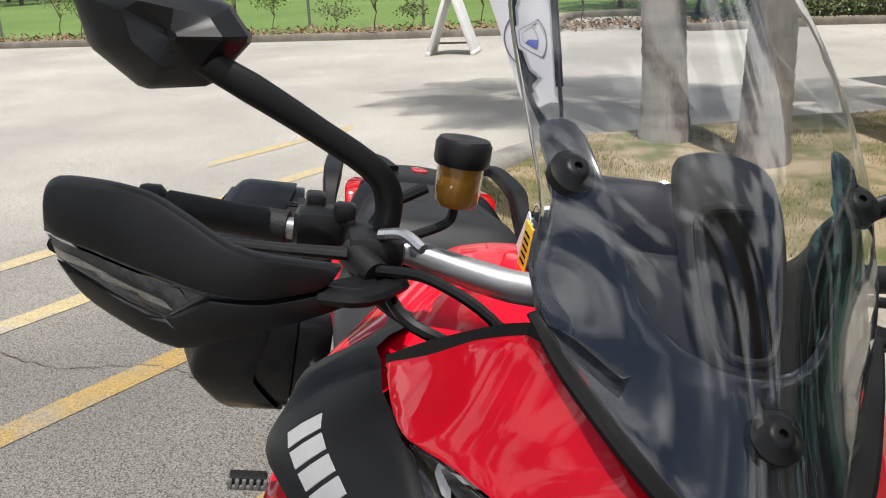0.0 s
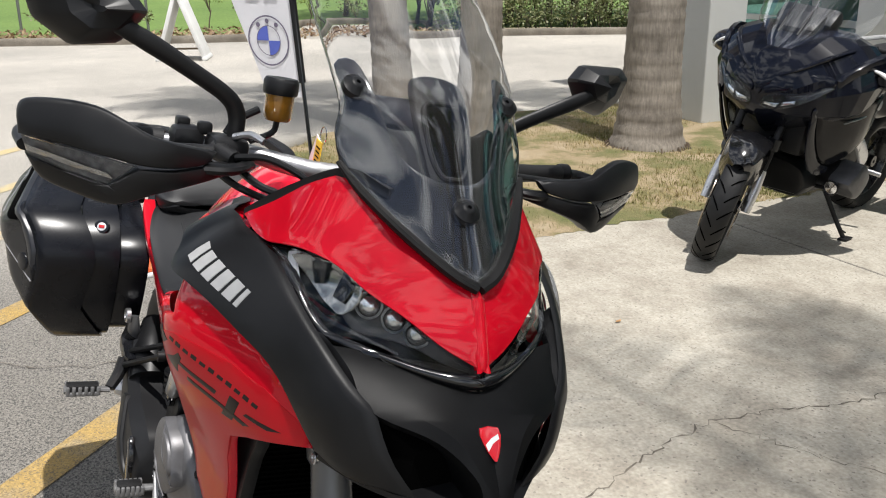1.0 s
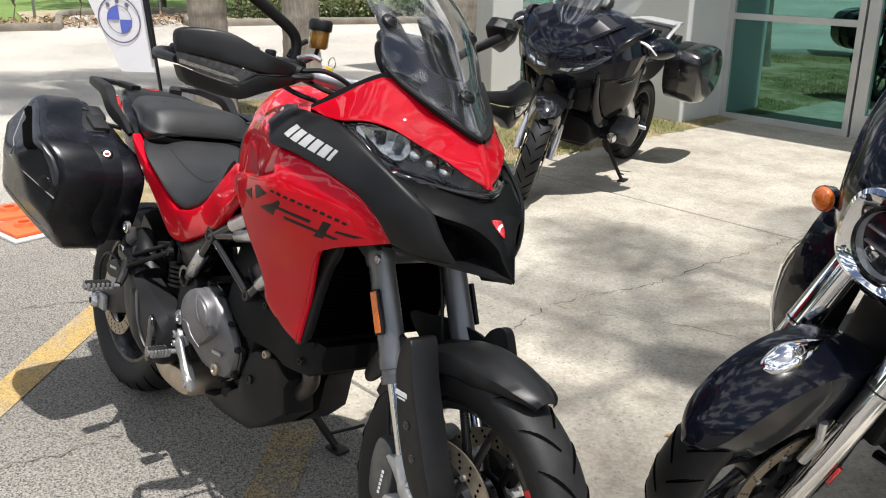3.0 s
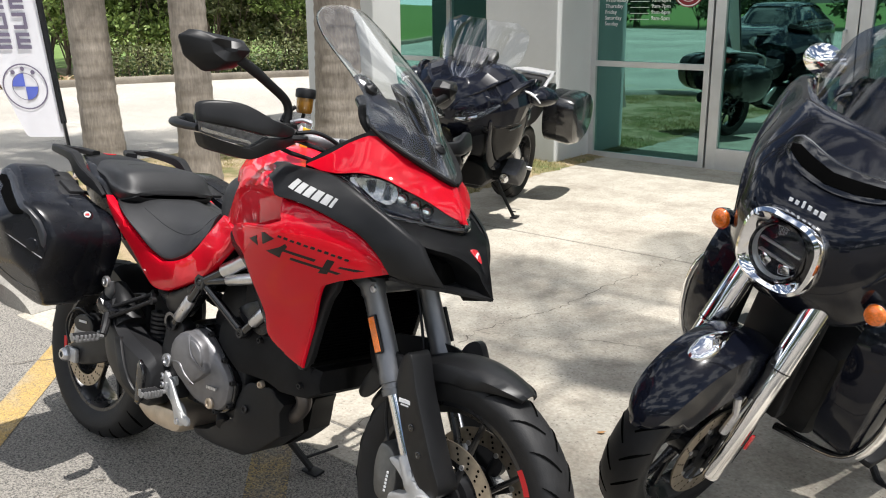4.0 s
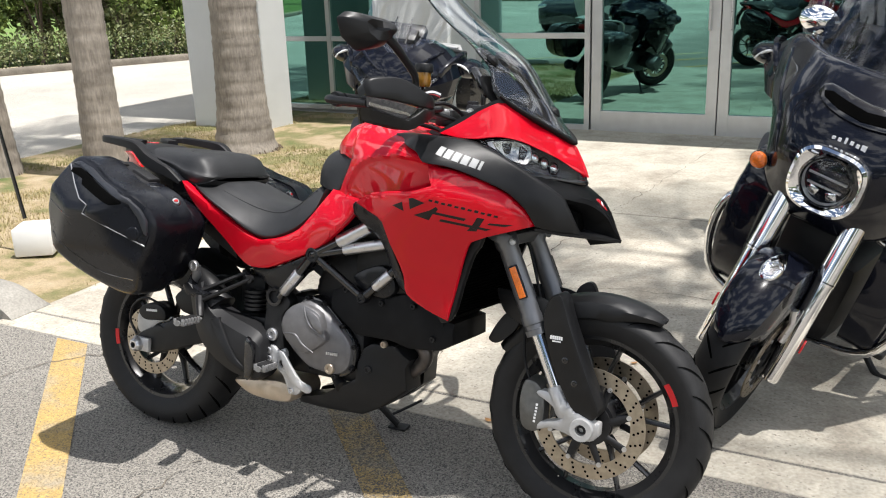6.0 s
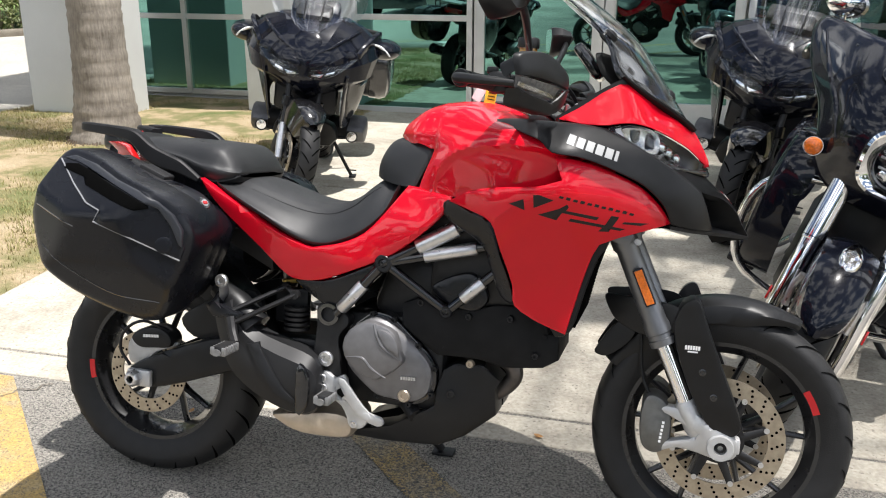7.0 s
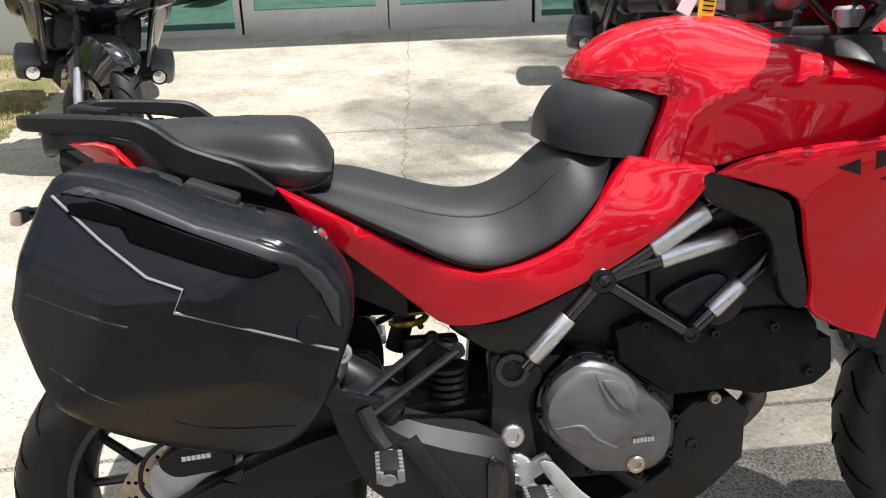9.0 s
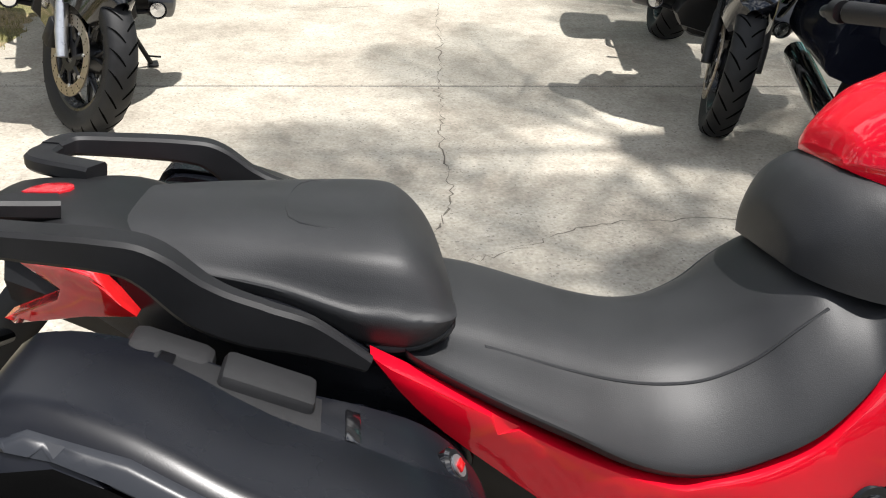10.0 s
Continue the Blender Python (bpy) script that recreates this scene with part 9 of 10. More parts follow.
        part("fairing_pocket", shell([(s * a, b) for a, b in ((0.30, 1.155), (0.375, 1.165), (0.415, 1.18), (0.385, 1.12), (0.335, 1.085), (0.30, 1.08))], fd, 0.01, "x", step=0.02, edge=0.003, smooth_n=3, lift=0.003), GLOSS, fair)
    vent = part("fairing_vent", shell([(-0.17, 1.150), (-0.10, 1.125), (0, 1.115), (0.10, 1.125), (0.17, 1.150), (0.15, 1.185), (0, 1.175), (-0.15, 1.185)], fd, 0.02, "x", step=0.02, edge=0.004, smooth_n=3, lift=0.012), GLOSS, fair)
    part("vent_slot", shell([(-0.145, 1.150), (0, 1.127), (0.145, 1.150), (0.13, 1.170), (0, 1.155), (-0.13, 1.170)], fd, 0.01, "x", step=0.02, edge=0.002, smooth_n=2, lift=0.016), NEARBLACK, vent)
    # headlamp: rounded square chrome bezel, round lamp
    hz, hx = 0.934, 0.668
    sq = [(0.118 * math.copysign(abs(math.cos(a)) ** 0.62, math.cos(a)) * (1 - 0.10 * (math.sin(a) < 0) * abs(math.sin(a))), hz + 0.108 * math.copysign(abs(math.sin(a)) ** 0.62, math.sin(a))) for a in [2 * math.pi * k / 48 for k in range(48)]]
    bm = bmesh.new()
    rings = []
    for f, dx in ((1.0, -0.05), (1.02, -0.015), (0.98, 0.004), (0.90, 0.010), (0.83, 0.002)):
        rings.append([(hx + dx, a * f, hz + (b - hz) * f) for a, b in sq])
    for rr, dx in ((0.082, -0.006), (0.079, -0.014)):
        rings.append([(hx + dx, rr * math.cos(a), hz + rr * math.sin(a)) for a in [2 * math.pi * k / 48 for k in range(48)]])
    ring_faces(bm, rings, caps=False)
    bez = part("headlamp_bezel", bm, CHROME, t, "rounded square chrome headlamp bezel")
    bm = bmesh.new()
    lathe(bm, [(0.079, -0.01), (0.083, -0.002), (0.079, 0.006), (0.074, -0.004)], (hx, 0, hz), "x", 40)
    part("headlamp_ring", bm, GLOSS, bez)
    bm = bmesh.new()
    lathe(bm, [(0.076, -0.006), (0.07, -0.03), (0.045, -0.055), (0.015, -0.06), (0.0001, -0.06)], (hx, 0, hz), "x", 40, False)
    part("lamp_bowl", bm, shade("lamp_bowl_silver", (0.72, 0.72, 0.71), 0.3, 0.45, vary=0.1, scale=40), bez)
    for z0, w in ((0.012, 0.062), (-0.020, 0.055)):
        part("lamp_fin", box(bmesh.new(), (hx - 0.028, 0, hz + z0), (0.035, w * 2, 0.006), 0.001), ALU, bez)
    for s in (-1, 1):
        part("lamp_cell", box(bmesh.new(), (hx - 0.032, s * 0.03, hz - 0.042), (0.03, 0.035, 0.03), 0.006, Matrix.Rotation(radians(s * 18), 4, "X")), REFLECTOR, bez)
    bm = bmesh.new()
    lathe(bm, [(0.0001, 0.012), (0.04, 0.009), (0.077, -0.004), (0.077, -0.008), (0.04, 0.005), (0.0001, 0.008)], (hx, 0, hz), "x", 40)
    part("lamp_glass", bm, LENS, bez).visible_shadow = False
    bm = bmesh.new()
    for k in range(6):
        w = (0.016, 0.011, 0.011, 0.008, 0.011, 0.011)[k]
        box(bm, (float(fd(0.05 - k * 0.019, 1.066)[0]) + 0.004, 0.05 - k * 0.019, 1.066 - 0.002 * abs(k - 2)), (0.003, w, 0.024 if k in (0, 3) else 0.013), 0.001)
    part("script_bars", bm, WHITE, fair, "small white script bars", False)
    scr = part("windscreen", clear_screen([(0.41, 1.235, 0.30, 0.16), (0.37, 1.29, 0.33, 0.19), (0.29, 1.40, 0.31, 0.18), (0.23, 1.475, 0.22, 0.12)]), SMOKESCREEN, t, "smoked windscreen")
    scr.visible_shadow = False
    part("dashboard", box(bmesh.new(), (0.30, 0, 1.15), (0.16, 0.60, 0.12), 0.04), BLACK, t)
    part("nacelle", box(bmesh.new(), (0.45, 0, 0.92), (0.20, 0.26, 0.20), 0.05), BLACK, t)
    part("radiator", box(bmesh.new(), (0.42, 0, 0.55), (0.06, 0.22, 0.40), 0.015), BLACK, t)
    part("engine", box(bmesh.new(), (0.05, 0, 0.42), (0.56, 0.34, 0.34), 0.06), DARK, t)
    part("fuel_tank", half_loft([(x, [(0, z), (w * 0.6, z - 0.01), (w, z - 0.10), (w * 0.8, z - 0.2), (0, z - 0.22)]) for x, z, w in ((-0.30, 0.80, 0.12), (-0.20, 0.86, 0.17), (0.05, 0.91, 0.19), (0.28, 0.89, 0.14), (0.34, 0.84, 0.07))], 3, m=3), PEARL, t, "gloss black fuel tank")
    part("seat", half_loft([(x, seat_section(z, z - 0.12, w, 0.006)) for x, z, w in ((-1.15, 0.78, 0.11), (-1.05, 0.80, 0.14), (-0.85, 0.79, 0.16), (-0.78, 0.72, 0.19), (-0.55, 0.70, 0.20), (-0.35, 0.74, 0.15))], 3, m=3), LEATHER, t, "black cruiser seat")
    part("rear_mudguard", arc_guard((-0.95, 0.31), [(30, 0.35, 0.10), (60, 0.36, 0.105), (100, 0.365, 0.105), (140, 0.36, 0.10), (165, 0.35, 0.08)], 0.12), PEARL, t)
    part("frame_tube", tube(bmesh.new(), [(0.36, 0, 0.90), (0.34, 0, 0.50), (0.20, 0, 0.22), (-0.40, 0, 0.24), (-0.90, 0, 0.31)], 0.03, 10, 4), DARK, t)
    part("side_stand", tube(bmesh.new(), [(0.0, 0.20, 0.24), (0.03, 0.33, 0.13), (0.05, 0.40, 0.14)], [0.014, 0.013, 0.012], 10, 3), DARK, t, "black side stand")
    return t


cruiser(pose(1.15, 1.50, 0, -19, 0, -103))

# ---- flag, sign board, marker plates, car ----
NAVYINK = shade("grey_violet_print", (0.16, 0.14, 0.20), 0.85)
BLUEINK = shade("blue_print", (0.10, 0.14, 0.52), 0.85)
CONE = shade("orange_rubber", (0.62, 0.12, 0.03), 0.5, vary=0.12, scale=9, rvary=0.1)
CARPAINT = shade("dark_car_paint", (0.012, 0.014, 0.018), 0.2, coat=1.0, vary=0.1, scale=3)
CARGLASS = shade("dark_car_glass", (0.01, 0.012, 0.012), 0.04, coat=0.5)


def text_part(words, size, m, material, parent, name="lettering", label="", depth=0.0008):
    """Flat raised lettering in the built-in font; m places its left base."""
    cu = bpy.data.curves.new(name, "FONT")
    cu.body, cu.size, cu.extrude, cu.resolution_u = words, size, depth, 2
    tmp = bpy.data.objects.new(name, cu)
    me = bpy.data.meshes.new_from_object(tmp)
    bpy.data.objects.remove(tmp)
    bpy.data.curves.remove(cu)
    me.materials.clear()
    me.materials.append(material)
    ob = new(name, me)
    ob.parent = parent
    ob.matrix_basis = m
    if label:
        ob["label"] = label
    return ob


def feather_flag(base):
    bx, by = base
    f = thing("feather_flag", pose(bx, by, 0.05), "white feather flag with blue roundel on a white block base", "flag")
    part("base_block", box(bmesh.new(), (0.05, 0, 0.085), (0.22, 0.22, 0.17), 0.016, Matrix.Rotation(radians(35), 4, "Z")), WHITEPAINT, f, "white plastic base block")
    d = Vector((-0.12, -0.03, 1.0))
    side = Vector((-0.73, -0.68, 0))
    out = Vector((0.68, -0.73, 0))
    def on_pole(z):
        return Vector((d.x * z - (0.012 * max(0, z - 1.2) ** 3), d.y * z, z))
    pole = part("pole", tube(bmesh.new(), [on_pole(0.20 + 0.2 * k) for k in range(17)], [0.012 - 0.0004 * k for k in range(17)], 10), GLOSS, f, "black flag pole")
    part("pole_sleeve", tube(bmesh.new(), [on_pole(0.78 + 0.13 * k) for k in range(21)], 0.020, 8, flat=0.5), BLACK, pole)
    keys = [(0.70, 0.22), (0.74, 0.25), (1.0, 0.33), (1.3, 0.41), (1.8, 0.52), (2.6, 0.50), (3.2, 0.28), (3.4, 0.02)]
    rows = spline([(z, s, 0) for z, s in keys], 5)
    def cloth(u, z, w):
        return spot(u * w, z, 0.0)
    def spot(s, z, lift):
        return on_pole(z) + side * s + out * (0.02 * math.sin(9 * s + 2.2 * z) * min(1, s / 0.2) + lift)
    rings = []
    for q in rows:
        pts = [cloth(k / 14, q.x, q.y) for k in range(15)]
        rings.append(pts + [p - out * 0.003 for p in reversed(pts)])
    cl = part("cloth", ring_faces(bmesh.new(), rings), CLOTH, f, "white flag cloth")
    def printed(name, cx, cz, r, material, wedge=None, r_in=0.0, lift=0.004):
        bm = bmesh.new()
        n = 40
        a0, a1 = wedge or (0, 2 * math.pi)
        inner, outer = [], []
        for k in range(n + 1):
            a = a0 + (a1 - a0) * k / n
            for rr, dest in ((r_in, inner), (r, outer)):
                z = cz + rr * math.sin(a)
                s = cx + rr * math.cos(a)
                dest.append(bm.verts.new(spot(s, z, lift)))
        for k in range(n):
            if r_in:
                bm.faces.new((inner[k], outer[k], outer[k + 1], inner[k + 1]))
            else:
                bm.faces.new((inner[0], outer[k], outer[k + 1]))
        part(name, bm, material, cl, smooth=False)
    cx, cz = 0.185, 1.00
    printed("roundel_ring", cx, cz, 0.135, NAVYINK, None, 0.127)
    printed("roundel_ring", cx, cz, 0.081, NAVYINK, None, 0.077)
    for q in (0, 2):
        printed("roundel_quarter", cx, cz, 0.077, BLUEINK, (math.pi / 2 * q, math.pi / 2 * (q + 1)))
    for k, a in enumerate((2.2, 1.57, 0.94)):
        printed("roundel_mark", cx + 0.104 * math.cos(a), cz + 0.104 * math.sin(a), 0.013, NAVYINK)
    for row, (s0, n, h) in enumerate(((0.215, 3, 0.085), (0.095, 8, 0.085))):
        for k in range(n):
            bm = bmesh.new()
            z0 = 1.22 + k * (0.115 if row else 0.115)
            for piece in range(3):
                zz = z0 + (0.0, 0.036, 0.072)[piece]
                if piece == 1 and k % 2:
                    continue
                p = [spot(s, zz + dz, 0.006) for s, dz in ((s0, 0), (s0 + h, 0), (s0 + h, 0.022), (s0, 0.022))]
                bm.faces.new([bm.verts.new(q) for q in p])
            s = s0 if k % 2 else s0 + h - 0.02
            p = [spot(u, z0 + dz, 0.0066) for u, dz in ((s, 0), (s + 0.02, 0), (s + 0.02, 0.09), (s, 0.09))]
            bm.faces.new([bm.verts.new(q) for q in p])
            part("lettering_bar", bm, NAVYINK, cl, smooth=False)
    return f


feather_flag((-3.06, 1.21))


def sandwich_board(x, y, turn, h=1.0):
    b = thing("sandwich_board", pose(x, y, 0, 0, 0, turn), "white A-frame sandwich board standing open on the lot", "sign")
    for s in (-1, 1):
        tilt = Matrix.Rotation(radians(s * 19), 4, "Y")
        leaf = part("leaf", box(bmesh.new(), (0, 0, 0), (0.06, 0.62, h), 0.012), WHITEPAINT, b)
        leaf.matrix_basis = Matrix.Translation((-s * math.sin(radians(19)) * -h / 2 * 1.0, 0, h / 2 * math.cos(radians(19)))) @ Matrix.Rotation(radians(-s * 19), 4, "Y")
        part("foot", box(bmesh.new(), (0, 0, -h / 2 + 0.03), (0.07, 0.66, 0.06), 0.01), WHITEPAINT, leaf)
    part("top_hinge", box(bmesh.new(), (0, 0, h * 0.955), (0.11, 0.5, 0.05), 0.015), WHITEPAINT, b)
    part("spreader", box(bmesh.new(), (0, 0.24, 0.14), (0.56, 0.02, 0.03), 0.006), shade("weathered_wood", (0.25, 0.19, 0.12), 0.8, vary=0.3, scale=20), b)
    return b


sandwich_board(-12.87, 2.33, 70, 1.1)


def marker_plate(x, y, turn):
    """A flat rubber marker: an orange top on a wider white base, with a low raised socket."""
    c = thing("marker_plate", pose(x, y, 0, 0, 0, turn), "flat orange and white rubber marker plate by the kerb", "marker plate", "plates beside the kerb")
    part("base", box(bmesh.new(), (0, 0, 0.010), (0.34, 0.27, 0.020), 0.006), WHITEPAINT, c, "white lower layer")
    part("top", box(bmesh.new(), (0, 0, 0.031), (0.30, 0.23, 0.022), 0.008), CONE, c, "orange upper layer")
    part("socket", lathe(bmesh.new(), [(0.030, 0.040), (0.055, 0.040), (0.046, 0.062), (0.030, 0.062)], (0, 0, 0), "z", 24), CONE, c)
    return c


marker_plate(-2.88, 0.255, 8)
marker_plate(-3.235, 0.285, -6)


def parked_car(m, label):
    c = thing("parked_car", m, label, "car", "cars parked on the lot")
    body = half_loft([(x, [(0, t), (w * 0.6, t), (w * 0.93, t - 0.05), (w, t - 0.25), (w * 0.98, 0.34), (w * 0.9, 0.24), (0, 0.24)]) for x, t, w in ((2.28, 0.62, 0.55), (2.2, 0.72, 0.75), (1.9, 0.86, 0.86), (1.1, 0.97, 0.90), (0, 1.0, 0.91), (-1.2, 1.02, 0.90), (-2.0, 0.98, 0.86), (-2.25, 0.85, 0.74))], 4, m=4)
    part("body", body, CARPAINT, c, "dark glossy car body")
    part("cabin", half_loft([(x, [(0, t), (w * 0.7, t - 0.01), (w * 0.95, t - 0.08), (0.82, 0.95), (0, 0.94)]) for x, t, w in ((1.0, 0.99, 0.62), (0.35, 1.38, 0.62), (-0.1, 1.47, 0.64), (-1.0, 1.46, 0.63), (-1.6, 1.34, 0.6), (-2.0, 1.02, 0.58))], 4, m=4), CARGLASS, c, "dark car glass")
    part("roof", half_loft([(x, [(0, t), (w * 0.7, t - 0.012), (w, t - 0.08), (w * 0.9, t - 0.085), (0, t - 0.05)]) for x, t, w in ((0.4, 1.385, 0.60), (-0.1, 1.485, 0.64), (-1.0, 1.475, 0.64), (-1.6, 1.352, 0.59))], 4, m=4), CARPAINT, c)
    for s in (-1, 1):
        for x in (1.38, -1.38):
            w = new("wheel")
            w.parent = c
            w.location = (x, s * 0.82, 0.33)
            bm = bmesh.new()
            lathe(bm, [(0.21, -0.10), (0.31, -0.105), (0.33, -0.07), (0.33, 0.07), (0.31, 0.105), (0.21, 0.10)], (0, 0, 0), "y", 36)
            part("tyre", bm, RUBBER, w)
            bm = bmesh.new()
            lathe(bm, [(0.0001, s * 0.06), (0.05, s * 0.075), (0.06, s * 0.05), (0.20, s * 0.085), (0.215, s * 0.095), (0.215, s * 0.03), (0.0001, s * 0.03)], (0, 0, 0), "y", 36)
            part("rim", bm, ALU, w)
            for k in range(5):
                a = 2 * math.pi * k / 5
                part("rim_window", tube(bmesh.new(), [(math.cos(a) * 0.09, s * 0.083, math.sin(a) * 0.09), (math.cos(a) * 0.17, s * 0.094, math.sin(a) * 0.17)], [0.016, 0.034], 8, flat=0.2, up=(0, 1, 0)), NEARBLACK, w)
        part("headlight", box(bmesh.new(), (2.08, s * 0.66, 0.70), (0.28, 0.24, 0.11), 0.04), REFLECTOR, c)
        part("tail_light", box(bmesh.new(), (-2.14, s * 0.70, 0.84), (0.18, 0.20, 0.12), 0.04), TAILRED, c)
        part("side_mirror", box(bmesh.new(), (0.72, s * 0.98, 1.02), (0.12, 0.18, 0.12), 0.04), CARPAINT, c)
    return c


parked_car(pose(-6.5, -9.5, 0, 0, 0, 92), "dark car parked across the lot, mirrored in glass")
parked_car(pose(-1.2, -11.0, 0, 0, 0, 88), "dark car parked far behind in the lot")
parked_car(pose(3.4, -10.4, 0, 0, 0, 91), "dark car parked near the road side of the lot")

# fallen leaves on the apron
rnd = random.Random(5)
for x, y in ((0.62, 1.12), (-0.55, 0.72), (-1.2, 1.9), (0.28, 0.44), (-0.9, 0.30)):
    bm = bmesh.new()
    a, n = rnd.uniform(0, 6.28), 8
    up, dn = [], []
    for k in range(n + 1):
        u = k / n
        w = 0.009 * math.sin(math.pi * u) ** 0.8
        for sgn, dest in ((1, up), (-1, dn)):
            px, py = (u - 0.5) * 0.036, sgn * w
            dest.append(bm.verts.new((px * math.cos(a) - py * math.sin(a), px * math.sin(a) + py * math.cos(a), 0.004 + 0.006 * abs(u - 0.5) + 0.2 * w * (sgn > 0))))
    for k in range(n):
        bm.faces.new((up[k], up[k + 1], dn[k + 1], dn[k]))
    lf = part("fallen_leaf", bm, shade("dry_leaf", (0.42, 0.22, 0.08), 0.7, vary=0.3, scale=60))
    lf.location = (x, y, 0.0045)
    tagged(lf, "small curled tan leaf lying on the ground", "leaf", "fallen leaves")

# ---- lettering on the side light ----
glass2 = bpy.data.objects["window_2"]
days = [("HOURS", ""), ("Tuesday", "9am-6pm"), ("Wednesday", "9am-6pm"), ("Thursday", "9am-7pm"), ("Friday", "9am-6pm"), ("Saturday", "9am-5pm"), ("Sunday", "")]
up = Matrix.Rotation(radians(90), 4, "X")
for k, (day, hrs) in enumerate(days):
    z = 1.625 - 0.055 * k
    text_part(day, 0.052, Matrix.Translation((-2.46, FRONT - 0.004, z)) @ up, WHITE, glass2, label="white opening hours lettering")
    if hrs:
        text_part(hrs, 0.052, Matrix.Translation((-1.97, FRONT - 0.004, z)) @ up, WHITE, glass2)
        part("leader_line", box(bmesh.new(), (-2.09, FRONT - 0.004, z + 0.005), (0.20, 0.001, 0.004)), WHITE, glass2, smooth=False)
for rr, r0, mat in ((0.15, 0.0, shade("dark_red_sticker", (0.22, 0.012, 0.02), 0.4)), (0.142, 0.132, WHITE), (0.10, 0.094, WHITE)):
    bm = bmesh.new()
    prof = [(max(r0, 0.0001), -0.001), (rr, -0.001), (rr, 0.0), (max(r0, 0.0001), 0.0)]
    lathe(bm, prof, (-1.60, FRONT - 0.002 - (0.002 if r0 else 0), 1.615), "y", 40)
    part("round_sticker", bm, mat, glass2, "plain dark red round sticker with white rings")
bm = bmesh.new()
for k in range(6):
    box(bm, (-1.675 + 0.03 * k, FRONT - 0.0045, 1.615), (0.02, 0.001, 0.06 if k in (0, 3) else 0.035))
part("sticker_bars", bm, WHITE, glass2, smooth=False)


# ---- planting behind the far kerb ----
def leaves(bm, centre, radii, count, size, rnd, shape=1.0):
    """Many small pointed leaves over and inside an uneven ellipsoid."""
    c = Vector(centre)
    for _ in range(count):
        a, u = rnd.uniform(0, 6.283), rnd.uniform(-0.75, 1)
        q = math.sqrt(max(0, 1 - u * u))
        n = Vector((math.cos(a) * q, math.sin(a) * q, u))
        lump = 0.72 + 0.45 * noise.noise(Vector((n.x * 1.7 + centre[0], n.y * 1.7 + centre[1], n.z * 1.7))) + rnd.uniform(-0.16, 0.10)
        p = c + Vector((n.x * radii[0], n.y * radii[1], n.z * radii[2])) * lump
        d = (n + Vector((rnd.gauss(0, 0.7), rnd.gauss(0, 0.7), rnd.gauss(0.1, 0.6)))).normalized()
        s = d.cross(Vector((rnd.gauss(0, 1), rnd.gauss(0, 1), rnd.gauss(0, 1)))).normalized()
        ln, w = size * rnd.uniform(0.6, 1.3), size * rnd.uniform(0.18, 0.34)
        bm.faces.new([bm.verts.new(v) for v in (p, p + d * ln * 0.5 + s * w, p + d * ln, p + d * ln * 0.5 - s * w)])


def leaf_tone(name, dark, mid, light):
    """Leaf colour that differs from leaf to leaf and from clump to clump."""
    m = bpy.data.materials.new(name)
    m.use_nodes = True
    n, l = m.node_tree.nodes, m.node_tree.links
    p = n["Principled BSDF"]
    p.inputs["Roughness"].default_value = 0.55
    geo, co, t, add, r = n.new("ShaderNodeNewGeometry"), n.new("ShaderNodeTexCoord"), n.new("ShaderNodeTexNoise"), n.new("ShaderNodeMix"), n.new("ShaderNodeValToRGB")
    t.inputs["Scale"].default_value = 0.8
    l.new(co.outputs["Object"], t.inputs["Vector"])
    add.inputs[0].default_value = 0.45
    l.new(t.outputs["Fac"], add.inputs[2])
    l.new(geo.outputs["Random Per Island"], add.inputs[3])
    l.new(add.outputs[0], r.inputs["Fac"])
    r.color_ramp.elements.new(0.5)
    for e, (pos, c) in zip(r.color_ramp.elements, ((0.2, dark), (0.5, mid), (0.8, light))):
        e.position, e.color = pos, (*c, 1)
    l.new(r.outputs["Color"], p.inputs["Base Color"])
    p.inputs["Transmission Weight"].default_value = 0.0
    p.inputs["Subsurface Weight"].default_value = 0.0
    return m


LUSH = leaf_tone("lush_leaves", (0.08, 0.13, 0.03), (0.18, 0.26, 0.06), (0.30, 0.37, 0.11))
DULL = leaf_tone("dull_hedge_leaves", (0.07, 0.09, 0.035), (0.14, 0.165, 0.06), (0.25, 0.24, 0.11))
DARKLEAF = leaf_tone("dark_tree_leaves", (0.02, 0.035, 0.012), (0.045, 0.07, 0.022), (0.09, 0.13, 0.035))
TWIG = shade("twig_bark", (0.13, 0.10, 0.075), 0.9, vary=0.3, scale=12)


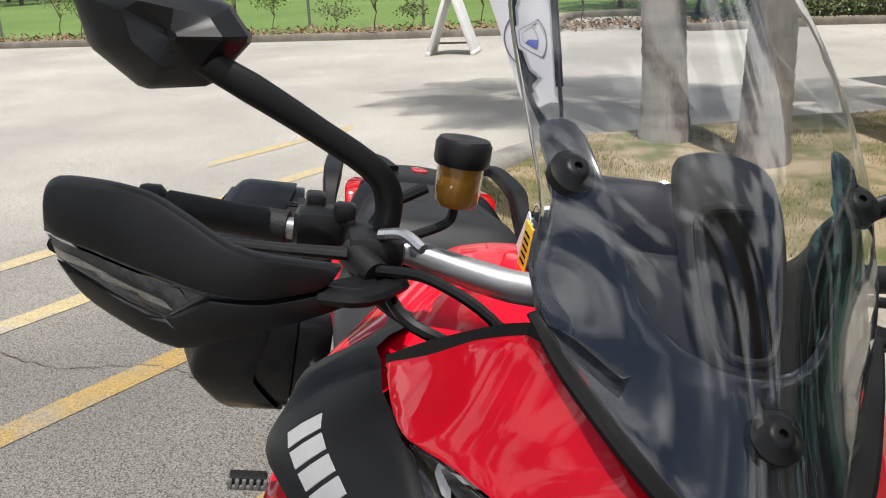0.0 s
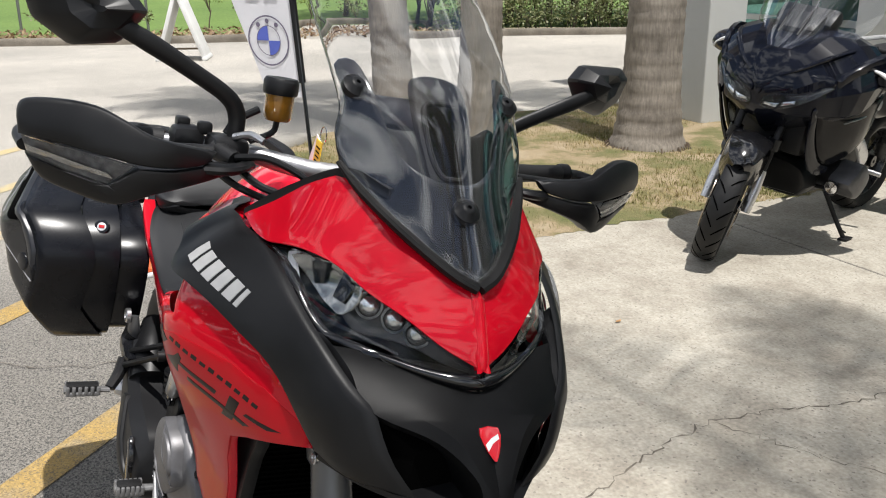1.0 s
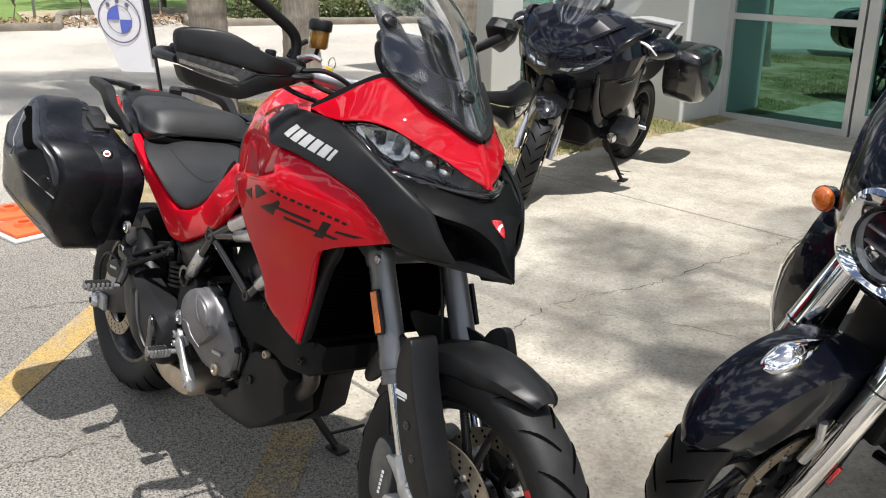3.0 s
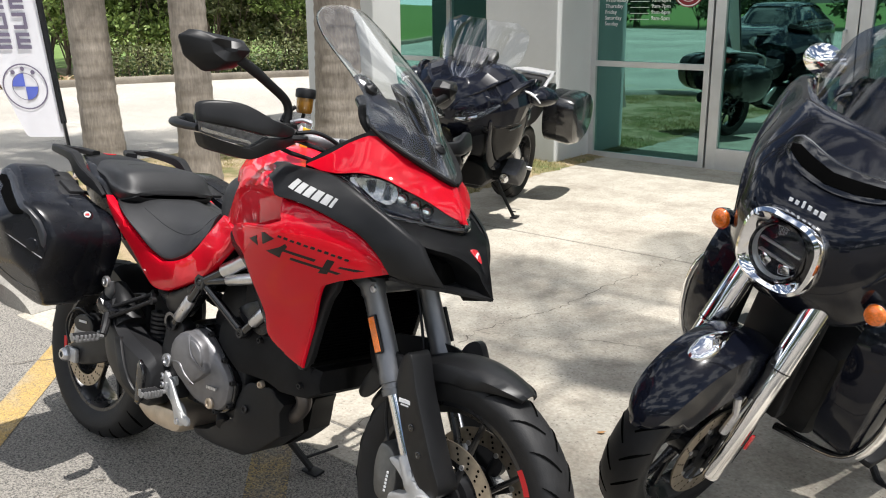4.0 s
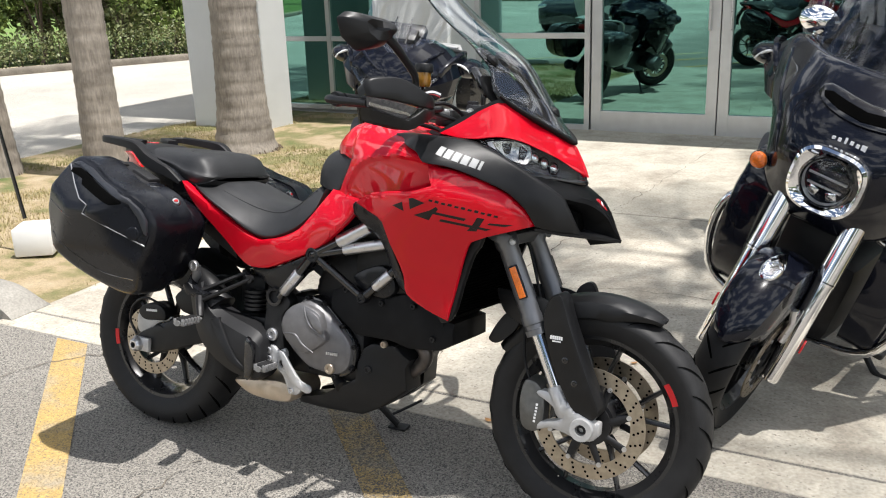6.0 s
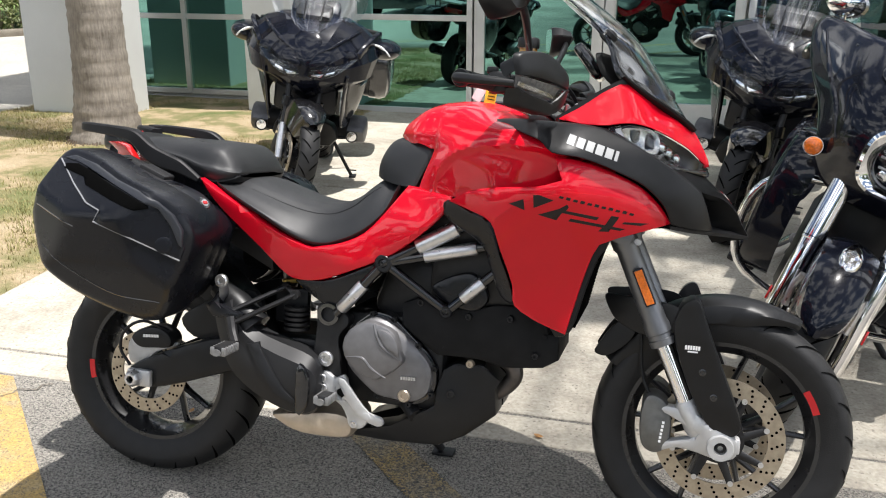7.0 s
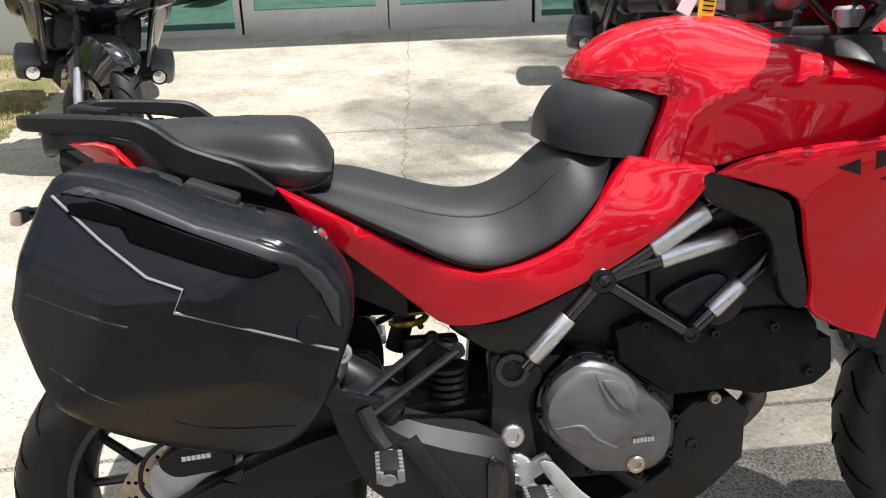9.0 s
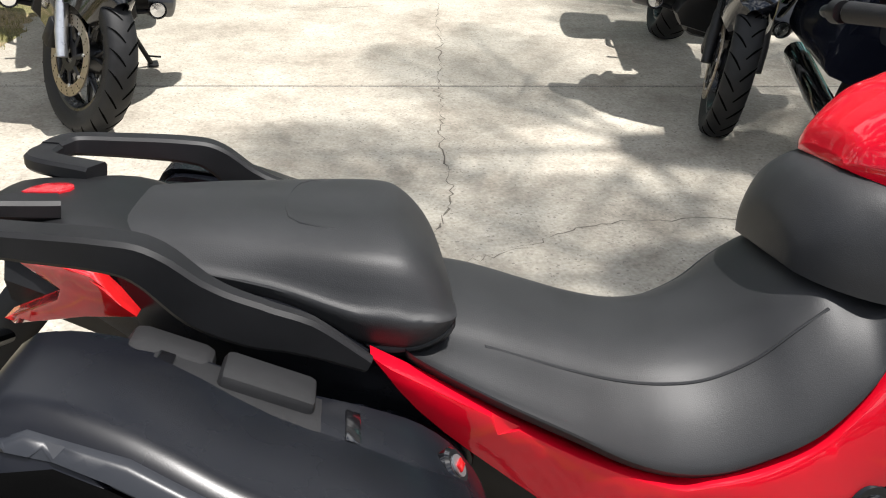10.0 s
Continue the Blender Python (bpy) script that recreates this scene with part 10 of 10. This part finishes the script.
def tree(x, y, h, spread, seed, tone, label, name="tree", trunk=True, count=2600, size=0.13, group="trees behind the lot"):
    rnd = random.Random(seed)
    t = thing(name, pose(x, y, 0.0), label, name, group)
    bm = bmesh.new()
    crown_at = []
    stem = h * (0.42 if trunk else 0.12)
    tube(bm, [(0, 0, -0.05), (0.05, 0.02, stem * 0.5), (0.02, 0.08, stem)], [0.045 * h / 3, 0.036 * h / 3, 0.03 * h / 3], 8, 3)
    for k in range(7):
        a = k * 2.4 + rnd.uniform(-0.4, 0.4)
        e = Vector((math.cos(a) * spread * rnd.uniform(0.35, 0.75), math.sin(a) * spread * rnd.uniform(0.35, 0.75), h * rnd.uniform(0.26 if not trunk else 0.6, 0.92)))
        mid = Vector((e.x * 0.4, e.y * 0.4, (stem + e.z) / 2 + 0.1))
        tube(bm, [(0.02, 0.06, stem * 0.9), mid, e], [0.022 * h / 3, 0.014 * h / 3, 0.005], 6, 3)
        crown_at.append(e)
    part("trunk", bm, TWIG, t)
    bm = bmesh.new()
    for e in crown_at:
        r = spread * rnd.uniform(0.38, 0.6)
        leaves(bm, e, (r, r, r * rnd.uniform(0.6, 0.9)), count // 7, size, rnd)
    part("crown", bm, tone, t, smooth=False)
    return t


rnd = random.Random(21)
n = 0
for k in range(30):
    y = 8.6 + 0.62 * k + rnd.uniform(-0.3, 0.3)
    edge_x = np.interp(y, [1.5, 8.4, 12.3, 20, 30], [-16.2, -14.2, -12.4, -8, 0])
    for row, (off, h) in enumerate(((1.9, 2.5), (4.2, 4.2), (7.0, 6.5), (3.1, 3.2))):
        if (k + row) % 2 and row in (1, 2):
            continue
        tone = (LUSH, LUSH, DULL, LUSH, LUSH)[rnd.randrange(5)] if row != 2 else LUSH
        tree(edge_x - off - rnd.uniform(0, 1.0), y + rnd.uniform(-0.4, 0.4), h * rnd.uniform(0.8, 1.25), h * rnd.uniform(0.34, 0.46), 100 + n, tone, ("lush green shrub behind the far hedge", "leafy green tree behind the far hedge", "tall broad green tree beyond the hedge", "dense green shrub behind the far hedge")[row], "shrub" if row in (0, 3) else "tree", False, 2500, (0.12, 0.17, 0.22, 0.15)[row], "shrubs behind the lot" if row in (0, 3) else "trees behind the lot")
        n += 1

# clipped hedge along the kerb
rnd = random.Random(4)
bm, stems = bmesh.new(), bmesh.new()
for k in range(70):
    y = 8.2 + 0.30 * k
    x = np.interp(y, [1.5, 8.4, 12.3, 20, 30], [-16.2, -14.2, -12.4, -8, 0]) - 0.75 + rnd.uniform(-0.1, 0.1)
    leaves(bm, (x, y, 0.38 + rnd.uniform(-0.05, 0.06)), (0.52, 0.42, 0.44), 330, 0.075, rnd)
    for _ in range(4):
        dx, dy = rnd.uniform(-0.3, 0.3), rnd.uniform(-0.2, 0.2)
        tube(stems, [(x + dx * 0.4, y + dy * 0.4, 0), (x + dx, y + dy, rnd.uniform(0.4, 0.7))], [0.012, 0.004], 5)
hedge = thing("hedge", Matrix(), "low brownish-green clipped hedge along the far kerb", "hedge", kind="stuff")
part("hedge_leaves", bm, DULL, hedge, smooth=False)
part("hedge_stems", stems, TWIG, hedge)

# field edge: dark shade trees beyond the grass, weeds, leaf litter and fence posts
rnd = random.Random(9)
for k in range(34):
    y = -34 + 2.6 * k + rnd.uniform(-0.8, 0.8)
    tree(-52 + rnd.uniform(-5, 4) + 0.12 * abs(y), y, rnd.uniform(7, 10), rnd.uniform(2.6, 3.8), 300 + k, (DARKLEAF, DARKLEAF, DULL)[k % 3], "tall dark tree on the far side of the field", "tree", True, 1500, 0.5, "trees beyond the field")
for k in range(26):
    tree(-33 + 3.0 * k + rnd.uniform(-1, 1), -35.5 + rnd.uniform(-0.8, 0.8), rnd.uniform(3.2, 4.4), rnd.uniform(1.9, 2.4), 800 + k, DARKLEAF, "dense dark shrub along the road side of the lot", "shrub", False, 900, 0.4, "shrubs along the road side")
    tree(-34 + 3.1 * k + rnd.uniform(-1, 1), -38 + rnd.uniform(-3, 2), rnd.uniform(8, 12), rnd.uniform(3, 4.4), 700 + k, DARKLEAF, "tall dark tree behind the road side of the lot", "tree", True, 1100, 0.6, "trees behind the road side")
for k in range(16):
    y = -9 + 1.05 * k + rnd.uniform(-0.3, 0.3)
    x = np.interp(y, [-34, -2, 1.5, 8.4], [-30, -17.6, -16.2, -14.2]) - rnd.uniform(1.6, 3.0)
    tree(x, y, rnd.uniform(0.55, 1.15), rnd.uniform(0.3, 0.5), 500 + k, (LUSH, DULL)[k % 2], "thin straggly weed shrub at the field edge", "shrub", True, 300, 0.07, "weed shrubs at the field edge")
bm = bmesh.new()
for k in range(4200):
    y = rnd.uniform(-10, 8)
    x = np.interp(y, [-34, -2, 1.5, 8.4], [-30, -17.6, -16.2, -14.2]) - rnd.triangular(0.15, 3.2, 0.5)
    a, s, z = rnd.uniform(0, 6.28), rnd.uniform(0.03, 0.09), 0.02 + rnd.uniform(0, 0.10)
    d, e = Vector((math.cos(a) * s, math.sin(a) * s, rnd.uniform(-0.02, 0.06))), Vector((-math.sin(a) * s * 0.4, math.cos(a) * s * 0.4, rnd.uniform(-0.02, 0.02)))
    p = Vector((x, y, z))
    bm.faces.new([bm.verts.new(v) for v in (p - d, p + e, p + d, p - e)])
litter = part("leaf_litter", bm, leaf_tone("leaf_litter", (0.10, 0.055, 0.03), (0.22, 0.13, 0.07), (0.34, 0.27, 0.14)), smooth=False)
tagged(litter, "brown dead leaves and twigs behind the far kerb", "leaf litter", kind="stuff")
for k in range(9):
    y = -12 + 2.45 * k
    x = np.interp(y, [-34, -2, 1.5, 8.4], [-30, -17.6, -16.2, -14.2]) - 2.9
    po = thing("fence_post", pose(x, y, 0), "slim grey metal fence post at the field edge", "fence post", "fence posts along the field")
    part("post_tube", rod(bmesh.new(), (0, 0, -0.05), (0, 0, 1.55), 0.03, 10), shade("galvanised_post", (0.22, 0.23, 0.22), 0.5, 0.5), po)
    part("post_cap", lathe(bmesh.new(), [(0.0001, 1.575), (0.02, 1.57), (0.034, 1.55), (0.034, 1.53), (0.0001, 1.53)], (0, 0, 0), "z", 10), shade("post_cap", (0.2, 0.2, 0.2), 0.5, 0.5), po)
